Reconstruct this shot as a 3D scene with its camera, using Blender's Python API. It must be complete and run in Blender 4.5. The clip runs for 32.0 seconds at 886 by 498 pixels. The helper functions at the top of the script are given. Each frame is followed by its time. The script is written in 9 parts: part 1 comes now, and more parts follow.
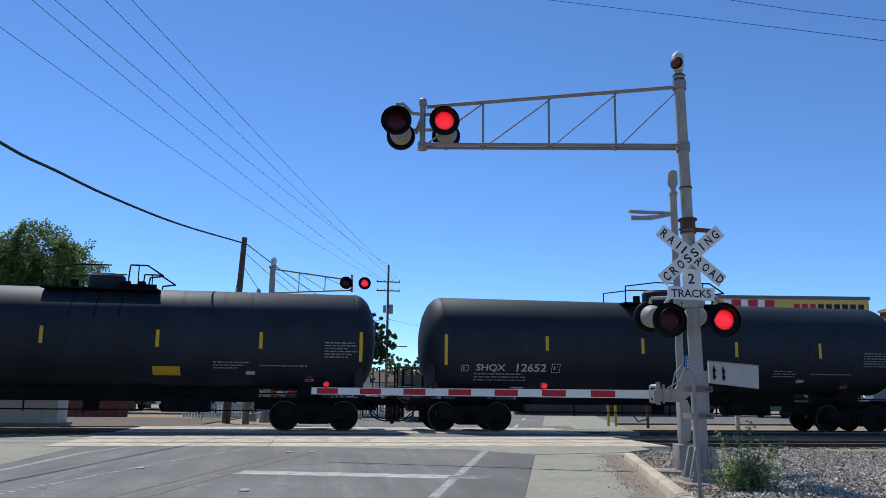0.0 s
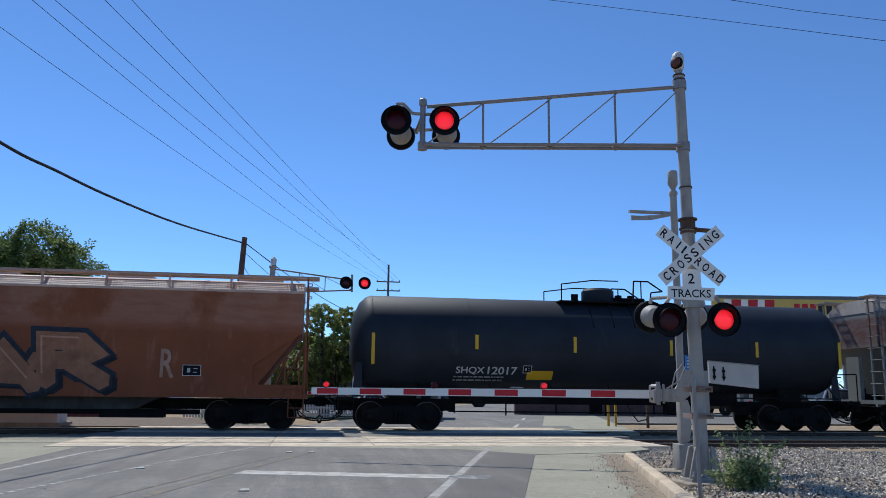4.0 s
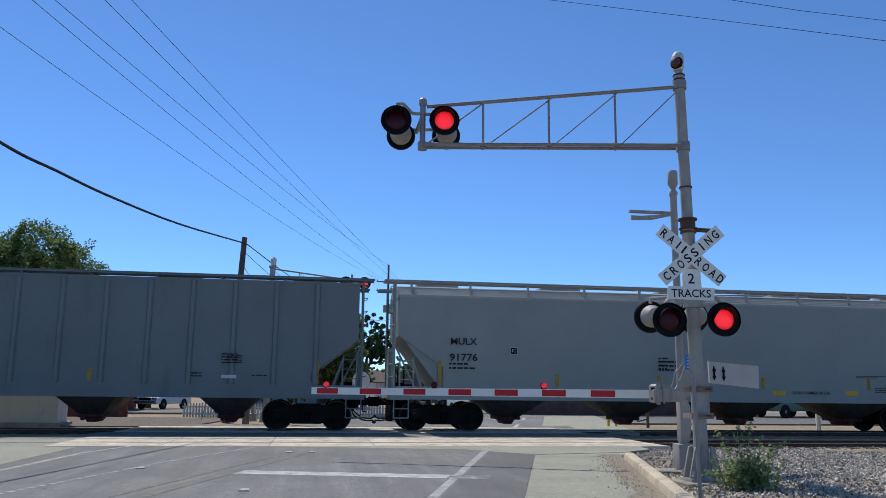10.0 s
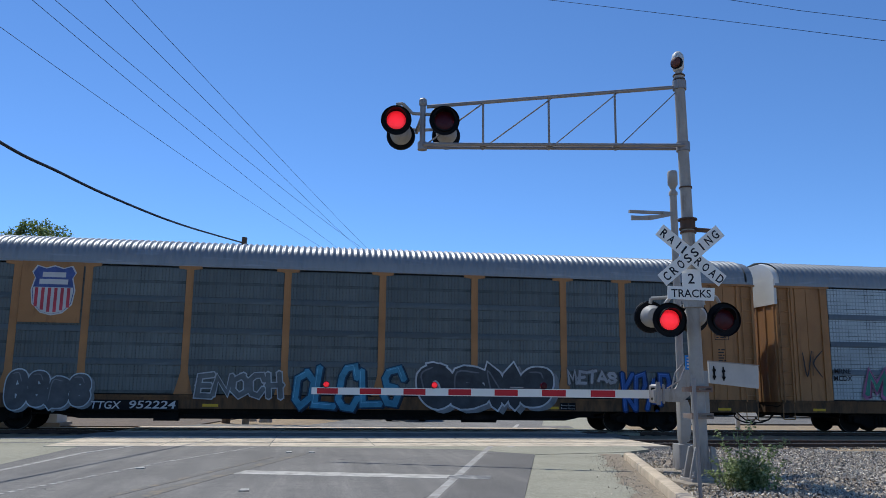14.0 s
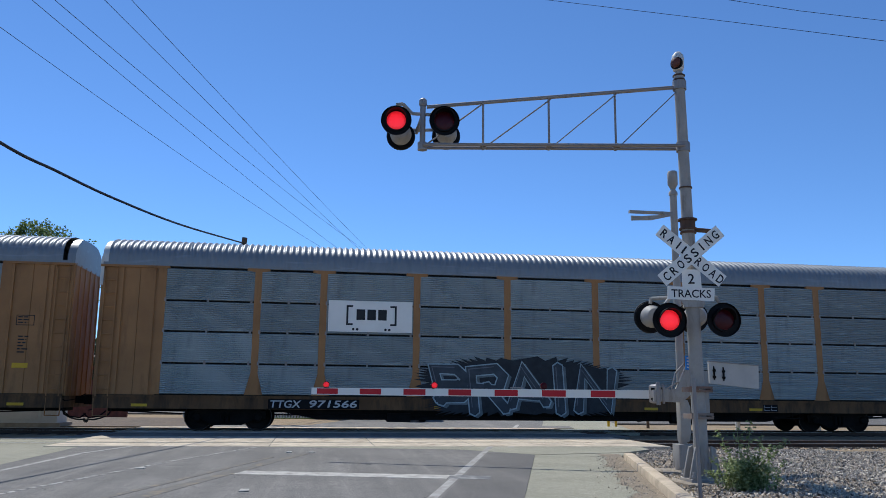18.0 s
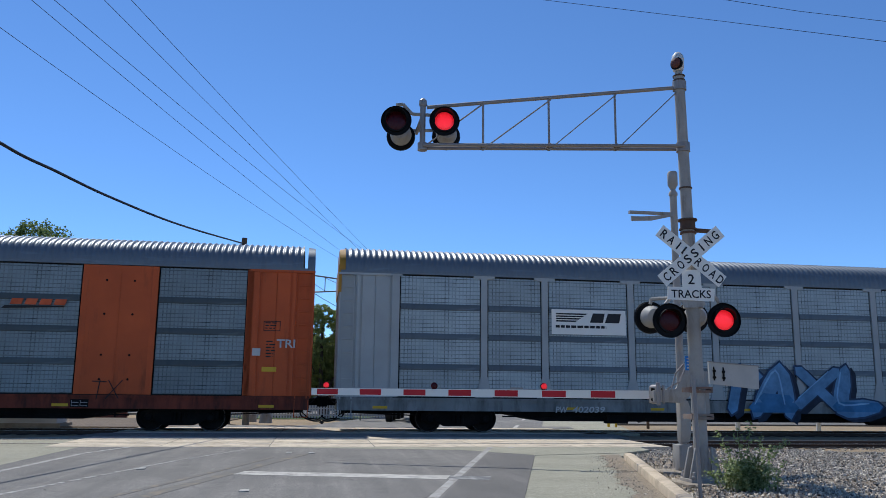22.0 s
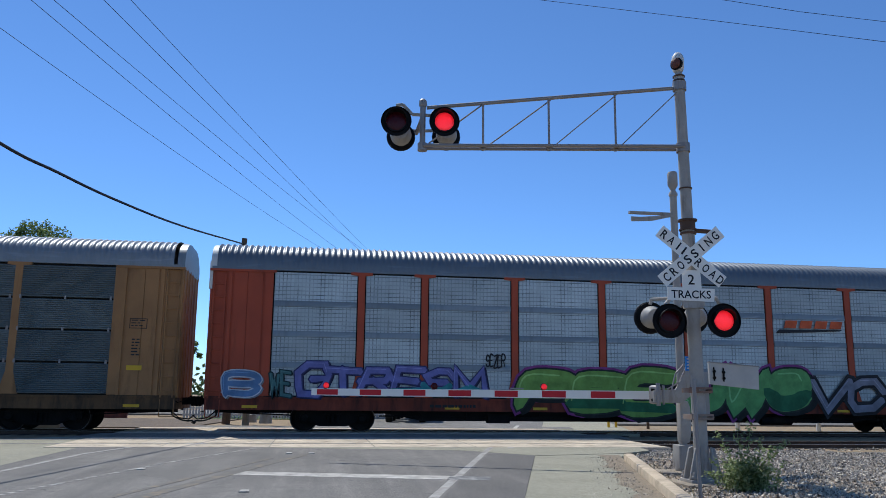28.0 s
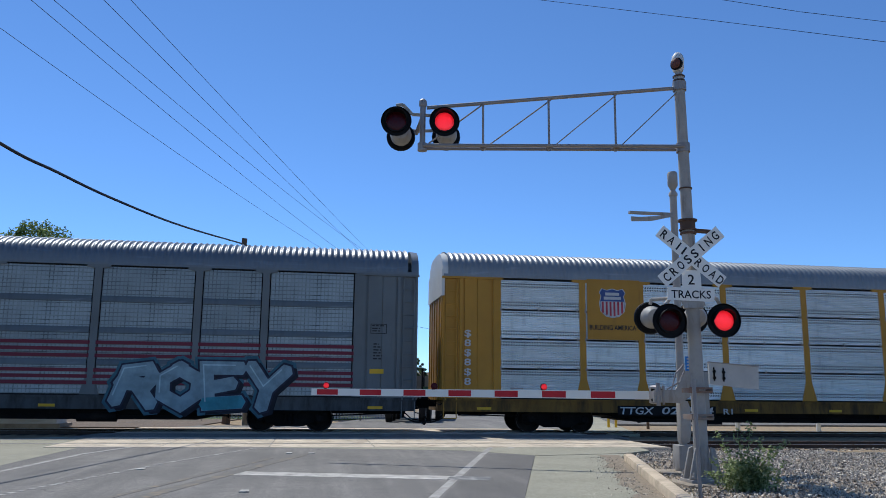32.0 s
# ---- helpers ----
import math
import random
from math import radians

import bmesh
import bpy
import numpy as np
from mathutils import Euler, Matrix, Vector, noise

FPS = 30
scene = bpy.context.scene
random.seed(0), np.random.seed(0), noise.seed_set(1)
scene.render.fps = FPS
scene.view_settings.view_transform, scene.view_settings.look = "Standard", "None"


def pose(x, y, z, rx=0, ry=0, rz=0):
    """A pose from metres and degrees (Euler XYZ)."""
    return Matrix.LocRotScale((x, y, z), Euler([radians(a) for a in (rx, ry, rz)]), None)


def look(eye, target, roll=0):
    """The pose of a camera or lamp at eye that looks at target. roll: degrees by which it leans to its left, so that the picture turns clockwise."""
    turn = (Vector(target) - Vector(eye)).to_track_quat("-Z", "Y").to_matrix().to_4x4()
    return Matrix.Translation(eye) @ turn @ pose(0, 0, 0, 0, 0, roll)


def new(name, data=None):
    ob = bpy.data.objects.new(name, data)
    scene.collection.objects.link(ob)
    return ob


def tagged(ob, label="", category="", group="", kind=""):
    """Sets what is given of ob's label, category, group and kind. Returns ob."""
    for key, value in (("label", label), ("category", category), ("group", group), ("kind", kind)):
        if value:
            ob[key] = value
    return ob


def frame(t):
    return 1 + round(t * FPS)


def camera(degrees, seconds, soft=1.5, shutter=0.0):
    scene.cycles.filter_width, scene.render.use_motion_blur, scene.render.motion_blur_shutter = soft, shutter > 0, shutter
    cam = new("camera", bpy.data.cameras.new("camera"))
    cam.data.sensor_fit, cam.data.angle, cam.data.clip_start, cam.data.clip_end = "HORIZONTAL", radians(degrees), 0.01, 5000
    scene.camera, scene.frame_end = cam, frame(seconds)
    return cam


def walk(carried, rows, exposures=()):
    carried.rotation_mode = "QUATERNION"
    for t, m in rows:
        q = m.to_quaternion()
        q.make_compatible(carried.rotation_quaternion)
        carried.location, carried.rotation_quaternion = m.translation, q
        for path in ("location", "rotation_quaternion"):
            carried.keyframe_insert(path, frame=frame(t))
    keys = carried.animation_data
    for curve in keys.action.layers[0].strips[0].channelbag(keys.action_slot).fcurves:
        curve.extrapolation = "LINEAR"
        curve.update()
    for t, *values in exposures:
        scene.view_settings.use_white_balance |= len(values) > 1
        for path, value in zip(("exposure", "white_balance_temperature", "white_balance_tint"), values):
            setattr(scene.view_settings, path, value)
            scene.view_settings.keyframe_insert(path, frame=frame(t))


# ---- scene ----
# The camera stands in a car stopped short of a level crossing; x runs along the tracks, y away over them.
SECONDS = 32.0
YAW, LENS = radians(8.767), 57.29
EYE = Vector((0, 0, 1.1925))


def gaze(pitch):
    p = radians(pitch)
    way = Vector((math.sin(YAW) * math.cos(p), math.cos(YAW) * math.cos(p), math.sin(p)))
    return look(EYE, EYE + way * 10, 0.60)


cam = camera(LENS, SECONDS, soft=0.4)
walk(cam, [(0, gaze(10.06)), (9, gaze(10.05)), (19, gaze(10.075)), (24, gaze(10.11)), (32, gaze(10.125))], [(0, 0.0, 5480, 6), (32, 0.0, 5480, 6)])

# ---- daylight ----
SUN = Vector((-0.28, 0.656, 1.0)).normalized()
world = bpy.data.worlds.new("sky")
scene.world = world
world.use_nodes = True
wn = world.node_tree
sky = wn.nodes.new("ShaderNodeTexSky")
sky.sky_type = "NISHITA"
sky.sun_disc = False
sky.sun_elevation = math.asin(SUN.z)
sky.sun_rotation = math.atan2(SUN.x, SUN.y)
sky.altitude = 3200
sky.air_density = 1.0
sky.dust_density = 0.0
sky.ozone_density = 6.0
wn.links.new(sky.outputs[0], wn.nodes["Background"].inputs[0])
wn.nodes["Background"].inputs[1].default_value = 0.138
lamp = bpy.data.lights.new("sun", "SUN")
lamp.energy, lamp.angle, lamp.color = 4.3, radians(0.53), (1.0, 0.89, 0.75)
new("sun", lamp).matrix_world = look(SUN * 100, (0, 0, 0))


# ---- materials ----
class Nodes:
    """A small hand for wiring shader nodes."""

    def __init__(self, name):
        self.mat = bpy.data.materials.new(name)
        self.mat.use_nodes = True
        self.t = self.mat.node_tree
        self.bsdf = self.t.nodes["Principled BSDF"]

    def n(self, kind, operation="", blend_type="", data_type=""):
        node = self.t.nodes.new("ShaderNode" + kind)
        if operation:
            node.operation = operation
        if data_type:
            node.data_type = data_type
        if blend_type:
            node.blend_type = blend_type
        return node

    def link(self, a, b):
        self.t.links.new(a, b)

    def coords(self, scale=(1, 1, 1), space="Object"):
        c = self.n("TexCoord")
        m = self.n("Mapping")
        m.inputs["Scale"].default_value = scale
        self.link(c.outputs[space], m.inputs[0])
        return m.outputs[0]

    def noise(self, scale, detail=4, rough=0.6, stretch=(1, 1, 1)):
        x = self.n("TexNoise")
        x.inputs["Scale"].default_value, x.inputs["Detail"].default_value, x.inputs["Roughness"].default_value = scale, detail, rough
        self.link(self.coords(stretch), x.inputs["Vector"])
        return x.outputs["Fac"]

    def ramp(self, fac, lo, hi, a=0.0, b=1.0):
        r = self.n("MapRange")
        r.inputs[1].default_value, r.inputs[2].default_value, r.inputs[3].default_value, r.inputs[4].default_value = lo, hi, a, b
        self.link(fac, r.inputs[0])
        return r.outputs[0]

    def math(self, op, a, b=None):
        m = self.n("Math", operation=op)
        for i, v in enumerate((a, b)):
            if v is None:
                continue
            if isinstance(v, (int, float)):
                m.inputs[i].default_value = v
            else:
                self.link(v, m.inputs[i])
        return m.outputs[0]

    def mix(self, fac, a, b, kind="MIX"):
        m = self.n("Mix", data_type="RGBA", blend_type=kind)
        for i, v in ((0, fac), (6, a), (7, b)):
            if isinstance(v, (int, float)):
                m.inputs[i].default_value = v
            elif isinstance(v, tuple):
                m.inputs[i].default_value = (*v[:3], 1)
            else:
                self.link(v, m.inputs[i])
        return m.outputs[2]

    def bump(self, height, strength, distance=0.02):
        b = self.n("Bump")
        b.inputs["Strength"].default_value, b.inputs["Distance"].default_value = strength, distance
        self.link(height, b.inputs["Height"])
        self.link(b.outputs[0], self.bsdf.inputs["Normal"])

    def done(self, color, rough=0.6, metal=0.0):
        for key, v in (("Base Color", color), ("Roughness", rough), ("Metallic", metal)):
            if isinstance(v, tuple):
                self.bsdf.inputs[key].default_value = (*v[:3], 1)
            elif isinstance(v, (int, float)):
                self.bsdf.inputs[key].default_value = v
            else:
                self.link(v, self.bsdf.inputs[key])
        return self.mat


def paint(name, base, rough=0.55, metal=0.0, var=0.25, scale=1.2, grain=40, bump=0.15, dirt=None, amount=0.35, streak=False, spread=0.12, spec=0.3):
    """Weathered surface: base colour varied at two scales, optional dirt or rust in patches or runs, fine relief."""
    k = Nodes(name)
    dark = tuple(c * (1 - var) for c in base)
    light = tuple(min(1, c * (1 + var * 0.6)) for c in base)
    big = k.noise(scale, 3)
    fine = k.noise(grain, 5, 0.7)
    col = k.mix(k.ramp(big, 0.3, 0.7), dark, light)
    col = k.mix(k.ramp(fine, 0.35, 0.65, 0.0, 0.35), col, dark)
    if dirt:
        st = (1.0, 1.0, 0.22) if streak else (1, 1, 1)
        mask = k.noise(scale * (2.2 if streak else 1.4), 7, 0.68, st)
        fac = k.ramp(mask, 1 - amount - spread, 1 - amount + spread)
        col = k.mix(fac, col, dirt)
        r = k.math("ADD", k.math("MULTIPLY", fac, 0.9 - rough), rough)
    else:
        r = k.ramp(fine, 0.3, 0.7, rough * 0.85, min(1, rough * 1.15))
    k.bump(fine, bump, 0.01)
    k.bsdf.inputs["Specular IOR Level"].default_value = spec
    return k.done(col, r, metal)


RUST = (0.20, 0.075, 0.035)
GRIME = (0.05, 0.045, 0.04)
M = {}
M["steel_black"] = paint("black_underframe", (0.012, 0.0115, 0.011), 0.85, var=0.4, dirt=(0.03, 0.023, 0.018), amount=0.35, spec=0.08)
M["wheel"] = paint("wheel_steel", (0.018, 0.015, 0.013), 0.75, 0.0, var=0.4, dirt=(0.03, 0.023, 0.018), amount=0.4, spec=0.1)
M["tread"] = paint("polished_tread", (0.5, 0.48, 0.46), 0.3, 1.0, var=0.1)
M["rail"] = paint("rail_steel", (0.10, 0.065, 0.045), 0.7, 0.2, var=0.3)
M["galv"] = paint("galvanised_steel", (0.30, 0.27, 0.25), 0.5, 0.4, var=0.15, scale=2.5, dirt=(0.25, 0.24, 0.22), amount=0.28)
M["alu"] = paint("aluminium_paint", (0.37, 0.34, 0.30), 0.55, 0.0, var=0.2, scale=3, dirt=(0.16, 0.12, 0.085), amount=0.33, streak=True)
M["white"] = paint("white_paint", (0.62, 0.61, 0.57), 0.5, var=0.10, dirt=(0.35, 0.32, 0.27), amount=0.25, streak=True)
M["signwhite"] = paint("white_reflective_sheet", (0.84, 0.80, 0.72), 0.35, var=0.06, dirt=(0.62, 0.58, 0.51), amount=0.2)
M["red"] = paint("red_reflective_sheet", (0.48, 0.012, 0.02), 0.35, var=0.1)
M["black"] = paint("black_paint", (0.008, 0.008, 0.009), 0.55, var=0.3, spec=0.12)
M["ink"] = paint("black_lettering", (0.02, 0.02, 0.022), 0.55, var=0.2)
M["letter"] = paint("white_lettering", (0.52, 0.52, 0.50), 0.55, var=0.15)
M["yellow"] = paint("yellow_reflective_sheet", (0.62, 0.38, 0.015), 0.4, var=0.1)
M["safety"] = paint("yellow_safety_paint", (0.62, 0.40, 0.03), 0.5, var=0.2, dirt=GRIME, amount=0.25)
M["blue"] = paint("blue_sign_sheet", (0.04, 0.20, 0.55), 0.4, var=0.1)
M["concrete"] = paint("concrete", (0.33, 0.275, 0.205), 0.85, var=0.3, scale=3, grain=45, bump=0.4, dirt=(0.2, 0.18, 0.15), amount=0.3)
M["panel"] = paint("crossing_panel_concrete", (0.66, 0.55, 0.40), 0.85, var=0.3, scale=1.5, grain=35, bump=0.5, dirt=(0.25, 0.18, 0.12), amount=0.38)
M["wood"] = paint("weathered_wood", (0.16, 0.11, 0.075), 0.85, var=0.35, scale=2, grain=60, bump=0.5, dirt=(0.07, 0.055, 0.045), amount=0.4, streak=True)
M["tie"] = paint("creosoted_tie", (0.06, 0.045, 0.035), 0.9, var=0.4, scale=3, bump=0.5)
M["rubber"] = paint("rubber", (0.02, 0.02, 0.02), 0.85, var=0.3)
M["wire"] = paint("cable_black", (0.02, 0.02, 0.022), 0.6, var=0.1)
M["chrome"] = paint("bright_metal", (0.7, 0.7, 0.7), 0.2, 1.0, var=0.05)


def glass(name, tint=(0.05, 0.06, 0.07)):
    k = Nodes(name)
    return k.done(tint, 0.06)


M["glass"] = glass("dark_window_glass")
M["lens_dark"] = paint("unlit_red_lens", (0.05, 0.004, 0.008), 0.25, var=0.2, bump=0.3, spec=0.2)


def led():
    k = Nodes("lit_red_led")
    v = k.n("TexVoronoi")
    v.inputs["Scale"].default_value = 80
    v.inputs["Randomness"].default_value = 0.25
    k.link(k.coords(), v.inputs["Vector"])
    dots = k.ramp(v.outputs["Distance"], 0.12, 0.48, 1.0, 0.16)
    k.bsdf.inputs["Emission Color"].default_value = (1.0, 0.012, 0.022, 1)
    k.link(k.math("MULTIPLY", dots, 2.2), k.bsdf.inputs["Emission Strength"])
    return k.done((0.5, 0.02, 0.02), 0.3)


M["led"] = led()


# ---- mesh helpers ----
class B:
    """Collects vertices and faces of one part."""

    def __init__(self):
        self.v, self.f = [], []

    def add(self, verts, faces):
        o = len(self.v)
        self.v += [tuple(p) for p in verts]
        self.f += [tuple(i + o for i in f) for f in faces]
        return self

    def box(self, x0, x1, y0, y1, z0, z1):
        c = [(x, y, z) for z in (z0, z1) for y in (y0, y1) for x in (x0, x1)]
        return self.add(c, [(0, 2, 3, 1), (4, 5, 7, 6), (0, 1, 5, 4), (2, 6, 7, 3), (0, 4, 6, 2), (1, 3, 7, 5)])

    def cyl(self, a, b, r, r2=None, n=10, caps=True):
        a, b = Vector(a), Vector(b)
        r2 = r if r2 is None else r2
        w = (b - a).normalized()
        u = w.orthogonal().normalized()
        s = w.cross(u)
        ring = [(math.cos(2 * math.pi * i / n), math.sin(2 * math.pi * i / n)) for i in range(n)]
        vs = [a + (u * c + s * d) * r for c, d in ring] + [b + (u * c + s * d) * r2 for c, d in ring]
        fs = [(i, (i + 1) % n, n + (i + 1) % n, n + i) for i in range(n)]
        if caps:
            fs += [tuple(range(n))[::-1], tuple(range(n, 2 * n))]
        return self.add(vs, fs)

    def tube(self, pts, r, n=6):
        for a, b in zip(pts, pts[1:]):
            self.cyl(a, b, r, n=n)
        return self

    def prism(self, poly, axis, a, b):
        """A closed outline pushed along an axis: (y, z) along x, (x, z) along y, (x, y) along z."""
        at = {"x": lambda p, h: (h, p[0], p[1]), "y": lambda p, h: (p[0], h, p[1]), "z": lambda p, h: (p[0], p[1], h)}[axis]
        n = len(poly)
        vs = [at(p, a) for p in poly] + [at(p, b) for p in poly]
        return self.add(vs, [(i, (i + 1) % n, n + (i + 1) % n, n + i) for i in range(n)] + [tuple(range(n))[::-1], tuple(range(n, 2 * n))])

    def lathe(self, profile, origin, axis, n=20):
        """Turns (distance along the axis, radius) pairs round an axis through origin."""
        o, w = Vector(origin), Vector(axis).normalized()
        u = w.orthogonal().normalized()
        s = w.cross(u)
        vs = []
        for h, r in profile:
            vs += [o + w * h + (u * math.cos(2 * math.pi * i / n) + s * math.sin(2 * math.pi * i / n)) * r for i in range(n)]
        m = len(profile)
        fs = [(j * n + i, j * n + (i + 1) % n, (j + 1) * n + (i + 1) % n, (j + 1) * n + i) for j in range(m - 1) for i in range(n)]
        fs += [tuple(range(n))[::-1], tuple(range((m - 1) * n, m * n))]
        return self.add(vs, fs)

    def sheet(self, pts):
        return self.add(pts, [tuple(range(len(pts)))])


def mesh_of(name, b, material, bevel=0.0, smooth=True):
    me = bpy.data.meshes.new(name)
    me.from_pydata(b.v, [], b.f)
    bm = bmesh.new()
    bm.from_mesh(me)
    bmesh.ops.recalc_face_normals(bm, faces=bm.faces)
    if bevel:
        sharp = [e for e in bm.edges if len(e.link_faces) == 2 and e.calc_face_angle(0) > 0.6]
        bmesh.ops.bevel(bm, geom=sharp, offset=bevel, segments=2, affect="EDGES", profile=0.6)
    bm.to_mesh(me)
    bm.free()
    me.materials.append(material)
    if smooth:
        me.polygons.foreach_set("use_smooth", [True] * len(me.polygons))
        me.set_sharp_from_angle(angle=radians(38))
    return me


def put(name, mesh, parent=None, at=None, label=""):
    ob = new(name, mesh)
    if parent is not None:
        ob.parent = parent
    if at is not None:
        ob.matrix_basis = at if isinstance(at, Matrix) else Matrix.Translation(at)
    if label:
        tagged(ob, label)
    return ob


def part(name, b, material, parent=None, label="", at=None, bevel=0.0):
    return put(name, mesh_of(name, b, material, bevel), parent, at, label)


def thing(name, at, label, category, group="", kind=""):
    ob = new(name)
    ob.matrix_basis = at if isinstance(at, Matrix) else Matrix.Translation(at)
    ob.empty_display_size = 0.3
    return tagged(ob, label, category, group, kind)


TEXTS = {}


def text_mesh(body, width, height, material, fat=0.0, warp=0.0, wave=1.0, shear=0.0):
    """Lettering as a flat mesh in the x-z plane, fitted to width and height from its lower left corner, facing -y."""
    cu = bpy.data.curves.new("lettering", "FONT")
    cu.body, cu.offset, cu.shear, cu.resolution_u = body, fat, shear, 3
    cu.align_x = "CENTER" if "\n" in body else "LEFT"
    ob = bpy.data.objects.new("lettering", cu)
    scene.collection.objects.link(ob)
    bpy.context.view_layer.update()
    me = bpy.data.meshes.new_from_object(ob.evaluated_get(bpy.context.evaluated_depsgraph_get()))
    bpy.data.objects.remove(ob)
    co = np.zeros(len(me.vertices) * 3)
    me.vertices.foreach_get("co", co)
    co = co.reshape(-1, 3)
    lo, hi = co.min(0), co.max(0)
    u = (co[:, 0] - lo[0]) / max(hi[0] - lo[0], 1e-6)
    w = (co[:, 1] - lo[1]) / max(hi[1] - lo[1], 1e-6)
    x = u * width
    z = w * height
    if warp:
        z = z + warp * height * np.sin(x * wave + 0.7) * (0.35 + w) + warp * 0.5 * height * np.sin(x * wave * 2.7) * w
        x = x + warp * height * 0.8 * np.sin(z * 2.4 / height + x * wave * 1.6)
    out = np.stack([x, np.zeros_like(x), z], 1)
    me.vertices.foreach_set("co", out.ravel())
    me.materials.clear()
    me.materials.append(material)
    me.update()
    return me


def lettering(parent, body, x, z, width, height, material, y, fat=0.0, warp=0.0, wave=1.0, shear=0.0, name="lettering", label=""):
    key = (body, round(width, 3), round(height, 3), material.name, fat, warp, wave, shear)
    if key not in TEXTS:
        TEXTS[key] = text_mesh(body, width, height, material, fat, warp, wave, shear)
    return put(name, TEXTS[key], parent, (x, y, z), label)


def bars(parent, x, z, width, rows, step, material, y, seed=0, name="lettering"):
    """Unreadable small print: short plain bars."""
    rnd = random.Random(seed)
    b = B()
    for r in range(rows):
        x0 = 0.0
        end = width * rnd.uniform(0.6, 1.0)
        while x0 < end:
            w = rnd.uniform(0.05, 0.2)
            b.box(x0, min(x0 + w, end), -0.002, 0.0, -r * step - step * 0.42, -r * step)
            x0 += w + 0.035
    return part(name, b, material, parent, at=(x, y, z))

# ---- ground, road and tracks ----
ORIGIN, ALONG, ACROSS = Vector((1.38, 9.58)), Vector((0.28, 0.96)), Vector((0.96, -0.28))
TRAIN_Y, NEAR_Y, GAUGE = 26.64, 20.62, 1.50


def road_at(u, s, z=0.0):
    q = ORIGIN + ACROSS * u + ALONG * s
    return (q.x, q.y, z)


def slab(b, corners, top, depth):
    n = len(corners)
    vs = [(c[0], c[1], top) for c in corners] + [(c[0], c[1], top - depth) for c in corners]
    return b.add(vs, [tuple(range(n)), tuple(range(n, 2 * n))[::-1]] + [(i, n + i, n + (i + 1) % n, (i + 1) % n) for i in range(n)])


def asphalt(name="worn_asphalt", tone=1.0):
    k = Nodes(name)
    shade = lambda c: tuple(v * tone for v in c)
    big, mid, fine, chip = k.noise(0.35, 4), k.noise(3.0, 5, 0.7), k.noise(38, 3, 0.8), k.noise(95, 2, 0.8)
    col = k.mix(k.ramp(big, 0.35, 0.65), shade((0.165, 0.15, 0.128)), shade((0.25, 0.228, 0.195)))
    tracks = k.noise(1.0, 5, 0.65, (2.6, 0.12, 1))
    col = k.mix(k.ramp(tracks, 0.42, 0.66, 0, 0.55), col, shade((0.105, 0.096, 0.083)))
    col = k.mix(k.ramp(tracks, 0.42, 0.3, 0, 0.5), col, shade((0.33, 0.30, 0.255)))
    col = k.mix(k.ramp(mid, 0.5, 0.75, 0, 0.5), col, (0.085, 0.075, 0.064))
    col = k.mix(k.ramp(k.noise(13, 6, 0.85), 0.46, 0.62, 0, 0.55), col, (0.10, 0.09, 0.075))
    col = k.mix(k.ramp(fine, 0.52, 0.72, 0, 0.75), col, (0.42, 0.375, 0.32))
    col = k.mix(k.ramp(chip, 0.55, 0.7, 0, 0.8), col, (0.05, 0.045, 0.04))
    col = k.mix(k.ramp(fine, 0.42, 0.30, 0, 0.7), col, (0.045, 0.04, 0.036))
    v = k.n("TexVoronoi")
    v.feature = "DISTANCE_TO_EDGE"
    v.inputs["Scale"].default_value = 0.33
    warp = k.n("VectorMath")
    warp.operation = "ADD"
    nz = k.n("TexNoise")
    nz.inputs["Scale"].default_value = 1.7
    k.link(k.coords(), nz.inputs["Vector"])
    k.link(k.coords(), warp.inputs[0])
    k.link(nz.outputs["Color"], warp.inputs[1])
    k.link(warp.outputs[0], v.inputs["Vector"])
    crack = k.math("MULTIPLY", k.ramp(v.outputs["Distance"], 0.0, 0.006, 1, 0), k.ramp(k.noise(0.6), 0.5, 0.6))
    col = k.mix(crack, col, (0.03, 0.03, 0.03))
    k.bump(fine, 0.6, 0.01)
    return k.done(col, 0.92)


def earth(name, a, b, c, scale=0.3):
    k = Nodes(name)
    col = k.mix(k.ramp(k.noise(scale, 6), 0.38, 0.62), a, b)
    col = k.mix(k.ramp(k.noise(scale * 9, 6, 0.7), 0.5, 0.7), col, c)
    fine = k.noise(40, 3, 0.8)
    col = k.mix(k.ramp(fine, 0.5, 0.68, 0, 0.75), col, tuple(x * 0.4 for x in a))
    col = k.mix(k.ramp(fine, 0.42, 0.3, 0, 0.6), col, tuple(min(0.8, x * 1.7) for x in a))
    k.bump(fine, 0.8, 0.02)
    return k.done(col, 0.95)


M["asphalt"] = asphalt()
M["asphalt_dark"] = asphalt("dark_asphalt_patch", 0.72)
M["dirt"] = earth("dry_dirt_and_grass", (0.34, 0.235, 0.125), (0.26, 0.195, 0.115), (0.40, 0.30, 0.175))
M["shoulder"] = earth("pale_chipped_shoulder", (0.37, 0.34, 0.245), (0.31, 0.29, 0.205), (0.43, 0.385, 0.285), 0.8)
M["ballast"] = earth("ballast_bed", (0.10, 0.088, 0.075), (0.075, 0.066, 0.058), (0.14, 0.12, 0.10), 2.0)
M["roadpaint"] = paint("worn_white_road_paint", (0.56, 0.52, 0.45), 0.85, var=0.2, scale=3, grain=30, dirt=(0.2, 0.175, 0.15), amount=0.42, spread=0.16)
M["edgepaint"] = paint("scuffed_white_edge_paint", (0.46, 0.43, 0.38), 0.85, var=0.2, scale=3, grain=30, dirt=(0.2, 0.175, 0.15), amount=0.45, spread=0.14)
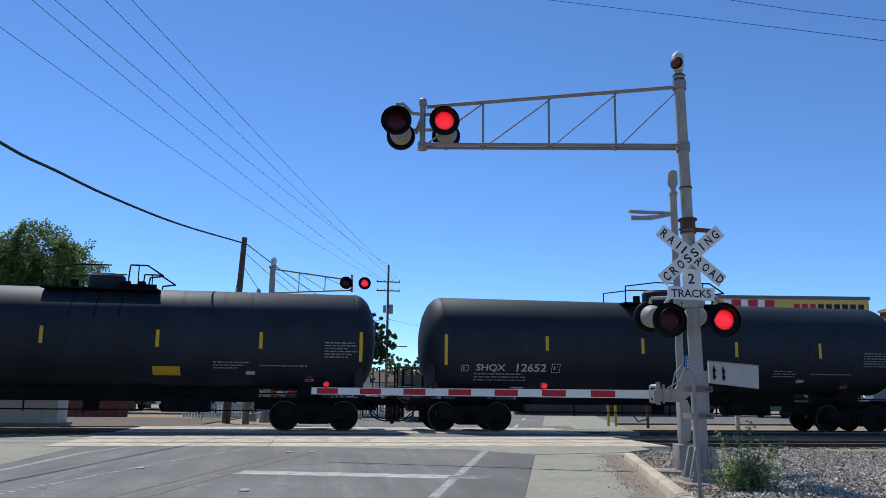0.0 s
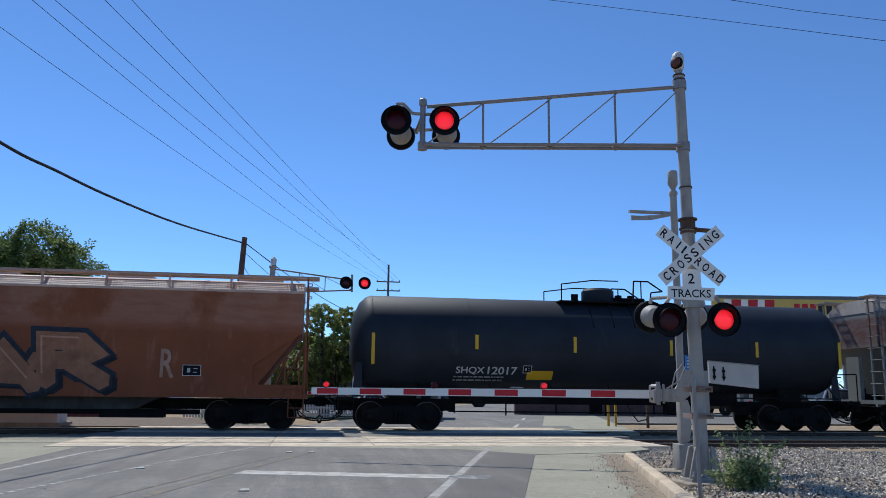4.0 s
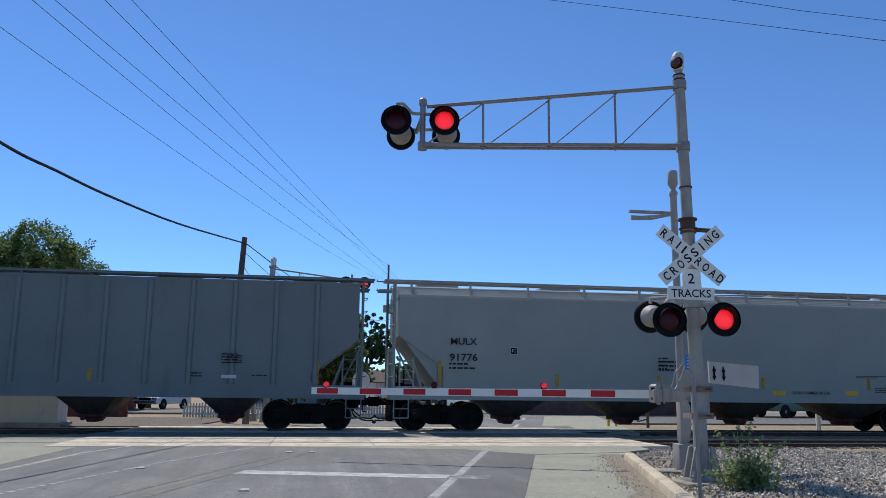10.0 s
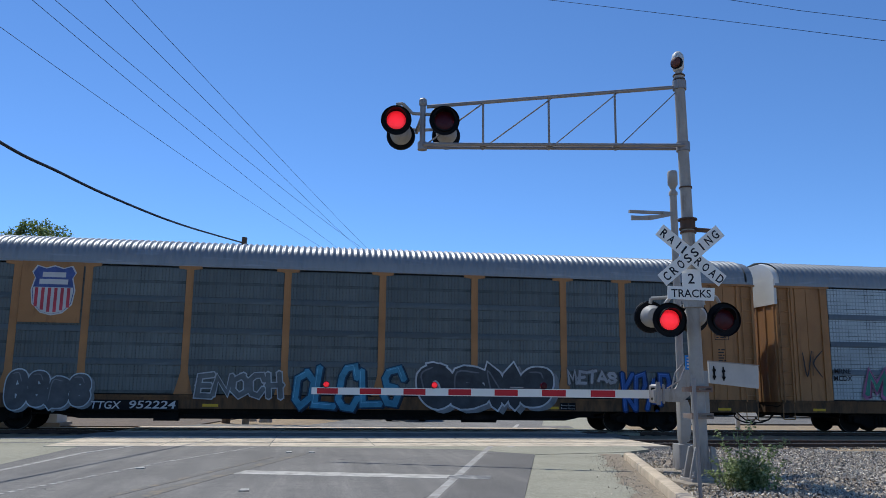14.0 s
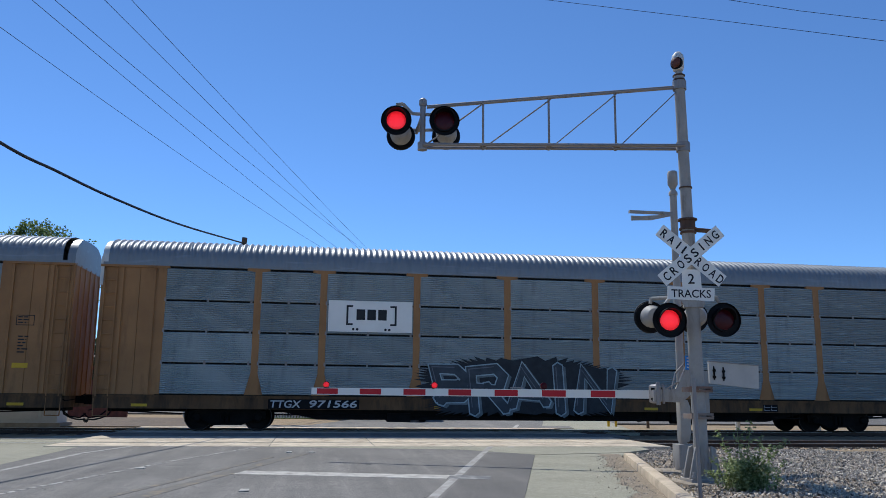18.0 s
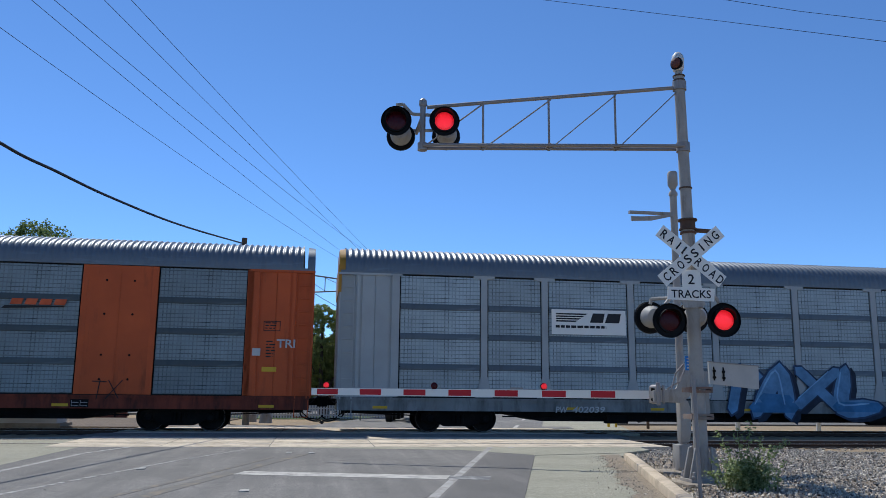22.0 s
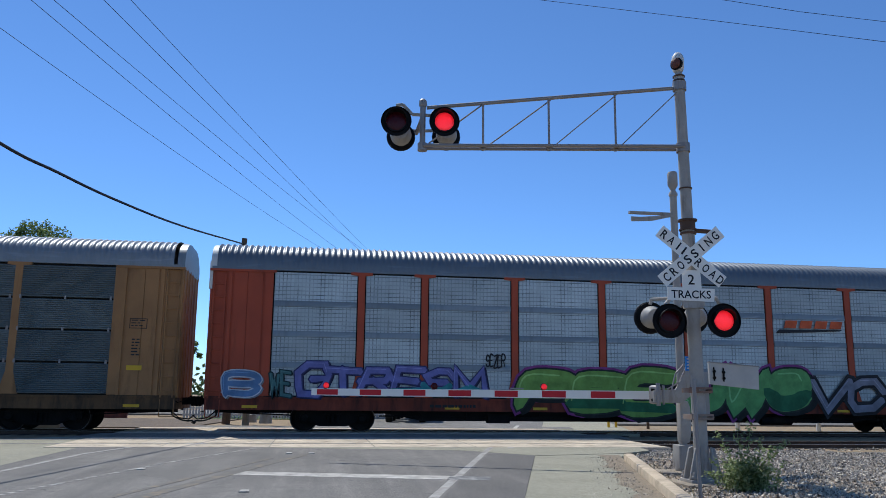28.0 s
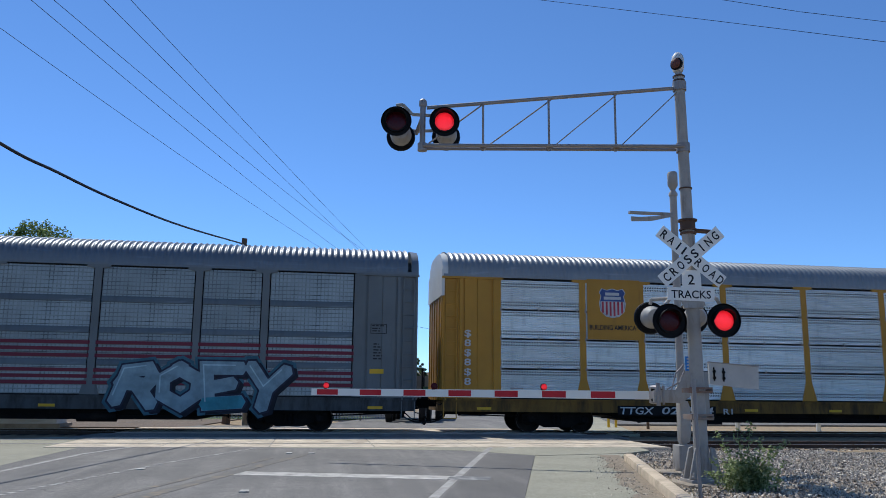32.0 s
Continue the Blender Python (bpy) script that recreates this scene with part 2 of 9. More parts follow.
M["oldpaint"] = paint("worn_out_road_paint", (0.40, 0.38, 0.34), 0.85, var=0.2, scale=3, dirt=(0.15, 0.145, 0.14), amount=0.55, spread=0.1)
M["oldyellow"] = paint("worn_out_yellow_paint", (0.33, 0.25, 0.15), 0.85, var=0.2, scale=3, dirt=(0.16, 0.147, 0.125), amount=0.62, spread=0.12)

g = B()
g.box(-1500, 1500, -800, 2600, -0.6, -0.10)
tagged(part("ground", g, M["dirt"]), "dry brown earth and sparse dead grass", "ground", kind="structure")

r = B()
slab(r, [road_at(-7.3, -45), road_at(1.05, -45), road_at(1.05, 420), road_at(-7.3, 420)], 0.0, 0.2)
tagged(part("road", r, M["asphalt"]), "grey worn asphalt road across the tracks", "road", kind="structure")
r = B()
slab(r, [road_at(1.05, -45), road_at(2.72, -45), road_at(2.72, 7.3), road_at(3.0, 8.0), road_at(2.6, 9.4), road_at(1.05, 10.2)], -0.006, 0.2)
tagged(part("pavement", r, M["shoulder"]), "pale chip-sealed road shoulder", "road shoulder", kind="structure")
r = B()
slab(r, [road_at(1.05, 18.5), road_at(4.2, 17.6), road_at(3.6, 60), road_at(3.2, 160), road_at(1.05, 160)], -0.012, 0.2)
tagged(part("pavement", r, M["shoulder"]), "pale dusty road shoulder beyond the tracks", "road shoulder", kind="structure")
r = B()
slab(r, [road_at(-13, -45), road_at(-7.3, -45), road_at(-7.3, 11.0), road_at(-10.4, 11.6), road_at(-13, 8.0)], -0.008, 0.2)
tagged(part("pavement", r, M["shoulder"]), "tan chipped apron beside the road", "pavement", kind="structure")
r = B()
slab(r, [(-4.90, 14.2), (-4.86, 19.3), (-4.14, 19.9), road_at(-7.25, 9.6), road_at(-7.25, 1.6)], -0.002, 0.1)
tagged(part("road", r, M["asphalt"]), "asphalt flare beside the crossing", "road", kind="structure")
r = B()
slab(r, [road_at(0.10, -45), road_at(1.05, -45), road_at(1.05, 7.6), road_at(0.10, 7.4)], 0.001, 0.05)
tagged(part("road", r, M["asphalt_dark"]), "darker newer asphalt strip beside the edge line", "road", kind="structure")
r = B()
slab(r, [(-1.2, 18.61), (1.17, 18.07), (3.2, 17.6), (4.41, 16.15), (6.5, 16.75), (7.4, 17.6), (7.6, 18.61)], 0.002, 0.05)
tagged(part("pavement", r, M["shoulder"]), "pale worn strip before the crossing panels", "pavement", kind="structure")
# side street beyond the tracks, nearly along them
r = B()
slab(r, [(-90, 45.0), (90, 47.5), (90, 56.5), (-90, 53.5)], -0.005, 0.2)
tagged(part("road", r, M["asphalt"]), "grey asphalt side street", "road", kind="structure")

r = B()
slab(r, [(10.2, 34.5), (75, 34.5), (75, 45.9), (14.5, 45.5)], -0.03, 0.2)
tagged(part("pavement", r, M["asphalt_dark"]), "dark asphalt lot beyond the tracks", "parking lot", kind="structure")
# leaf litter whose dark colour also holds the shade of the trees
r = B()
slab(r, [(-13.5, 30.2), (-4.4, 30.2), (-3.4, 39.9), (-13.5, 39.9)], -0.06, 0.2)
tagged(part("ground", r, earth("leaf_litter", (0.16, 0.115, 0.075), (0.11, 0.085, 0.06), (0.27, 0.19, 0.12), 1.2)), "brown leaf litter and dry earth", "soil", kind="structure")

LINES = thing("road_marking", (0, 0, 0), "worn white painted lines on asphalt", "road marking", kind="structure")


LAID = [0]


def stripe(u0, s0, u1, s1, width, material, name="line", dash=None):
    a, b = Vector(road_at(u0, s0)[:2]), Vector(road_at(u1, s1)[:2])
    d = (b - a).normalized()
    side = Vector((-d.y, d.x)) * width / 2
    m = B()
    length = (b - a).length
    step = dash or (length, length)
    LAID[0] += 1
    lift = 0.0022 + 0.0001 * LAID[0]
    x = 0.0
    while x < length - 1e-4:
        p0, p1 = a + d * x, a + d * min(x + step[0], length)
        slab(m, [p0 - side, p1 - side, p1 + side, p0 + side], lift, lift + 0.01)
        x += step[1] if dash else length
    part(name, m, material, LINES)


stripe(0, -14, 0, 2.22, 0.12, M["edgepaint"], "edge_line")
stripe(0, 2.63, 0, 10.15, 0.12, M["edgepaint"], "edge_line")
stripe(0.47, 9.2, 0.47, 10.1, 0.14, M["roadpaint"], "dash")
stripe(-3.42, 2.38, -0.11, 2.43, 0.52, M["roadpaint"], "stop_line")
stripe(-0.1, 2.43, 0.5, 2.46, 0.5, M["oldpaint"], "stop_line")
stripe(-4.72, -6, -5.06, 4.0, 0.075, M["edgepaint"], "dotted_line", (0.15, 0.21))
stripe(-5.06, 4.0, -4.93, 8.0, 0.075, M["edgepaint"], "dotted_line", (0.15, 0.21))
stripe(-5.92, -1.6, -7.44, 5.25, 0.10, M["edgepaint"], "edge_line")
stripe(-7.44, 5.25, -7.62, 9.3, 0.10, M["edgepaint"], "edge_line")
stripe(-3.10, -6, -3.36, 3.2, 0.20, M["oldyellow"], "centre_line")
stripe(-3.36, 3.2, -3.40, 6.2, 0.18, M["oldyellow"], "centre_line")
stripe(-3.46, -6, -3.72, 5.2, 0.10, M["oldyellow"], "centre_line")
stripe(0.1, 20, 0.1, 120, 0.14, M["roadpaint"], "edge_line", (3.0, 9.0))
stripe(-3.4, 24, -3.4, 140, 0.12, M["oldyellow"], "centre_line")
stripe(-3.3, 20.5, -0.2, 20.3, 0.35, M["oldpaint"], "stop_line")
for u, s in ((-3.78, 6.42), (-3.34, 6.48), (-2.33, 0.22), (-4.89, 2.6)):
    m = B()
    q = road_at(u, s)
    m.prism([(q[0] - 0.06, q[1] - 0.1), (q[0] + 0.06, q[1] - 0.1), (q[0] + 0.05, q[1] + 0.1), (q[0] - 0.05, q[1] + 0.1)], "z", 0.002, 0.014)
    part("reflector", m, M["roadpaint"], LINES, "white ceramic road marker")

M["kerb"] = paint("worn_kerb_concrete", (0.60, 0.48, 0.33), 0.9, var=0.25, scale=3, grain=35, bump=0.5, dirt=(0.26, 0.2, 0.14), amount=0.35)
# kerb along the right of the road, in worn lengths
KERB = thing("kerb", (0, 0, 0), "worn pale concrete kerb with chipped edges", "kerb", kind="structure")
for i in range(-8, 5):
    s0, s1 = -12.6 + i * 3.8, -12.6 + i * 3.8 + 3.785
    if s0 > 7.0:
        break
    s1 = min(s1, 7.45)
    m = B()
    foot = lambda v: 2.71
    cs = [road_at(foot(s0), s0), road_at(foot(s0) + 0.19, s0), road_at(foot(s1) + 0.19, s1), road_at(foot(s1), s1)]
    slab(m, cs, 0.13, 0.3)
    part("kerb_stone", m, M["kerb"], KERB, bevel=0.055)
# soil washed into the gutter along the kerb
gut = B()
near = []
rnd = random.Random(71)
for k in range(190):
    v = -9 + k * 0.088
    near.append((2.36 + 0.20 * noise.noise((v * 1.1, 2, 0)) + 0.12 * noise.noise((v * 4.0, 5, 0)) + rnd.uniform(-0.05, 0.05), v))
for (a0, v0), (a1, v1) in zip(near, near[1:]):
    p0, p1, e1, e0 = road_at(a0, v0), road_at(a1, v1), road_at(2.73, v1), road_at(2.73, v0)
    gut.add([(p0[0], p0[1], -0.003), (e0[0], e0[1], 0.012), (e1[0], e1[1], 0.012), (p1[0], p1[1], -0.003)], [(0, 1, 2, 3)])
tagged(part("ground", gut, earth("gutter_soil", (0.29, 0.225, 0.15), (0.23, 0.18, 0.12), (0.38, 0.335, 0.24), 4.0)), "brown soil washed along the kerb", "soil", kind="structure")


def rail(y, x0, x1, top, name="rail"):
    h = 0.17
    prof = [(-0.07, -h), (0.07, -h), (0.07, -h + 0.02), (0.012, -h + 0.045), (0.012, -0.045), (0.036, -0.03), (0.036, -0.006), (0.028, 0), (-0.028, 0), (-0.036, -0.006), (-0.036, -0.03), (-0.012, -0.045), (-0.012, -h + 0.045), (-0.07, -h + 0.02)]
    m = B().prism([(y + a, top + c) for a, c in prof], "x", x0, x1)
    ob = tagged(part(name, m, M["rail"]), "rusty steel rail with polished head", "rail", kind="structure")
    m = B().box(x0, x1, y - 0.026, y + 0.026, top - 0.002, top + 0.003)
    part("rail_head", m, M["tread"], ob, "polished running surface")
    return ob


for yc in (TRAIN_Y, NEAR_Y):
    for sgn in (-1, 1):
        rail(yc + sgn * GAUGE / 2, -340, 700 if yc == TRAIN_Y else 340, 0.0)

# ballast beds with ties outside the crossing
for yc in (TRAIN_Y, NEAR_Y):
    for x0, x1 in ((-340, -5.6), (8.4, 340)):
        m = B().prism([(yc - 2.5, -0.32), (yc + 2.5, -0.32), (yc + 1.75, -0.12), (yc - 1.75, -0.12)], "x", x0, x1)
        tagged(part("ballast", m, M["ballast"]), "dark crushed-stone track bed", "ballast", kind="structure")
m = B()
for yc in (TRAIN_Y, NEAR_Y):
    for i in range(150):
        for base, sg in ((8.8, 1), (-6.1, -1)):
            x = base + sg * i * 0.54
            m.box(x - 0.11, x + 0.11, yc - 1.3, yc + 1.3, -0.2, -0.085)
tagged(part("railway_ties", m, M["tie"]), "dark creosoted wooden ties under the rails", "railway tie", kind="stuff")

# concrete crossing panels between and beside the rails
panel_i = 0
for yc, deck in ((NEAR_Y, "near"), (TRAIN_Y, "far")):
    deck_ob = thing("crossing_deck", (0, 0, 0), "tan concrete crossing panels set between the rails", "crossing deck", kind="structure")
    for y0, y1 in ((yc - 2.0, yc - GAUGE / 2 - 0.085), (yc - GAUGE / 2 + 0.085, yc - 0.01), (yc + 0.01, yc + GAUGE / 2 - 0.085), (yc + GAUGE / 2 + 0.085, yc + 1.9)):
        for i in range(6):
            x0 = -5.6 + i * 2.33
            mm = B().box(x0, x0 + 2.315, y0, y1, -0.2, 0.008 if y0 > yc - 1.9 else 0.006)
            part("panel", mm, M["panel"], deck_ob, bevel=0.012)
m = B()
slab(m, [(-6.2, NEAR_Y + 1.92), (8.9, NEAR_Y + 1.92), (9.2, TRAIN_Y - 2.02), (-5.9, TRAIN_Y - 2.02)], 0.003, 0.2)
tagged(part("pavement", m, M["asphalt"]), "asphalt between the two tracks", "pavement", kind="structure")
m = B()
slab(m, [(-4.6, 28.56), (9.2, 28.56), (9.6, 30.4), (-4.0, 30.4)], 0.002, 0.2)
tagged(part("pavement", m, M["asphalt"]), "asphalt apron beyond the tracks", "pavement", kind="structure")

# gravel verge with a low bank beside the kerb
rnd = random.Random(4)


def verge_height(x, y):
    q = Vector((x, y)) - ORIGIN
    u = q.dot(ACROSS)
    rise = min(max((u - 2.88) / 1.2, 0), 1)
    h = -0.05 + 0.07 * rise + 0.05 * noise.noise((x * 0.6, y * 0.6, 0)) + 0.02 * noise.noise((x * 2.2, y * 2.2, 3))
    fall = min(max((y - 16.2) / 1.9, 0), 1)
    return h * (1 - fall) - 0.12 * fall


nx, ny = 70, 84
vs, fs = [], []
for j in range(ny + 1):
    y = 18.4 - 15.4 * ((ny - j) / 60) if ny - j <= 60 else 3.0 - (ny - j - 60) * 1.6
    s_edge = ORIGIN + ACROSS * 2.85
    x_edge = s_edge.x + ALONG.x / ALONG.y * (y - s_edge.y)
    for i in range(nx + 1):
        x = x_edge + (i / nx) ** 1.3 * 26
        vs.append((x, y, verge_height(x, y)))
for j in range(ny):
    for i in range(nx):
        a = j * (nx + 1) + i
        fs.append((a, a + 1, a + nx + 2, a + nx + 1))
tagged(part("ground", B().add(vs, fs), earth("gravelly_verge", (0.32, 0.25, 0.17), (0.22, 0.175, 0.125), (0.42, 0.33, 0.23), 1.5)), "dusty gravel verge beside the track", "verge", kind="structure")


def stones(name, count, place, smin, smax, material, label):
    rnd = random.Random(11)
    shapes = []
    for k in range(6):
        pts = [Vector((rnd.gauss(0, 1), rnd.gauss(0, 1), rnd.gauss(0, 1))).normalized() for _ in range(9)]
        bm = bmesh.new()
        for q in pts:
            bm.verts.new(q)
        bmesh.ops.convex_hull(bm, input=bm.verts)
        bm.verts.ensure_lookup_table()
        used = [v for v in bm.verts if v.link_faces]
        ids = {v: i for i, v in enumerate(used)}
        shapes.append(([v.co.copy() for v in used], [tuple(ids[v] for v in f.verts) for f in bm.faces]))
        bm.free()
    b = B()
    for _ in range(count):
        x, y, z = place(rnd)
        s = rnd.uniform(smin, smax)
        rot = Euler((rnd.uniform(0, 6), rnd.uniform(0, 6), rnd.uniform(0, 6))).to_matrix() @ Matrix.Diagonal((1.25, 0.8, 0.55))
        vs, fs = shapes[rnd.randrange(6)]
        b.add([(rot @ v * s * 0.5 + Vector((x, y, z))) for v in vs], fs)
    me = bpy.data.meshes.new(name)
    me.from_pydata(b.v, [], b.f)
    me.materials.append(material)
    return tagged(new(name, me), label, "gravel", kind="stuff")


def stone_mat():
    k = Nodes("crushed_stone")
    geo = k.n("NewGeometry")
    fac = geo.outputs["Random Per Island"]
    col = k.mix(k.ramp(fac, 0.0, 1.0), (0.06, 0.05, 0.038), (0.95, 0.80, 0.59))
    col = k.mix(k.ramp(fac, 0.8, 1.0), col, (0.50, 0.43, 0.34))
    fine = k.noise(60, 4, 0.7)
    col = k.mix(k.ramp(fine, 0.4, 0.7, 0, 0.4), col, (0.08, 0.078, 0.075))
    k.bump(fine, 0.4, 0.01)
    return k.done(col, 0.5)


M["stone"] = stone_mat()


def on_verge(rnd):
    while True:
        y = 6.5 + 11.8 * rnd.random()
        e = ORIGIN + ACROSS * 3.02
        x0 = e.x + ALONG.x / ALONG.y * (y - e.y)
        x = x0 + 10.5 * rnd.random() ** 1.1
        near = (x - x0) < 1.3 + 0.5 * noise.noise((x, y, 0))
        if near and rnd.random() < 0.6:
            continue
        return x, y, verge_height(x, y) + 0.008


stones("gravel", 48000, on_verge, 0.024, 0.066, M["stone"], "loose grey crushed stone on the verge")


def on_bed(rnd):
    left = rnd.random() < 0.3
    x = -6.0 - 9 * rnd.random() if left else 8.6 + 14 * rnd.random()
    y = NEAR_Y + rnd.choice((-1, 1)) * rnd.uniform(0.9, 2.3) if rnd.random() < 0.7 else NEAR_Y + rnd.uniform(-0.6, 0.6)
    return x, y, -0.10 - max(0, abs(y - NEAR_Y) - 1.7) * 0.25


stones("gravel", 3500, on_bed, 0.04, 0.10, M["stone"], "dark track ballast between the ties")


def in_gutter(rnd):
    v = rnd.uniform(-3.5, 7.2)
    q = road_at(2.70 - abs(rnd.gauss(0, 0.28)), v)
    return q[0], q[1], 0.004


stones("gravel", 900, in_gutter, 0.008, 0.03, M["stone"], "small loose stones in the gutter")


def on_strip(rnd):
    return rnd.uniform(5.6, 12.0), rnd.uniform(16.2, 18.5), -0.06


stones("gravel", 5200, on_strip, 0.03, 0.075, M["stone"], "grey crushed stone beside the rails")


# ---- crossing signals ----
FACE = pose(0, 0, 0, 0, 0, -12)


def flasher(parent, at, turn, size=0.252, lamp="lens"):
    """One red crossing lamp: disc, hood, housing and a lens insert that is lit on one face. Looks along -y before it is turned."""
    m = B()
    n = 28
    prof = [(0.02, 0.165), (0.02, size * 0.98), (-0.015, size), (0.0, size * 0.965), (0.035, size * 0.93), (0.035, 0.165)]
    ring = []
    for h, rr in prof:
        ring += [(rr * math.cos(2 * math.pi * i / n), h, rr * math.sin(2 * math.pi * i / n)) for i in range(n)]
    k = len(prof)
    m.add(ring, [(j * n + i, j * n + (i + 1) % n, ((j + 1) % k) * n + (i + 1) % n, ((j + 1) % k) * n + i) for j in range(k) for i in range(n)])
    disc = part("background_disc", m, M["black"], parent, at=Matrix.Translation(at) @ turn)
    m = B()
    inner, outer = 0.158, 0.172
    arc = [math.radians(a) for a in range(-25, 206, 11)]
    for q0, q1 in zip(arc, arc[1:]):
        d0, d1 = 0.03 + 0.13 * max(0, math.sin(q0)) ** 0.6, 0.03 + 0.13 * max(0, math.sin(q1)) ** 0.6
        c = lambda q, rr, d: (rr * math.cos(q), -d, rr * math.sin(q))
        m.add([c(q0, inner, -0.02), c(q1, inner, -0.02), c(q1, inner, d1), c(q0, inner, d0), c(q0, outer, -0.02), c(q1, outer, -0.02), c(q1, outer, d1), c(q0, outer, d0)],
              [(0, 1, 2, 3), (7, 6, 5, 4), (3, 2, 6, 7), (0, 4, 5, 1)])
    part("hood", m, M["black"], disc)
    m = B().lathe([(0.03, 0.165), (0.10, 0.175), (0.20, 0.16), (0.27, 0.11), (0.28, 0.05)], (0, 0, 0), (0, 1, 0), 20)
    part("housing", m, M["alu"], disc, "grey cast lamp housing")
    m = B()
    ring = []
    for h, rr in ((-0.014, 0.149), (-0.014, 0.17), (0.03, 0.17), (0.03, 0.149)):
        ring += [(rr * math.cos(2 * math.pi * i / n), h, rr * math.sin(2 * math.pi * i / n)) for i in range(n)]
    m.add(ring, [(j * n + i, j * n + (i + 1) % n, ((j + 1) % 4) * n + (i + 1) % n, ((j + 1) % 4) * n + i) for j in range(4) for i in range(n)])
    part("bezel", m, M["black"], disc)
    b = B().lathe([(-0.011, 0.01), (-0.009, 0.12), (0.0, 0.147), (0.009, 0.12), (0.011, 0.01)], (0, 0, 0), (0, 1, 0), 24)
    me = mesh_of(lamp, b, M["led"])
    me.materials.append(M["lens_dark"])
    for poly in me.polygons:
        poly.material_index = 1 if poly.center.y > 0 else 0
    ins = put(lamp, me, disc, (0, 0, 0), "round red signal lens")
    return ins


LAMPS_L, LAMPS_R = [], []
sig = thing("cantilever_signal", (5.50, 11.31, 0), "grey steel cantilever mast with red crossing lamps and crossbuck", "crossing signal")
m = B().lathe([(0.0, 0.16), (0.05, 0.16), (0.06, 0.104), (3.70, 0.096), (3.72, 0.10), (3.80, 0.10), (3.81, 0.086), (5.95, 0.080), (6.02, 0.082), (6.12, 0.082), (6.14, 0.06), (6.2, 0.055)], (0.05, 0, 0.0), (-0.017, 0, 1), 20)
part("mast", m, M["alu"], sig)
m = B()
for sx in (-1, 1):
    for sy in (-1, 1):
        m.prism([(sx * 0.08, 0.02), (sx * 0.25, 0.02), (sx * 0.235, 0.10), (sx * 0.15, 0.46), (sx * 0.09, 0.48)], "y", sy * 0.10 - 0.02, sy * 0.10 + 0.02)
        m.cyl((sx * 0.21, sy * 0.17, 0.02), (sx * 0.21, sy * 0.17, 0.13), 0.022, n=6).cyl((sx * 0.21, sy * 0.17, 0.04), (sx * 0.21, sy * 0.17, 0.08), 0.04, n=6)
m.box(-0.26, 0.26, -0.2, 0.2, -0.05, 0.03)
part("base", m, M["alu"], sig, "cast base with flared legs", at=(0.05, 0, 0), bevel=0.006)
m = B().box(-0.42, 0.46, -0.42, 0.42, -0.25, -0.012)
tagged(part("foundation", m, M["concrete"], at=(5.55, 11.31, 0.0), bevel=0.02), "square concrete foundation at the mast foot", "foundation")
rusty_steel = paint("rust_brown_steel", (0.10, 0.06, 0.04), 0.75, var=0.3, dirt=(0.20, 0.10, 0.06), amount=0.4)
for z0, z1, rr in ((3.60, 3.63, 0.122), (3.66, 3.80, 0.112), (3.80, 3.825, 0.145), (3.66, 3.68, 0.135), (4.30, 4.32, 0.1)):
    part("clamp", B().lathe([(z0, rr), (z1, rr)], (0.05 - 0.017 * z0, 0, 0), (0, 0, 1), 18), rusty_steel, sig, "rusty bolted clamp")
part("stub", B().cyl((0.05, -0.02, 3.66), (0.40, -0.06, 3.64), 0.035, n=8), rusty_steel, sig)
# dome-topped bell on the mast
m = B().lathe([(0, 0.05), (0.05, 0.05), (0.06, 0.075), (0.10, 0.09), (0.24, 0.098), (0.31, 0.085), (0.36, 0.045), (0.37, 0.01)], (-0.06, 0, 6.14), (0, 0, 1), 18)
part("bell", m, M["white"], sig, "white domed warning bell")
m = B().lathe([(-0.02, 0.095), (0.02, 0.10), (0.035, 0.085)], (-0.10, -0.045, 6.30), (-0.8, -0.6, 0), 18)
part("bell_rim", m, M["black"], sig)
m = B().lathe([(0, 0.082), (0.03, 0.075), (0.05, 0.03)], (-0.125, -0.065, 6.30), (-0.8, -0.6, 0), 16)
part("bell_gong", m, paint("rusty_gong", (0.13, 0.045, 0.03), 0.5), sig)
for z in (6.03, 6.10):
    part("neck_ring", B().lathe([(z, 0.095), (z + 0.02, 0.095)], (-0.055, 0, 0), (0, 0, 1), 14), rusty_steel, sig)
# truss arm
AX, AY = -3.94, 0.69
arm = lambda t, z, off=0.0: (-0.05 + AX * t, AY * t + off, z)
m = B()
for off in (-0.09, 0.09):
    m.cyl(arm(0, 4.955, off), arm(1.0, 4.955, off), 0.027, n=10)
part("lower_chord", m, M["galv"], sig, "paired lower tubes")
m = B().cyl(arm(0, 5.93), arm(0.985, 5.59), 0.03, n=10)
part("upper_chord", m, M["galv"], sig)
for t0 in (0.253, 0.51, 0.765):
    m = B().cyl(arm(t0, 4.955), arm(t0, 5.93 - 0.345 * t0), 0.018, n=8)
    part("upright", m, M["galv"], sig)
    m = B().lathe([(-0.05, 0.05), (0.05, 0.05)], arm(t0, 4.955), (0.1, 1, 0), 10)
    part("clamp", m, M["galv"], sig)
for t0, t1 in ((0.0, 0.235), (0.245, 0.49), (0.50, 0.745), (0.757, 0.965)):
    a, b2 = arm(t0, 5.90 - 0.345 * t0), arm(t1, 4.98)
    if t0 > 0.7:
        a, b2 = arm(0.765, 5.65), arm(0.985, 4.98)
    for off in (-0.025, 0.025):
        m = B().cyl((a[0], a[1] + off, a[2]), (b2[0], b2[1] + off, b2[2]), 0.008, n=6)
        part("brace", m, M["galv"], sig)
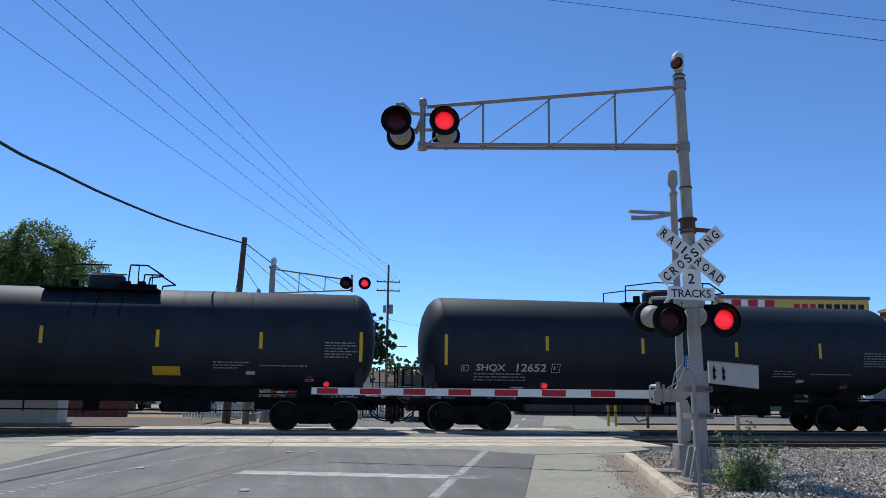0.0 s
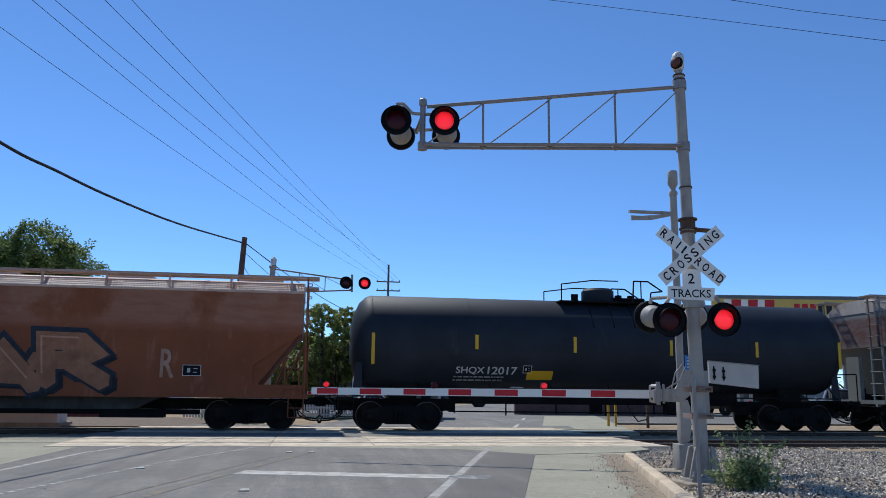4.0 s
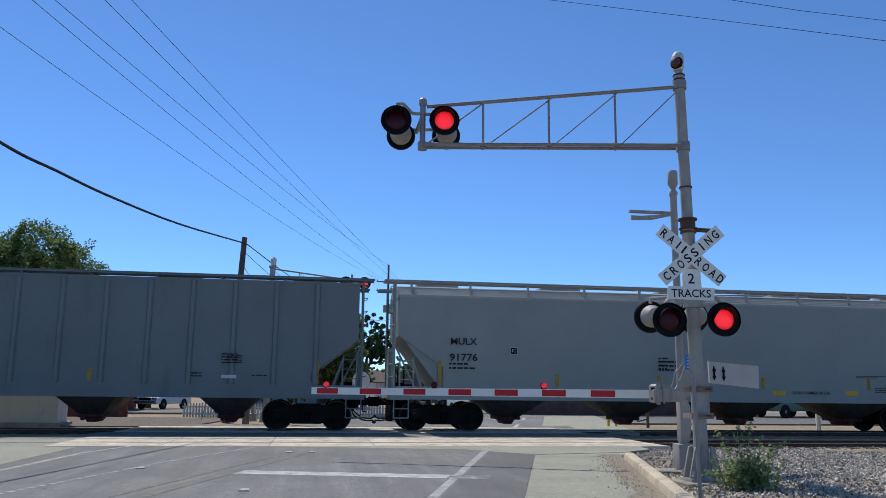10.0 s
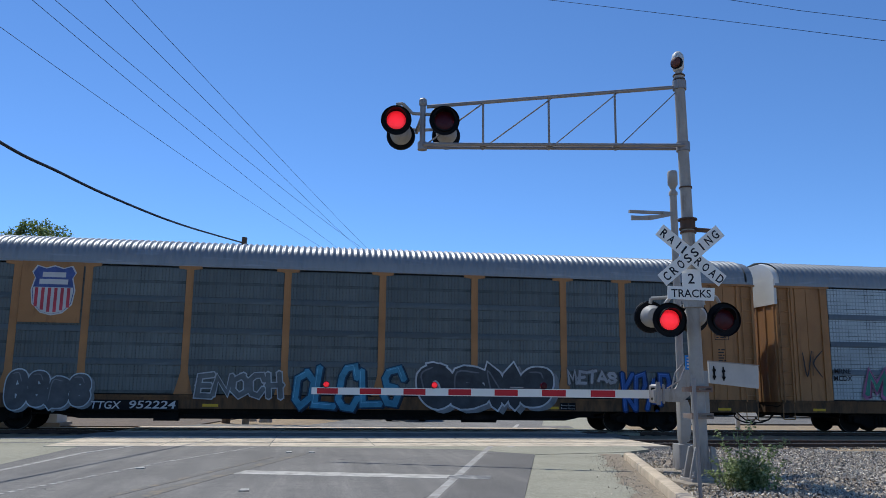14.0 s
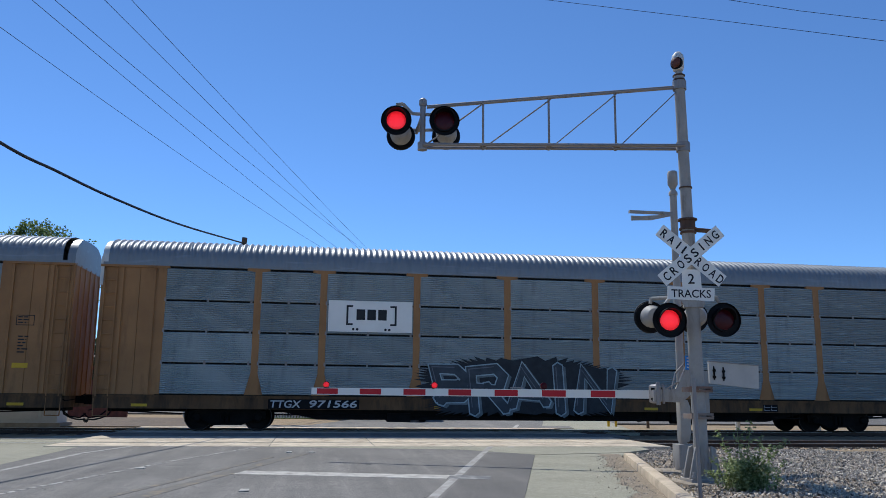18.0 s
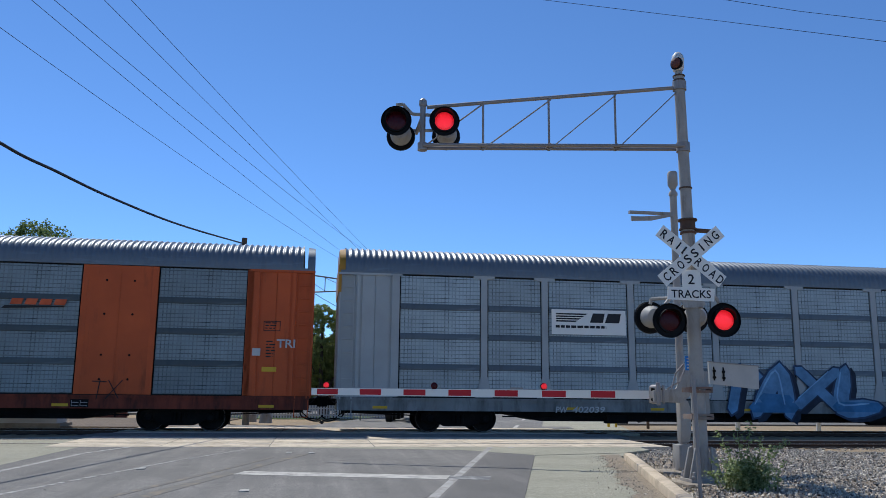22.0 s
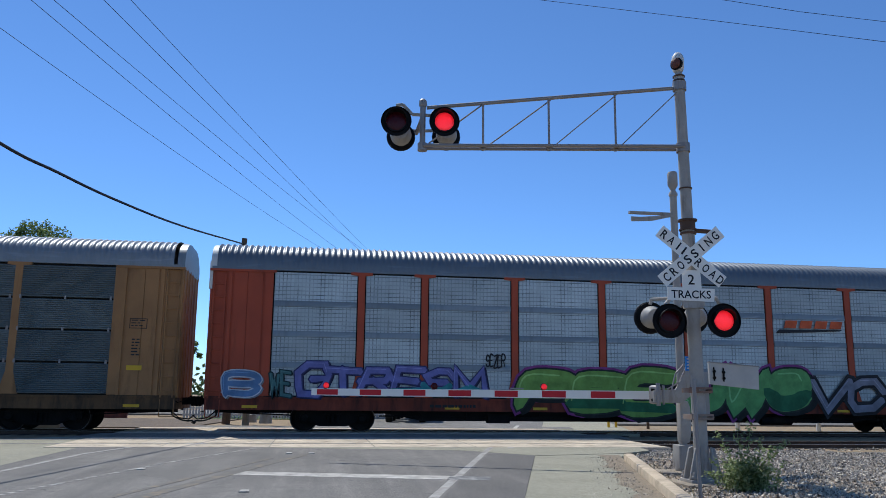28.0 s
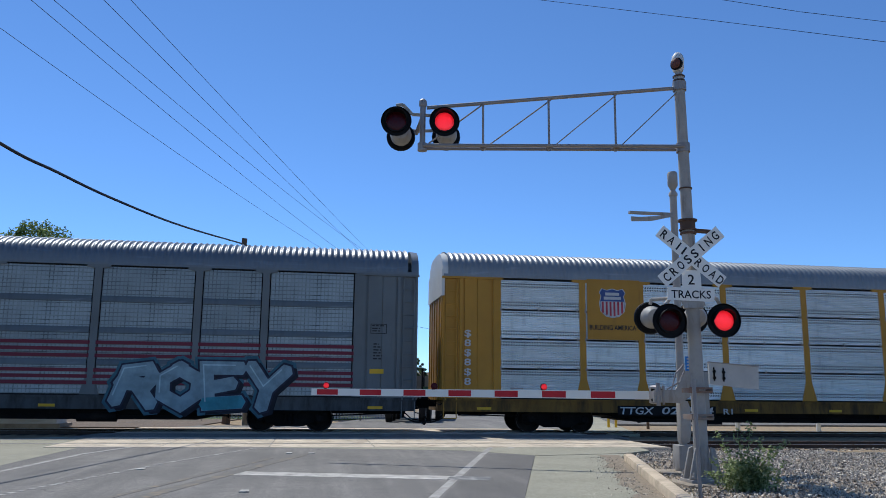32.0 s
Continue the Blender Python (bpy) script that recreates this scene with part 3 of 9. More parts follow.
for z in (4.955, 5.95):
    m = B().lathe([(-0.07, 0.105), (0.07, 0.105)], (0.05 - 0.017 * z, 0, z), (0, 0, 1), 16)
    part("collar", m, M["galv"], sig, "bolted mast collar")
m = B().cyl(arm(1.0, 4.90), arm(1.0, 5.62), 0.045, n=12)
m.lathe([(0, 0.05), (0.03, 0.065), (0.10, 0.06), (0.13, 0.03)], arm(1.0, 5.60), (0, 0, 1), 12)
m.lathe([(-0.06, 0.075), (0.06, 0.075)], arm(1.0, 4.95), (0, 0, 1), 12)
m.tube([arm(1.0, 5.44, 0.0), arm(1.0, 5.44, 0.82)], 0.035, 8)
part("tip_post", m, M["galv"], sig)
for dx in (-0.42, 0.33):
    m = B()
    m.tube([arm(1.0, 5.47), (arm(1, 0)[0] + dx * 0.4, AY, 5.47), (arm(1, 0)[0] + dx * 0.75, AY, 5.62), (arm(1, 0)[0] + dx, AY, 5.60)], 0.028, 8)
    part("lamp_bracket", m, M["alu"], sig)
    m = B().tube([arm(1.0, 5.47, 0.8), (arm(1, 0)[0] + dx, AY + 0.8, 5.5)], 0.028, 8)
    part("lamp_bracket", m, M["alu"], sig)
aim = Matrix.Rotation(radians(-6), 4, "Z")
aim_back = Matrix.Rotation(radians(174), 4, "Z")
LAMPS_L.append(flasher(sig, (1.085 - 5.5, 0.56, 5.30), aim, 0.236))
LAMPS_R.append(flasher(sig, (1.832 - 5.5, 0.56, 5.34), aim, 0.236))
LAMPS_R.append(flasher(sig, (1.245 - 5.5, 1.42, 5.33), aim_back, 0.236))
LAMPS_L.append(flasher(sig, (1.995 - 5.5, 1.42, 5.38), aim_back, 0.236))
# lamps on the mast
m = B()
m.tube([(-0.44, -0.05, 2.52), (-0.36, -0.05, 2.62), (0.36, -0.05, 2.64), (0.42, -0.05, 2.54)], 0.028, 8)
part("lamp_bracket", m, M["alu"], sig)
m = B()
m.tube([(-0.44, 0.5, 2.58), (-0.42, 0.5, 2.66), (-0.02, 0.12, 2.66), (0.42, 0.5, 2.66), (0.44, 0.5, 2.58)], 0.028, 8)
m.lathe([(-0.12, 0.15), (0.12, 0.15)], (0.02, 0, 2.6), (0, 0, 1), 14)
part("lamp_bracket", m, M["alu"], sig)
LAMPS_L.append(flasher(sig, (5.043 - 5.5, -0.21, 2.265), aim))
LAMPS_R.append(flasher(sig, (5.884 - 5.5, -0.21, 2.291), aim))
LAMPS_R.append(flasher(sig, (5.10 - 5.5, 0.62, 2.385), aim_back))
LAMPS_L.append(flasher(sig, (5.80 - 5.5, 0.62, 2.40), aim_back))
# crossbuck
XB = thing("crossbuck_sign", Matrix.Translation((5.435, 11.13, 3.235)) @ Matrix.Rotation(radians(-4), 4, "Z"), "white crossed sign boards with black capital letters", "sign")
for ang, yy, left, right in ((-39.0, 0.012, "RAIL", "ROAD"), (40.0, 0.0, "CROSSING", "")):
    rot = Matrix.Translation((0, yy, 0)) @ Matrix.Rotation(radians(-ang), 4, "Y")
    m = B().box(-0.60, 0.60, -0.003, 0.003, -0.102, 0.102)
    blade = part("blade", m, M["signwhite"], XB, at=rot)
    spread_letters = ((left, -0.55, 0.135), (right, 0.10, 0.135)) if right else ((left, -0.545, 0.142),)
    for word, x0, pitch in spread_letters:
        for k, sign in enumerate(word):
            wide = 0.024 if sign == "I" else 0.092
            lettering(blade, sign, x0 + k * pitch + (0.088 - wide) / 2, -0.066, wide, 0.132, M["ink"], -0.006, fat=0.018)
TR = thing("tracks_sign", Matrix.Translation((5.425, 11.16, 2.67)) @ Matrix.Rotation(radians(-4), 4, "Z"), "white plate reading 2 tracks in black", "sign")
m = B().prism([(-0.365, -0.085), (0.34, -0.105), (0.36, 0.085), (0.16, 0.09), (0.15, 0.36), (-0.13, 0.36), (-0.13, 0.10), (-0.355, 0.105)], "y", -0.003, 0.003)
tp = part("plate", m, M["signwhite"], TR)
lettering(tp, "TRACKS", -0.305, -0.06, 0.60, 0.12, M["ink"], -0.006, fat=0.012)
lettering(tp, "2", -0.045, 0.145, 0.10, 0.15, M["ink"], -0.006, fat=0.012)
m = B().prism([(-0.16, -0.01), (0.16, -0.01), (0.10, -0.13), (-0.10, -0.13)], "y", 0.01, 0.03)
part("shield", m, M["alu"], TR, at=(0, 0, -0.07))

# gate mechanism with its own mast
gate = thing("crossing_gate", (5.93, 12.72, 0), "lowered red-and-white striped crossing gate on grey mast", "crossing gate")
m = B().lathe([(0.0, 0.14), (0.30, 0.13), (0.32, 0.064), (4.55, 0.060), (4.56, 0.075), (4.60, 0.075), (4.66, 0.04), (4.72, 0.07), (4.74, 0.085), (4.95, 0.085), (4.98, 0.07)], (0, 0, 0), (0, 0, 1), 16)
part("mast", m, M["alu"], gate)
m = B().box(-0.13, 0.13, -0.13, 0.13, 0.05, 0.42)
part("base", m, M["alu"], gate, bevel=0.02)
m = B().box(-0.42, 0.40, -0.36, 0.36, -0.3, 0.015)
tagged(part("foundation", m, M["concrete"], at=(5.86, 12.7, 0), bevel=0.03), "chipped concrete foundation under the gate mast", "foundation")
m = B().box(-0.80, 0.02, -0.03, 0.03, 4.215, 4.26)
m.prism([(-0.78, 4.16), (-0.60, 4.16), (-0.30, 4.19), (0, 4.24), (0, 4.20), (-0.42, 4.10), (-0.78, 4.08)], "y", -0.05, -0.02)
part("sign_arm", m, M["alu"], gate, "bare bracket arm near the mast top")
m = B().prism([(-0.065, 0.45), (0.08, 0.45), (0.12, 0.62), (0.12, 1.0), (0.08, 1.12), (-0.065, 1.12)], "y", -0.08, 0.08)
part("motor_case", m, M["alu"], gate, "grey gate motor case", bevel=0.025)
m = B().box(-0.03, 0.10, -0.27, -0.25, 1.60, 1.83)
part("emergency_label", m, M["blue"], gate, "small blue notice plate")
bars(gate, -0.01, 1.80, 0.09, 4, 0.05, M["letter"], -0.275, 5)
m = B()
m.prism([(-0.58, 1.10), (-0.10, 1.08), (0.05, 1.20), (0.08, 1.62), (-0.02, 1.60), (-0.20, 1.30), (-0.58, 1.28)], "y", -0.24, -0.20)
part("gate_link", m, M["alu"], gate, bevel=0.008)
m = B()
m.tube([(-0.34, -0.22, 1.30), (-0.12, -0.22, 1.42), (0.0, -0.22, 1.66)], 0.014, 6)
m.tube([(-0.28, -0.25, 1.28), (-0.20, -0.25, 1.55), (-0.05, -0.25, 1.70)], 0.012, 6)
part("linkage", m, M["galv"], gate)
m = B().prism([(-0.53, 1.08), (-0.48, 1.06), (-0.44, 1.10), (-0.44, 1.34), (-0.48, 1.37), (-0.53, 1.34)], "y", -0.22, 0.06)
m.cyl((-0.50, -0.24, 1.04), (-0.50, -0.24, 1.40), 0.035, n=10).cyl((-0.41, -0.24, 1.06), (-0.41, -0.24, 1.36), 0.022, n=8)
part("arm_clamp", m, M["galv"], gate, "dark bolted arm clamp", bevel=0.008)
for zz in (1.13, 1.29):
    part("bolt", B().cyl((-0.58, -0.16, zz), (-0.40, -0.16, zz), 0.022, n=8), M["steel_black"], gate)
# counterweight plate
m = B().prism([(0.28, 1.74), (1.13, 1.68), (1.12, 1.31), (0.28, 1.39)], "y", -0.45, -0.40)
cw = part("counterweight", m, paint("scuffed_white_plate", (0.50, 0.48, 0.44), 0.6, var=0.12, scale=3, grain=30, dirt=(0.2, 0.18, 0.15), amount=0.3), gate, "scuffed white counterweight plate")
for xx, zz in ((0.36, 1.44), (0.52, 1.43)):
    m = B().prism([(xx - 0.010, zz), (xx + 0.014, zz), (xx + 0.018, zz + 0.11), (xx + 0.008, zz + 0.22), (xx - 0.012, zz + 0.22), (xx - 0.016, zz + 0.11)], "y", -0.456, -0.452)
    part("slot", m, M["black"], cw)
    for q in (0.05, 0.15):
        part("bolt", B().cyl((xx, -0.475, zz + q), (xx, -0.45, zz + q), 0.026, n=6), M["steel_black"], cw)
part("rim", B().prism([(0.275, 1.745), (1.135, 1.685), (1.135, 1.67), (0.275, 1.73)], "y", -0.47, -0.40), M["galv"], cw)
# conduit post in front and junction brackets
tagged(part("marker_post", B().cyl((0, 0, -0.05), (-0.01, 0.03, 1.40), 0.024, n=10), M["galv"], at=(4.57, 9.39, 0)), "thin grey steel post standing behind the kerb", "post")
brk = paint("rusty_bracket", (0.30, 0.23, 0.18), 0.7, dirt=RUST, amount=0.45)
for z0 in (1.24, 0.86):
    m = B().box(-0.15, 0.19, -0.15, -0.115, z0, z0 + 0.035).box(-0.15, 0.19, -0.15, -0.115, z0 + 0.055, z0 + 0.085)
    m.box(-0.155, -0.125, -0.16, 0.13, z0 + 0.005, z0 + 0.075)
    m.cyl((0.16, -0.19, z0 + 0.04), (0.16, 0.1, z0 + 0.04), 0.016, n=6).cyl((-0.06, -0.19, z0 + 0.04), (-0.06, -0.11, z0 + 0.04), 0.022, n=6)
    part("bracket", m, brk, sig, "rusty bolted pipe clamp")
m = B().box(0.08, 0.20, -0.02, 0.12, 0.86, 1.55)
part("junction_box", m, M["alu"], sig, bevel=0.01)
# striped arm
butt, tip = Vector((5.43 - 5.93, 13.05 - 12.72, 1.205)), Vector((-0.05 - 5.93, 15.3 - 12.72, 1.205))
along = (tip - butt)
length = along.length
along.normalize()
side = Vector((-along.y, along.x, 0))
m = B()


def arm_piece(b, a0, a1, h0, h1, thick=0.03, proud=0.0):
    c = []
    for a, h in ((a0, h0), (a1, h1)):
        q = butt + along * a
        for sg in (-1, 1):
            for zz in (-h, h):
                c.append(tuple(q + side * sg * (thick / 2 + proud) + Vector((0, 0, zz))))
    b.add(c, [(0, 1, 3, 2), (4, 6, 7, 5), (0, 4, 5, 1), (2, 3, 7, 6), (0, 2, 6, 4), (1, 5, 7, 3)])


half = lambda a: 0.070 - 0.008 * a / length
arm_piece(m, -0.15, length, half(0), half(length))
ga = part("arm", m, M["signwhite"], gate, "white gate arm")
for k in range(7):
    a0 = length - 0.11 - k * 0.823
    m = B()
    arm_piece(m, a0 - 0.405, a0, half(a0) * 0.8, half(a0) * 0.8, proud=0.003)
    part("red_band", m, M["red"], ga)
GATE_TIP, GATE_L, GATE_R = [], [], []


def arm_lamp(a, group):
    q = butt + along * a + Vector((0, 0, half(a) + 0.055))
    m = B().box(-0.045, 0.045, -0.02, 0.05, -0.06, -0.045)
    m.lathe([(0.012, 0.06), (0.05, 0.06), (0.06, 0.04)], (0, 0, 0), (0, 1, 0), 16)
    body = part("arm_lamp", m, M["lens_dark"], gate, "small red lamp on the gate arm", at=q)
    b = B().lathe([(-0.008, 0.01), (-0.006, 0.045), (0.0, 0.052), (0.006, 0.045), (0.008, 0.01)], (0, 0, 0), (0, 1, 0), 16)
    me = mesh_of("lens", b, M["led"])
    me.materials.append(M["lens_dark"])
    for poly in me.polygons:
        poly.material_index = 1 if poly.center.y > 0 else 0
    group.append(put("lens", me, body, (0, -0.01, 0), "round red lens"))


arm_lamp(length - 0.28, GATE_TIP)
arm_lamp(length - 2.32, GATE_L)
arm_lamp(length - 4.26, GATE_R)
m = B()
arm_piece(m, length - 3.9, length - 3.68, 0.012, 0.012, thick=0.06)
part("clip", m, M["galv"], ga, at=(0, 0, 0.09))

# ---- the freight train ----
# Couplings along the track at the start, metres; the train runs towards -x.
JOINTS = [-15.9, 2.46, 20.66, 38.10, 58.57, 78.61, 96.95, 117.05, 137.07, 157.15, 177.06, 198.07, 218.89, 239.85, 260.70, 289.15, 317.60, 346.08,
          374.55, 403.02, 431.51, 460.02, 488.46, 516.93, 545.39, 573.84, 602.32, 630.80, 659.27]
CARS, WHEELS = [], []
SIDE = 1.52


def perforated(name, base, hole, period=(0.115, 0.125), tone=0.2):
    """Sheet metal with a plaid of small slots, uneven from sheet to sheet; the slots are colour only, dark as the
    shaded inside.
    """
    k = Nodes(name)
    c = k.n("TexCoord")
    s = k.n("SeparateXYZ")
    k.link(c.outputs["Object"], s.inputs[0])
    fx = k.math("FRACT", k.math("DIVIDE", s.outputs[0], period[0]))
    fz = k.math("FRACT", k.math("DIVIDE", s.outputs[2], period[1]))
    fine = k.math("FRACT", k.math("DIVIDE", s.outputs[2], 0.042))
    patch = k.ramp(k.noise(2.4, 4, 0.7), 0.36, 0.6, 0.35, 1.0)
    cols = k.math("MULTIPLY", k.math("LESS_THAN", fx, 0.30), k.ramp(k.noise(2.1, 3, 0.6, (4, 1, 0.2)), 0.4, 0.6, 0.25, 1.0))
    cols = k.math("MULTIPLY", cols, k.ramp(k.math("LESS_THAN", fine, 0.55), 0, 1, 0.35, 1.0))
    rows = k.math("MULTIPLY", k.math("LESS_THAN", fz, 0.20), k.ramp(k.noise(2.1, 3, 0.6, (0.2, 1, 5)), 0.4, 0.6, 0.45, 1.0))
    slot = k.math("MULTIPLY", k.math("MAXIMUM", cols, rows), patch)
    info = k.n("ObjectInfo")
    rnd = k.ramp(info.outputs["Random"], 0, 1, 1 - tone, 1 + tone * 0.4)
    big = k.noise(0.9, 4)
    col = k.mix(k.ramp(big, 0.3, 0.7), tuple(x * 0.8 for x in base), tuple(min(1, x * 1.1) for x in base))
    m = k.n("Mix", data_type="RGBA", blend_type="MULTIPLY")
    m.inputs[0].default_value = 1.0
    k.link(col, m.inputs[6])
    comb = k.n("CombineColor")
    for i in range(3):
        k.link(rnd, comb.inputs[i])
    k.link(comb.outputs[0], m.inputs[7])
    runs = k.ramp(k.noise(5, 6, 0.7, (1, 1, 0.15)), 0.52, 0.75, 0, 0.5)
    col = k.mix(runs, m.outputs[2], tuple(x * 0.6 for x in base))
    # the hole colour carries the shade that open slots would show
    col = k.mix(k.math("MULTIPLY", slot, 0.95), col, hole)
    k.bsdf.inputs["Specular IOR Level"].default_value = 0.3
    return k.done(col, 0.5, 0.3)


def sheetmetal(name, base, rough=0.45, metal=0.45, tone=0.22, holes=False, spec=0.4):
    k = Nodes(name)
    info = k.n("ObjectInfo")
    rnd = k.ramp(info.outputs["Random"], 0, 1)
    col = k.mix(rnd, tuple(x * (1 - tone) for x in base), tuple(min(1, x * (1 + tone * 0.5)) for x in base))
    runs = k.ramp(k.noise(4, 6, 0.7, (1, 1, 0.2)), 0.5, 0.75, 0, 0.55)
    col = k.mix(runs, col, tuple(x * 0.55 for x in base))
    patch = k.ramp(k.noise(2.2, 3, 0.5, (0.35, 1, 3)), 0.6, 0.68, 0, 0.45)
    col = k.mix(patch, col, tuple(min(1, x * 1.5) for x in base))
    if holes:
        # two bands of round punched holes, near the foot and the head of each sheet, their inner dark painted on
        c = k.n("TexCoord")
        p = k.n("SeparateXYZ")
        k.link(c.outputs["Object"], p.inputs[0])
        fx = k.math("SUBTRACT", k.math("FRACT", k.math("DIVIDE", p.outputs[0], 0.085)), 0.5)
        fz = k.math("SUBTRACT", k.math("FRACT", k.math("DIVIDE", p.outputs[2], 0.085)), 0.5)
        dot = k.math("LESS_THAN", k.math("ADD", k.math("MULTIPLY", fx, fx), k.math("MULTIPLY", fz, fz)), 0.085)
        foot = k.math("LESS_THAN", k.math("ABSOLUTE", k.math("SUBTRACT", p.outputs[2], 0.17)), 0.085)
        head = k.math("LESS_THAN", k.math("ABSOLUTE", k.math("SUBTRACT", p.outputs[2], 0.765)), 0.085)
        col = k.mix(k.math("MULTIPLY", dot, k.math("MAXIMUM", foot, head)), col, (0.03, 0.034, 0.036))
    k.bump(k.noise(30, 4, 0.7), 0.12, 0.01)
    k.bsdf.inputs["Specular IOR Level"].default_value = spec
    return k.done(col, rough, metal)


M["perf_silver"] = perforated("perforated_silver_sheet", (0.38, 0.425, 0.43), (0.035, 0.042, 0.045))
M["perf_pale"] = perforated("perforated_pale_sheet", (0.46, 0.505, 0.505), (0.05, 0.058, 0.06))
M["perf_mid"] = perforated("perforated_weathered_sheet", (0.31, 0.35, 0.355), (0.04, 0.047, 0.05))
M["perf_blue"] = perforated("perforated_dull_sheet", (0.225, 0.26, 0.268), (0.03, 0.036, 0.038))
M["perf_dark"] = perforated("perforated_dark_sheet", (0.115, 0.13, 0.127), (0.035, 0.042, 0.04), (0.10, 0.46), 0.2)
M["corr_silver"] = sheetmetal("corrugated_silver_sheet", (0.325, 0.36, 0.362), 0.55, 0.2)
M["corr_grey"] = sheetmetal("corrugated_grey_sheet", (0.13, 0.152, 0.153), 0.6, 0.1)
M["corr_bright"] = sheetmetal("corrugated_bright_sheet", (0.74, 0.78, 0.78), 0.5, 0.2, holes=True)
M["corr_mid"] = sheetmetal("corrugated_light_sheet", (0.46, 0.50, 0.50), 0.5, 0.2)
M["roof_silver"] = sheetmetal("galvanised_roof", (0.19, 0.20, 0.205), 0.40, 0.0, 0.08, spec=0.9)
M["belt_dull"] = sheetmetal("dull_grey_belt", (0.125, 0.145, 0.155), 0.55, 0.2)
M["belt_dark"] = sheetmetal("dark_grey_belt", (0.09, 0.104, 0.103), 0.6, 0.1)
M["belt_pale"] = sheetmetal("pale_grey_belt", (0.24, 0.27, 0.28), 0.5, 0.2)
M["roof_blue"] = sheetmetal("dull_galvanised_roof", (0.105, 0.122, 0.14), 0.40, 0.0, 0.08, spec=0.9)
M["tan"] = paint("tan_yellow_car_paint", (0.34, 0.170, 0.060), 0.55, var=0.22, scale=0.8, dirt=(0.14, 0.08, 0.04), amount=0.35, streak=True)
M["upyellow"] = paint("deep_yellow_car_paint", (0.42, 0.215, 0.022), 0.5, var=0.15, scale=0.8, dirt=(0.20, 0.11, 0.03), amount=0.27, streak=True)
M["orange"] = paint("orange_car_paint", (0.50, 0.092, 0.02), 0.55, var=0.18, scale=0.8, dirt=(0.17, 0.055, 0.025), amount=0.33, streak=True)
M["orangered"] = paint("faded_orange_red_car_paint", (0.36, 0.065, 0.026), 0.55, var=0.18, scale=0.8, dirt=(0.14, 0.045, 0.025), amount=0.33, streak=True)
M["offwhite"] = paint("off_white_car_paint", (0.37, 0.385, 0.375), 0.5, var=0.14, scale=0.8, dirt=(0.22, 0.215, 0.20), amount=0.28, streak=True)
M["midgrey"] = paint("mid_grey_car_paint", (0.135, 0.15, 0.153), 0.5, var=0.16, scale=0.8, dirt=(0.08, 0.078, 0.075), amount=0.3, streak=True)
# sill paints with grime, darkened too for the shade low on the sides
M["tan_sill"] = paint("shaded_grimy_tan_sill", (0.15, 0.08, 0.032), 0.7, var=0.3, scale=1.5, dirt=(0.05, 0.035, 0.022), amount=0.45, streak=True)
M["red_sill"] = paint("shaded_grimy_red_sill", (0.20, 0.042, 0.02), 0.7, var=0.3, scale=1.5, dirt=(0.06, 0.025, 0.018), amount=0.45, streak=True)
M["grey_sill"] = paint("shaded_grimy_grey_sill", (0.075, 0.082, 0.085), 0.7, var=0.3, scale=1.5, dirt=(0.035, 0.034, 0.032), amount=0.45, streak=True)
M["yellow_sill"] = paint("shaded_grimy_yellow_sill", (0.20, 0.11, 0.02), 0.7, var=0.3, scale=1.5, dirt=(0.06, 0.04, 0.02), amount=0.45, streak=True)
M["white_sill"] = paint("shaded_grimy_white_sill", (0.24, 0.25, 0.24), 0.7, var=0.25, scale=1.5, dirt=(0.10, 0.098, 0.09), amount=0.42, streak=True)
# near-black colour that stands for the shade inside a closed car
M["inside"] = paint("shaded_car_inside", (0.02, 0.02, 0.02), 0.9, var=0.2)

# shared running gear
WHEEL_R = 0.457


def wheel_mesh(r):
    b = B()
    for s in (-1, 1):
        y = s * 0.75
        b.lathe([(-0.065 * s, r * 0.86), (-0.07 * s, r * 1.03), (-0.045 * s, r * 1.03), (-0.035 * s, r), (0.065 * s, r * 0.985), (0.068 * s, r * 0.87), (0.02 * s, r * 0.80), (0.0, r * 0.45), (0.05 * s, r * 0.30), (0.055 * s, r * 0.24)], (0, y, 0), (0, 1, 0), 28)
        for i in range(3):
            q = i * 2.094
            b.cyl((0.16 * math.cos(q), y + s * 0.045, 0.16 * math.sin(q)), (0.16 * math.cos(q), y + s * 0.075, 0.16 * math.sin(q)), 0.03, n=6)
    b.cyl((0, -0.98, 0), (0, 0.98, 0), 0.08, n=12)
    return mesh_of("wheelset", b, M["wheel"])


def rim_mesh(r):
    n = 32
    vs = [(rr * math.cos(2 * math.pi * i / n), -0.8195, rr * math.sin(2 * math.pi * i / n)) for rr in (r * 0.958, r * 0.978) for i in range(n)]
    return mesh_of("rim", B().add(vs, [(i, (i + 1) % n, n + (i + 1) % n, n + i) for i in range(n)]), M["worn_rim"])


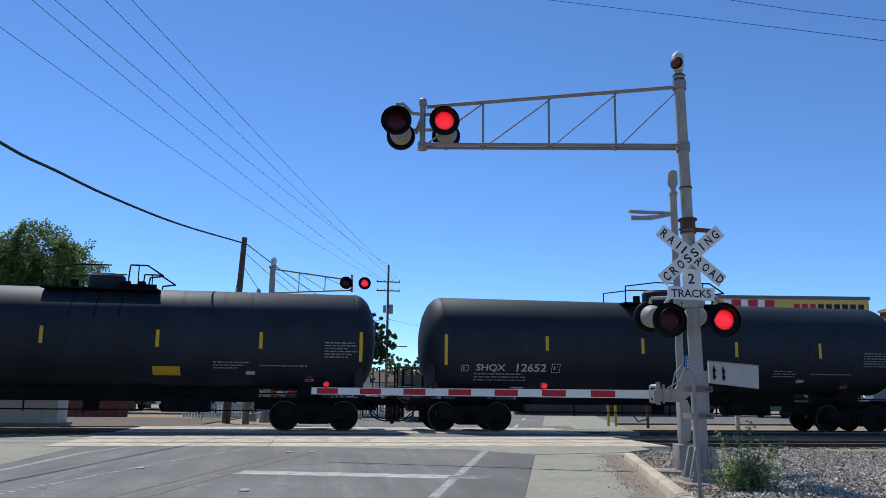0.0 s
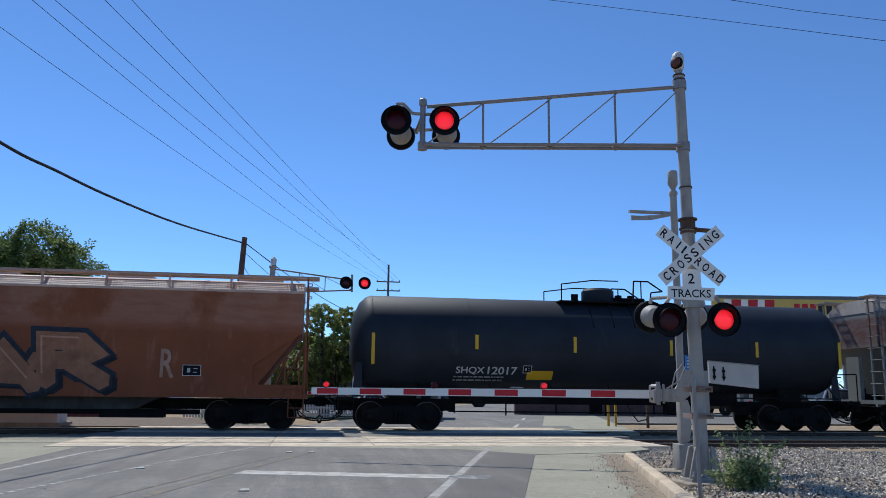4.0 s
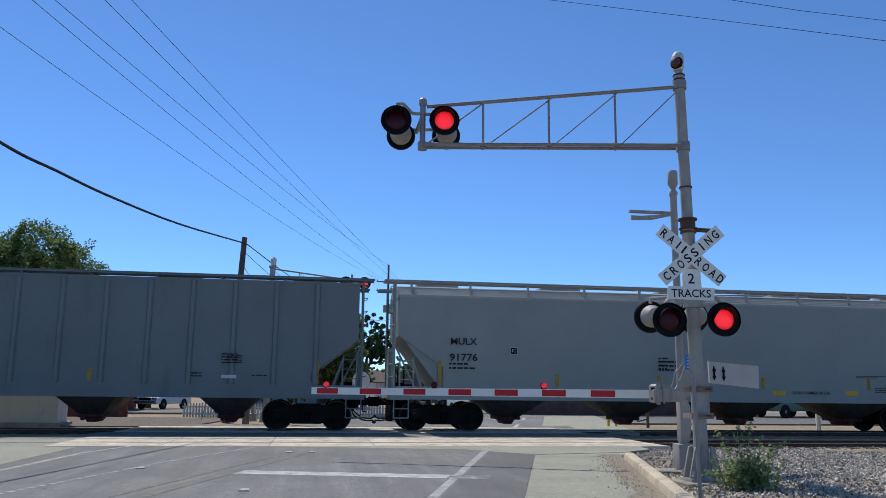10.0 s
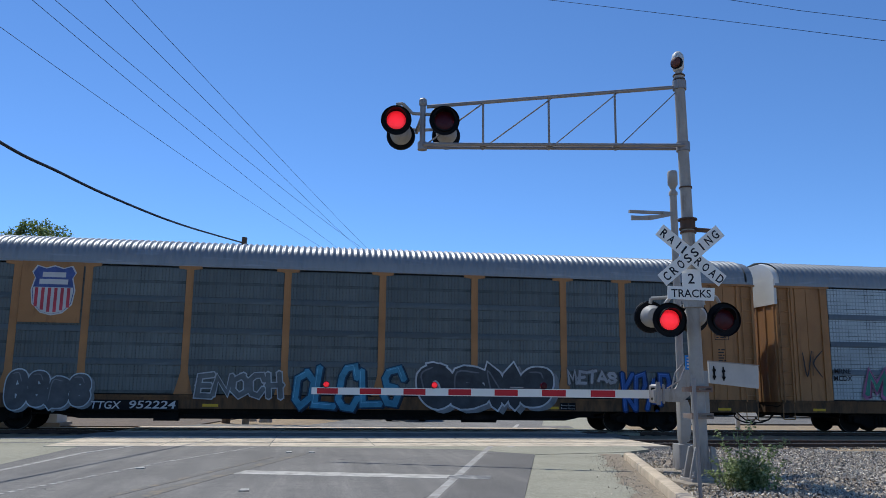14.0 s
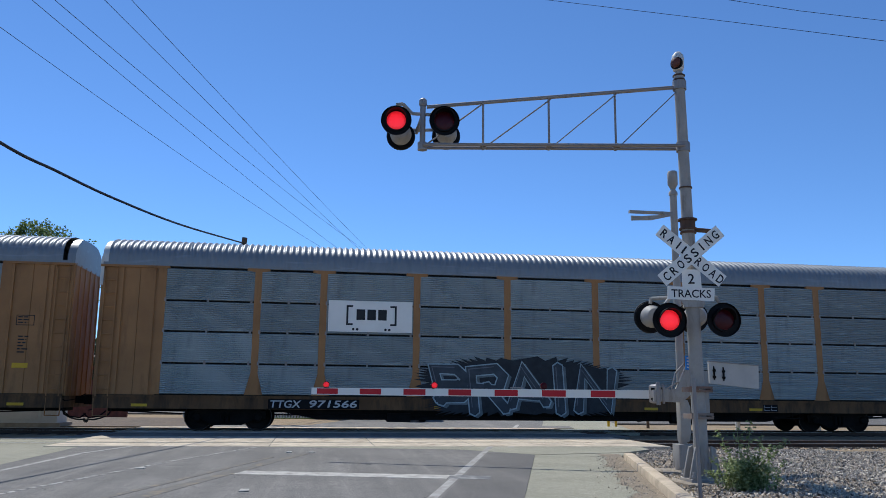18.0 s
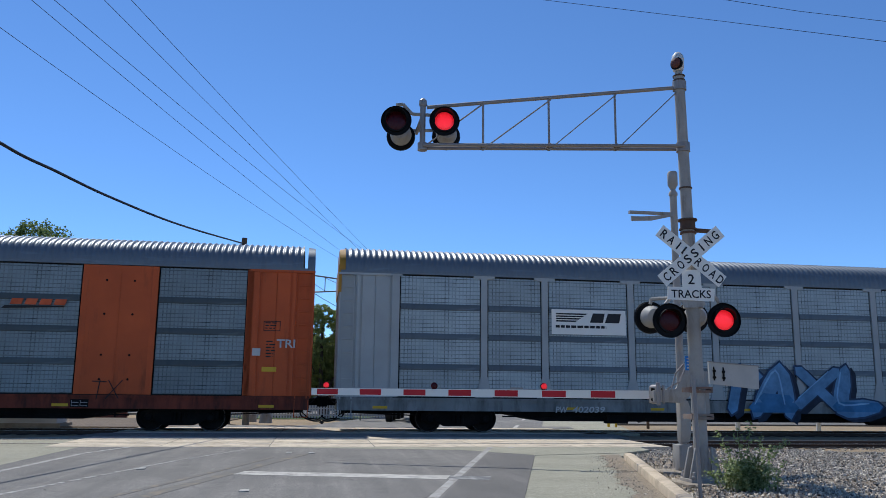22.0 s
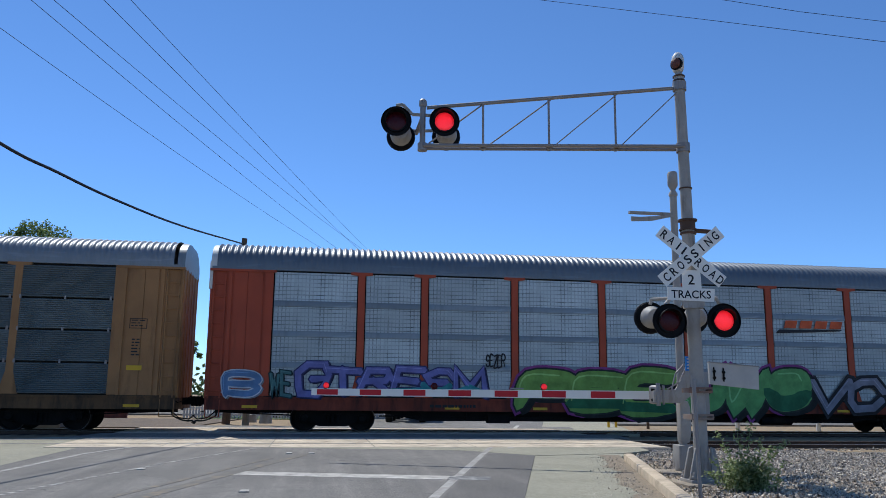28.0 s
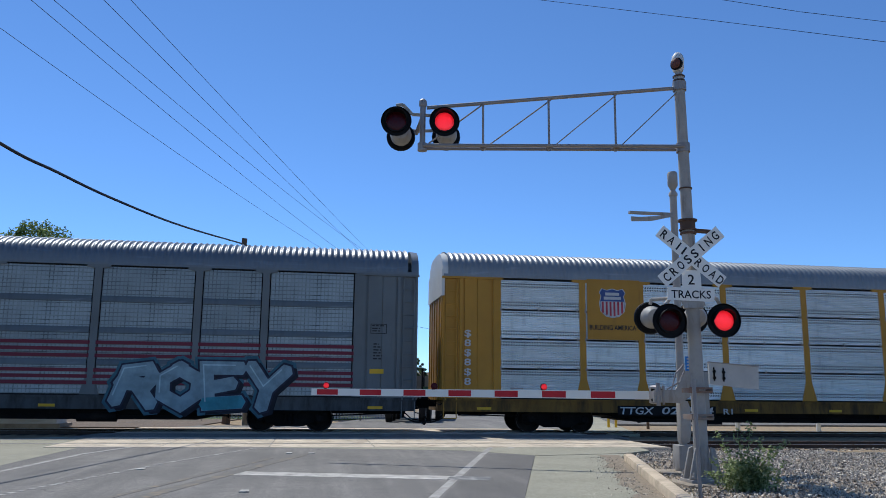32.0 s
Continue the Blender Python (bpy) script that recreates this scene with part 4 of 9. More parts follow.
def truck_mesh(r, wb):
    b = B()
    for s in (-1, 1):
        y0, y1 = (s * 0.90, s * 1.08)
        h = wb / 2
        b.prism([(-h - 0.24, r - 0.06), (-h - 0.24, r + 0.16), (-h + 0.05, r + 0.22), (-0.35, r + 0.34), (0.35, r + 0.34), (h - 0.05, r + 0.22), (h + 0.24, r + 0.16), (h + 0.24, r - 0.06), (h - 0.12, r - 0.08), (0.42, r - 0.24), (-0.42, r - 0.24), (-h + 0.12, r - 0.08)], "y", min(y0, y1), max(y0, y1))
        for x in (-0.14, 0.0, 0.14):
            b.cyl((x, s * 1.10, r - 0.16), (x, s * 1.10, r + 0.12), 0.06, n=8)
        for x in (-h, h):
            b.lathe([(0, 0.13), (0.06, 0.125), (0.10, 0.09)], (x, s * 1.08, r), (0, s, 0), 14)
        b.box(-0.3, 0.3, s * 1.08, s * 1.12, r + 0.14, r + 0.30)
    b.box(-0.22, 0.22, -1.1, 1.1, r + 0.05, r + 0.33)
    b.box(-h - 0.2, h + 0.2, -0.5, -0.42, r - 0.2, r - 0.1)
    return mesh_of("truck", b, M["steel_black"], 0.012)


M["worn_rim"] = paint("worn_rim_steel", (0.20, 0.17, 0.15), 0.5, 0.4, var=0.3)
WHEEL = {r: wheel_mesh(r) for r in (0.457, 0.42)}
RIM = {r: rim_mesh(r) for r in (0.457, 0.42)}
TRUCK = {(0.457, 1.80): truck_mesh(0.457, 1.80), (0.42, 1.76): truck_mesh(0.42, 1.76)}


def coupler_mesh():
    b = B()
    b.box(0.0, 0.55, -0.12, 0.12, 0.78, 1.0)
    b.prism([(-0.16, -0.16), (0.10, -0.2), (0.10, 0.2), (-0.04, 0.22), (-0.10, 0.05), (-0.22, 0.02)], "z", 0.74, 1.04)
    b.box(0.5, 1.0, -0.22, 0.22, 0.66, 1.06)
    return mesh_of("coupler", b, M["steel_black"], 0.02)


def hose_mesh():
    b = B()
    pts = [(0.75, -0.35, 0.78)] + [(0.62 - 0.62 * i / 8, -0.38, 0.62 - 0.36 * math.sin(math.pi * (0.15 + 0.42 * i / 8) * 1.0) * 1.0 + 0.05 * (i / 8)) for i in range(9)]
    b.tube(pts, 0.024, 7)
    b.cyl((0.02, -0.38, 0.24), (-0.08, -0.38, 0.28), 0.04, n=8)
    return mesh_of("air_hose", b, M["rubber"])


def cut_lever_mesh():
    b = B().tube([(0.42, -1.45, 0.92), (0.36, -1.3, 0.86), (0.30, -0.5, 0.90), (0.12, -0.12, 1.06)], 0.016, 6)
    b.tube([(0.42, -1.45, 0.92), (0.42, -1.50, 0.62), (0.30, -1.50, 0.60)], 0.016, 6)
    b.tube([(0.70, -0.6, 0.66), (0.40, -0.62, 0.40), (0.10, -0.6, 0.36), (-0.05, -0.55, 0.48)], 0.02, 6)
    b.box(0.52, 0.58, -1.2, -0.3, 0.70, 0.86)
    return mesh_of("cut_lever", b, M["steel_black"])


COUPLER, HOSE, LEVER = coupler_mesh(), hose_mesh(), cut_lever_mesh()


def ladder(parent, x0, x1, z0, z1, y, material, rungs=7, name="ladder", depth=0.07):
    b = B()
    for x in (x0, x1):
        b.box(x - 0.02, x + 0.02, y - depth, y - depth + 0.03, z0, z1)
        for z in (z0 + 0.05, z1 - 0.05):
            b.box(x - 0.015, x + 0.015, y - depth, y, z - 0.02, z + 0.02)
    for i in range(rungs):
        z = z0 + (z1 - z0) * (i + 0.5) / rungs
        b.cyl((x0, y - depth + 0.012, z), (x1, y - depth + 0.012, z), 0.013, n=6)
    return part(name, b, material, parent)


def rail_car(kind, i, label, truck_in, r=0.457, wb=1.80):
    """An empty car at its coupling centres, with trucks, wheelsets, couplers and hoses. Parts use x from the left coupling."""
    x0, x1 = JOINTS[i], JOINTS[i + 1]
    car = thing(kind, (x0, TRAIN_Y, 0), label, "rail car", "cars of the freight train")
    length = x1 - x0
    for c in (truck_in, length - truck_in):
        put("truck", TRUCK[(r, wb)], car, (c, 0, 0))
        for s in (-0.5, 0.5):
            w = put("wheelset", WHEEL[r], car, (c + s * wb, 0, r))
            put("rim", RIM[r], w, None, "worn grey wheel rim")
            WHEELS.append((w, i, c + s * wb, r))
    put("coupler", COUPLER, car, (0.06, 0, 0))
    put("coupler", COUPLER, car, Matrix.Translation((length - 0.06, 0, 0)) @ Matrix.Rotation(math.pi, 4, "Z"))
    put("air_hose", HOSE, car, (0.02, 0, 0))
    flip = Matrix.Translation((length - 0.02, 0, 0)) @ Matrix.Diagonal((-1, 1, 1, 1))
    put("air_hose", HOSE, car, flip)
    put("cut_lever", LEVER, car, (0.02, 0, 0))
    put("cut_lever", LEVER, car, flip)
    CARS.append((car, x0))
    return car, length


# ---- autoracks ----
POSTS = [2.16, 4.95, 6.93, 9.82, 12.72, 15.63, 18.54, 21.44, 23.42, 26.21]
ROWS = [(1.09, 1.975), (2.01, 2.915), (2.95, 3.835), (3.87, 4.82)]
BELTS = [(1.90, 2.09), (2.84, 3.03), (3.76, 3.95)]
L_RACK = 28.47


def rack_roof(material):
    prof = [(-1.55, 4.93), (-1.54, 5.11), (-1.49, 5.28), (-1.38, 5.43), (-1.20, 5.55), (-0.92, 5.67), (-0.5, 5.77), (0, 5.82)]
    prof = prof + [(-y, z) for y, z in prof[-2::-1]]
    xs = []
    pitch = 0.185
    for j in range(int((L_RACK - 1.12) / pitch) * 6 + 1):
        x = 0.56 + j * pitch / 6
        xs.append((x, 0.026 * (1 + math.cos(j * math.pi / 3))))
    n = len(prof)
    vs, fs = [], []
    for x, o in xs:
        vs += [(x, y * (1 + o * 0.12), z + o * min(1.0, 0.1 + 1.7 * (z - 4.93))) for y, z in prof]
    for j in range(len(xs) - 1):
        for k in range(n - 1):
            a = j * n + k
            fs.append((a, a + 1, a + n + 1, a + n))
    m = B().add(vs, fs)
    me = mesh_of("roof", m, material, smooth=False)
    me.polygons.foreach_set("use_smooth", [True] * len(me.polygons))
    return me


def rack_panel(style, w, h, material):
    b = B()
    if style == "corr":
        prof = []
        h -= 0.02
        k = 15
        for j in range(k):
            z0, z1 = h * j / k, h * (j + 1) / k
            prof += [(0.0, z0), (-0.034, z0 + (z1 - z0) * 0.25), (-0.034, z0 + (z1 - z0) * 0.6), (0.0, z0 + (z1 - z0) * 0.85)]
        b.prism(prof + [(0.0, h), (0.03, h), (0.03, 0)], "x", 0, w)
    elif style == "vert":
        prof = []
        k = 12
        for j in range(k):
            x0, x1 = w * j / k, w * (j + 1) / k
            prof += [(x0, 0.0), (x0 + (x1 - x0) * 0.2, -0.016), (x0 + (x1 - x0) * 0.7, -0.016), (x0 + (x1 - x0) * 0.9, 0.0)]
        b.prism(prof + [(w, 0.0), (w, 0.03), (0, 0.03)], "z", 0, h)
    else:
        b.box(0, w, -0.002, 0.03, 0, h)
    return mesh_of("panel", b, material, smooth=False)


ROOFS = {k: rack_roof(M[k]) for k in ("roof_silver", "roof_blue")}
PANELS, MESHES = {}, {}
BOLT_MESH = mesh_of("bolt", B().lathe([(0, 0.035), (0.014, 0.03), (0.02, 0.012)], (0, 0, 0), (0, -1, 0), 8), M["steel_black"])
LATCH_MESH = mesh_of("latch", B().prism([(-0.03, -0.06), (0.03, -0.06), (0.03, 0.04), (0.012, 0.055), (-0.012, 0.055), (-0.03, 0.04)], "y", -0.012, 0.012), M["galv"])


def rack_belt(w, material):
    """A folded band over the joint of two panel rows, with a row of rivets."""
    key = ("belt", w, material.name)
    if key not in MESHES:
        b = B().prism([(0.0, 0.0), (-0.032, 0.012), (-0.032, 0.165), (-0.018, 0.185), (0.0, 0.19)], "x", 0, w)
        for k in range(6):
            x = w * (k + 0.5) / 6
            b.box(x - 0.012, x + 0.012, -0.040, -0.032, 0.03, 0.054).box(x - 0.012, x + 0.012, -0.040, -0.032, 0.135, 0.159)
        MESHES[key] = mesh_of("belt", b, material)
    return MESHES[key]


def rack_post(material, slim=False):
    key = ("post", material.name, slim)
    if key not in MESHES:
        a = 0.085 if slim else 0.105
        b = B().prism([(-a, 1.72), (-0.27, 1.07), (0.27, 1.07), (a, 1.72), (a, 4.77), (0.34, 4.80), (0.34, 4.88), (-0.34, 4.88), (-0.34, 4.80), (-a, 4.77)] if not slim else [(-a, 1.07), (a, 1.07), (a, 4.85), (-a, 4.85)], "y", -SIDE - 0.035, -SIDE + 0.03)
        MESHES[key] = mesh_of("post", b, material)
    return MESHES[key]


def rack_end(material, cap):
    """One car end: door bay, end door, roof cap, ladder; x from the coupling."""
    key = ("end", material.name, cap.name)
    if key in MESHES:
        return MESHES[key]
    S = -SIDE
    b = B().prism([(0.40, S + 0.10), (0.40, S), (0.47, S), (0.47, S + 0.06), (0.88, S + 0.06), (0.88, S), (0.93, S), (0.935, S - 0.03), (1.03, S - 0.03), (1.03, S + 0.02), (1.10, S + 0.02), (1.10, S - 0.01),
                   (1.49, S - 0.01), (1.495, S + 0.012), (1.505, S + 0.012), (1.51, S - 0.01), (1.94, S - 0.01), (1.94, S + 0.02), (2.02, S + 0.02), (2.02, S - 0.03), (2.10, S - 0.03), (2.10, S + 0.10)], "z", 1.06, 4.80)
    bay = mesh_of("door_bay", b, material)
    prof = [(0.42, -1.50)]
    for k in range(6):
        y = -1.35 + k * 0.54
        prof += [(0.40, y - 0.06), (0.375, y - 0.04), (0.375, y + 0.04), (0.40, y + 0.06)]
    door = mesh_of("end_door", B().prism(prof + [(0.42, 1.50)], "z", 1.0, 4.9), material)
    b = B()
    prof = [(-1.53, 4.84), (-1.53, 5.10), (-1.45, 5.29), (-1.33, 5.44), (-1.14, 5.57), (-0.84, 5.69), (-0.45, 5.79), (0.45, 5.79), (0.84, 5.69), (1.14, 5.57), (1.33, 5.44), (1.45, 5.29), (1.53, 5.10), (1.53, 4.84)]
    n = len(prof)
    vs = [(0.38, y, min(z, 5.72)) for y, z in prof] + [(0.60, y, z) for y, z in prof]
    b.add(vs, [(k, k + 1, n + k + 1, n + k) for k in range(n - 1)] + [tuple(range(n)), tuple(range(n, 2 * n))[::-1]])
    cap_me = mesh_of("roof_cap", b, cap)
    b = B()
    for x in (0.50, 0.84):
        b.box(x - 0.018, x + 0.018, -SIDE - 0.06, -SIDE - 0.03, 1.0, 4.7)
    for k in range(9):
        z = 1.2 + k * 0.40
        b.cyl((0.50, -SIDE - 0.045, z), (0.84, -SIDE - 0.045, z), 0.014, n=6)
        b.box(0.485, 0.515, -SIDE - 0.05, -SIDE + 0.06, z - 0.015, z + 0.015)
    b.tube([(0.45, -SIDE, 0.95), (0.45, -SIDE, 0.45), (0.85, -SIDE, 0.45), (0.85, -SIDE, 0.95)], 0.015, 6)
    lad = mesh_of("ladder", b, material)
    MESHES[key] = (bay, door, cap_me, lad)
    return MESHES[key]


def autorack(i, label, frame_mat, panels, style, roof="roof_silver", solid=(), slim=False, rows=ROWS, belt="belt_dull", lift=0.0):
    car, length = rail_car("autorack_car", i, label, 4.2, 0.42, 1.76)
    # the sill gets the shade-darkened copy of its frame paint
    fm, pm, sm = M[frame_mat], M[panels], M[{"tan": "tan_sill", "orange": "red_sill", "orangered": "red_sill", "midgrey": "grey_sill", "upyellow": "yellow_sill", "offwhite": "white_sill"}[frame_mat]]
    b = B().box(0.42, length - 0.42, -SIDE - 0.01, SIDE + 0.01, 0.66, 1.05)
    b.box(0.42, length - 0.42, -SIDE - 0.05, SIDE + 0.05, 0.98, 1.05)
    part("side_sill", b, sm, car)
    b = B().prism([(5.4, 0.66), (6.9, 0.36), (length - 6.9, 0.36), (length - 5.4, 0.66)], "y", -1.2, 1.2)
    b.box(0.6, length - 0.6, -0.35, 0.35, 0.55, 0.8)
    part("underframe", b, M["steel_black"], car)
    b = B().tube([(5.6, -1.25, 0.50), (length - 5.6, -1.25, 0.48)], 0.022, 6).tube([(1.0, -0.9, 0.58), (3.0, -0.95, 0.50)], 0.02, 6).tube([(length - 1.0, -0.9, 0.58), (length - 3.0, -0.95, 0.50)], 0.02, 6)
    for k in range(8):
        x = 6.0 + k * (length - 12.0) / 7
        b.box(x - 0.02, x + 0.02, -1.27, -1.23, 0.42 if k % 2 else 0.48, 0.70)
    b.box(9.0, 9.7, -1.32, -1.0, 0.30, 0.56).cyl((18.2, -1.2, 0.44), (19.3, -1.2, 0.44), 0.15, n=10)
    part("brake_rigging", b, M["steel_black"], car)
    # filler box behind the panels, with the car's inner shade as its colour
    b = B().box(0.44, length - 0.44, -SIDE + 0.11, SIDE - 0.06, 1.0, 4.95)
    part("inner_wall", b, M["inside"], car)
    b = B().box(2.1, length - 2.1, SIDE - 0.05, SIDE, 1.05, 4.9)
    part("far_side", b, pm, car)
    b = B().box(0.42, length - 0.42, -SIDE - 0.03, SIDE + 0.03, 4.87, 4.945 + lift)
    part("top_rail", b, M[roof], car)
    put("roof", ROOFS[roof], car, (0, 0, lift))
    bay, door, _, lad = rack_end(fm, M[roof])
    plain_cap = rack_end(fm, M[roof])[2]
    mirror = Matrix.Translation((length, 0, 0)) @ Matrix.Diagonal((-1, 1, 1, 1))
    for mt in (None, mirror):
        put("door_bay", bay, car, mt)
        put("end_door", door, car, mt)
        gold = i in (20, 21, 25)
        put("roof_cap", rack_end(fm, M["upyellow" if gold else "white"])[2] if mt is None or gold else plain_cap, car, mt)
        if mt is None:
            part("end_plate", B().box(0.355, 0.45, -SIDE - 0.012, SIDE, 4.25, 5.1), M["upyellow" if gold else "white"], car, "bright plate on the car end")
        put("ladder", lad, car, mt)
        e, sg = (0.0, 1) if mt is None else (length, -1)
        q = sorted((e + sg * 0.36, e + sg * 2.34))
        part("header", B().box(q[0], q[1], -SIDE - 0.05, -SIDE + 0.02, 4.80, 4.87), fm, car)
    for p in POSTS[1:-1] if not slim else POSTS:
        put("post", rack_post(fm, slim), car, (p, 0, 0))
    for k, (a, c) in enumerate(zip(POSTS, POSTS[1:])):
        inset = 0.06 if style != "flat" else 0.14
        inset -= 0.01 if slim else 0.0
        w = round(c - a - 2 * inset, 2)
        if k in solid:
            for x, z in [(x, z) for x in (0.3, 0.7) for z in (1.5, 2.2, 3.4, 4.4)]:
                put("bolt", BOLT_MESH, car, (a + (c - a) * x, -SIDE - 0.03, z))
            b = B().box(0, c - a - 0.04, 0, 0.04, 1.07, 4.85)
            b.box((c - a) * 0.5 - 0.03, (c - a) * 0.5 - 0.01, -0.01, 0, 1.3, 4.7)
            part("solid_panel", b, fm, car, at=(a + 0.02, -SIDE - 0.03, 0))
            continue
        for z0, z1 in rows:
            h = round(z1 - z0, 3)
            key = (style, w, h, panels)
            if key not in PANELS:
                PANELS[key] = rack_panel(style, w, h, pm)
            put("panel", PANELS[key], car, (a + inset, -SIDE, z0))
        if style != "corr":
            for z0, _ in BELTS:
                put("belt", rack_belt(w, M[belt]), car, (a + inset, -SIDE, z0))
        for z0, z1 in rows:
            if style == "corr" and z0 > 1.5:
                for dx in (0.10, w * 0.5, w - 0.06):
                    put("latch", LATCH_MESH, car, (a + dx, -SIDE - 0.03, z0))
    for x0, x1 in ((2.10, POSTS[0] + 0.10), (POSTS[-1] - 0.10, length - 2.10)):
        part("end_post", B().box(x0, x1, -SIDE - 0.035, -SIDE + 0.03, 1.07, 4.85), fm, car)
    # yellow reflective marks along the sill and consolidated stencil
    for x in (1.5, 7.6, 10.4, 13.4, 17.2, 20.8, 26.6):
        b = B().box(x, x + 0.45, -SIDE - 0.022, -SIDE - 0.012, 0.72, 0.80)
        part("reflector", b, M["yellow"], car)
    b = B().box(21.3, 21.8, -SIDE - 0.022, -SIDE - 0.012, 0.70, 0.92)
    st = part("stencil", b, M["black"], car, "black consolidated stencil")
    b = B()
    for dx in (0.03, 0.27):
        for dz in (0.03, 0.125):
            b.box(21.3 + dx, 21.3 + dx + 0.2, -SIDE - 0.026, -SIDE - 0.023, 0.70 + dz, 0.70 + dz + 0.012)
            b.box(21.3 + dx, 21.3 + dx + 0.012, -SIDE - 0.026, -SIDE - 0.023, 0.70 + dz, 0.70 + dz + 0.07)
    part("stencil_lines", b, M["letter"], st)
    b = B().box(25.1, 25.6, -SIDE - 0.028, -SIDE - 0.024, 3.05, 3.35)
    b2 = B()
    b2.box(length - 1.85, length - 1.35, -SIDE - 0.020, -SIDE - 0.014, 3.0, 3.02).box(length - 1.85, length - 1.35, -SIDE - 0.020, -SIDE - 0.014, 3.28, 3.30)
    b2.box(length - 1.85, length - 1.83, -SIDE - 0.020, -SIDE - 0.014, 3.0, 3.3).box(length - 1.37, length - 1.35, -SIDE - 0.020, -SIDE - 0.014, 3.0, 3.3)
    part("notice_frame", b2, M["ink"], car)
    bars(car, length - 1.8, 3.26, 0.4, 3, 0.08, M["ink"], -SIDE - 0.016, i)
    bars(car, length - 1.75, 2.7, 0.28, 6, 0.09, M["ink"], -SIDE - 0.016, i + 40)
    b = B().box(length - 1.85, length - 1.42, -SIDE - 0.020, -SIDE - 0.014, 1.78, 1.92)
    part("yellow_plate", b, M["yellow"], car)
    return car


AUTO = {}
AUTO[14] = autorack(14, "tan autorack with dark grey ribbed side panels and graffiti", "tan", "perf_dark", "vert", belt="belt_dark")
AUTO[15] = autorack(15, "tan autorack with dull perforated panels and graffiti", "tan", "perf_silver", "flat")
AUTO[16] = autorack(16, "tan autorack with silver corrugated side panels", "tan", "corr_silver", "corr")
AUTO[17] = autorack(17, "tan autorack with silver corrugated panels and black graffiti", "tan", "corr_silver", "corr")
AUTO[18] = autorack(18, "tan autorack with dark ribbed panels and lilac graffiti", "tan", "perf_dark", "vert", belt="belt_dark")
AUTO[19] = autorack(19, "orange autorack with blue-grey perforated panels", "orange", "perf_blue", "flat", roof="roof_blue", solid=(1, 7), slim=True, belt="belt_dark")
AUTO[20] = autorack(20, "off-white autorack with silver perforated panels and blue graffiti", "offwhite", "perf_silver", "flat", roof="roof_blue")
AUTO[21] = autorack(21, "off-white autorack with silver panels and colourful graffiti", "offwhite", "perf_silver", "flat", roof="roof_blue", belt="belt_pale")
AUTO[22] = autorack(22, "brownish tan autorack with silver slatted panels", "tan", "corr_mid", "corr")
AUTO[23] = autorack(23, "tan autorack with grey corrugated panels and faint graffiti", "tan", "corr_grey", "corr")
AUTO[24] = autorack(24, "orange-red autorack with silver panels and green graffiti", "orangered", "perf_pale", "flat", roof="roof_blue", belt="belt_pale")
AUTO[25] = autorack(25, "off-white autorack with solid panels and teal graffiti", "offwhite", "perf_silver", "flat", roof="roof_blue", solid=(1, 7), lift=0.06)
AUTO[26] = autorack(26, "grey autorack with maroon stripes and bubble graffiti", "midgrey", "perf_mid", "flat", roof="roof_blue")
AUTO[27] = autorack(27, "deep yellow autorack with bright perforated panels", "upyellow", "corr_bright", "corr")


# ---- covered hoppers ----
def rusty(name, base, rust, amount, z0=3.2, z1=4.3, bay=0.0):
    """Car paint with rust blotches that gather between two heights, as they do below the roof seam."""
    k = Nodes(name)
    big = k.noise(0.7, 4)
    col = k.mix(k.ramp(big, 0.3, 0.7), tuple(x * 0.8 for x in base), tuple(x * 1.1 for x in base))
    c = k.n("TexCoord")
    s = k.n("SeparateXYZ")
    k.link(c.outputs["Object"], s.inputs[0])
    band = k.math("MULTIPLY", k.ramp(s.outputs[2], z0, z0 + 0.35), k.ramp(s.outputs[2], z1 - 0.1, z1, 1, 0.25))
    blot = k.ramp(k.noise(0.55, 5, 0.6, (1.0, 1.0, 0.8)), 0.38, 0.5)
    lines = k.ramp(k.noise(2.0, 6, 0.7, (0.5, 1, 2.5)), 0.36, 0.6, 0.55, 1)
    if bay:
        # the blotches sit between the inner frames, one to a bay
        wob = k.math("MULTIPLY", k.math("SUBTRACT", k.noise(1.3, 5, 0.7), 0.5), 0.55)
        cell = k.math("ABSOLUTE", k.math("SUBTRACT", k.math("FRACT", k.math("ADD", k.math("DIVIDE", s.outputs[0], bay), wob)), 0.5))
        blot = k.ramp(cell, 0.40, 0.30)
    fac = k.math("MULTIPLY", k.math("MULTIPLY", band, blot), lines)
    stray = k.ramp(k.noise(2.3, 7, 0.7, (1, 1, 0.3)), 1 - amount - 0.08, 1 - amount + 0.12)
    fac = k.math("MAXIMUM", fac, stray)
    col = k.mix(k.math("MULTIPLY", fac, 0.9), col, rust)
    fine = k.noise(40, 4, 0.7)
    col = k.mix(k.ramp(fine, 0.4, 0.7, 0, 0.2), col, tuple(x * 0.6 for x in base))
    k.bump(fine, 0.12, 0.01)
    k.bsdf.inputs["Specular IOR Level"].default_value = 0.15
    return k.done(col, 0.7)


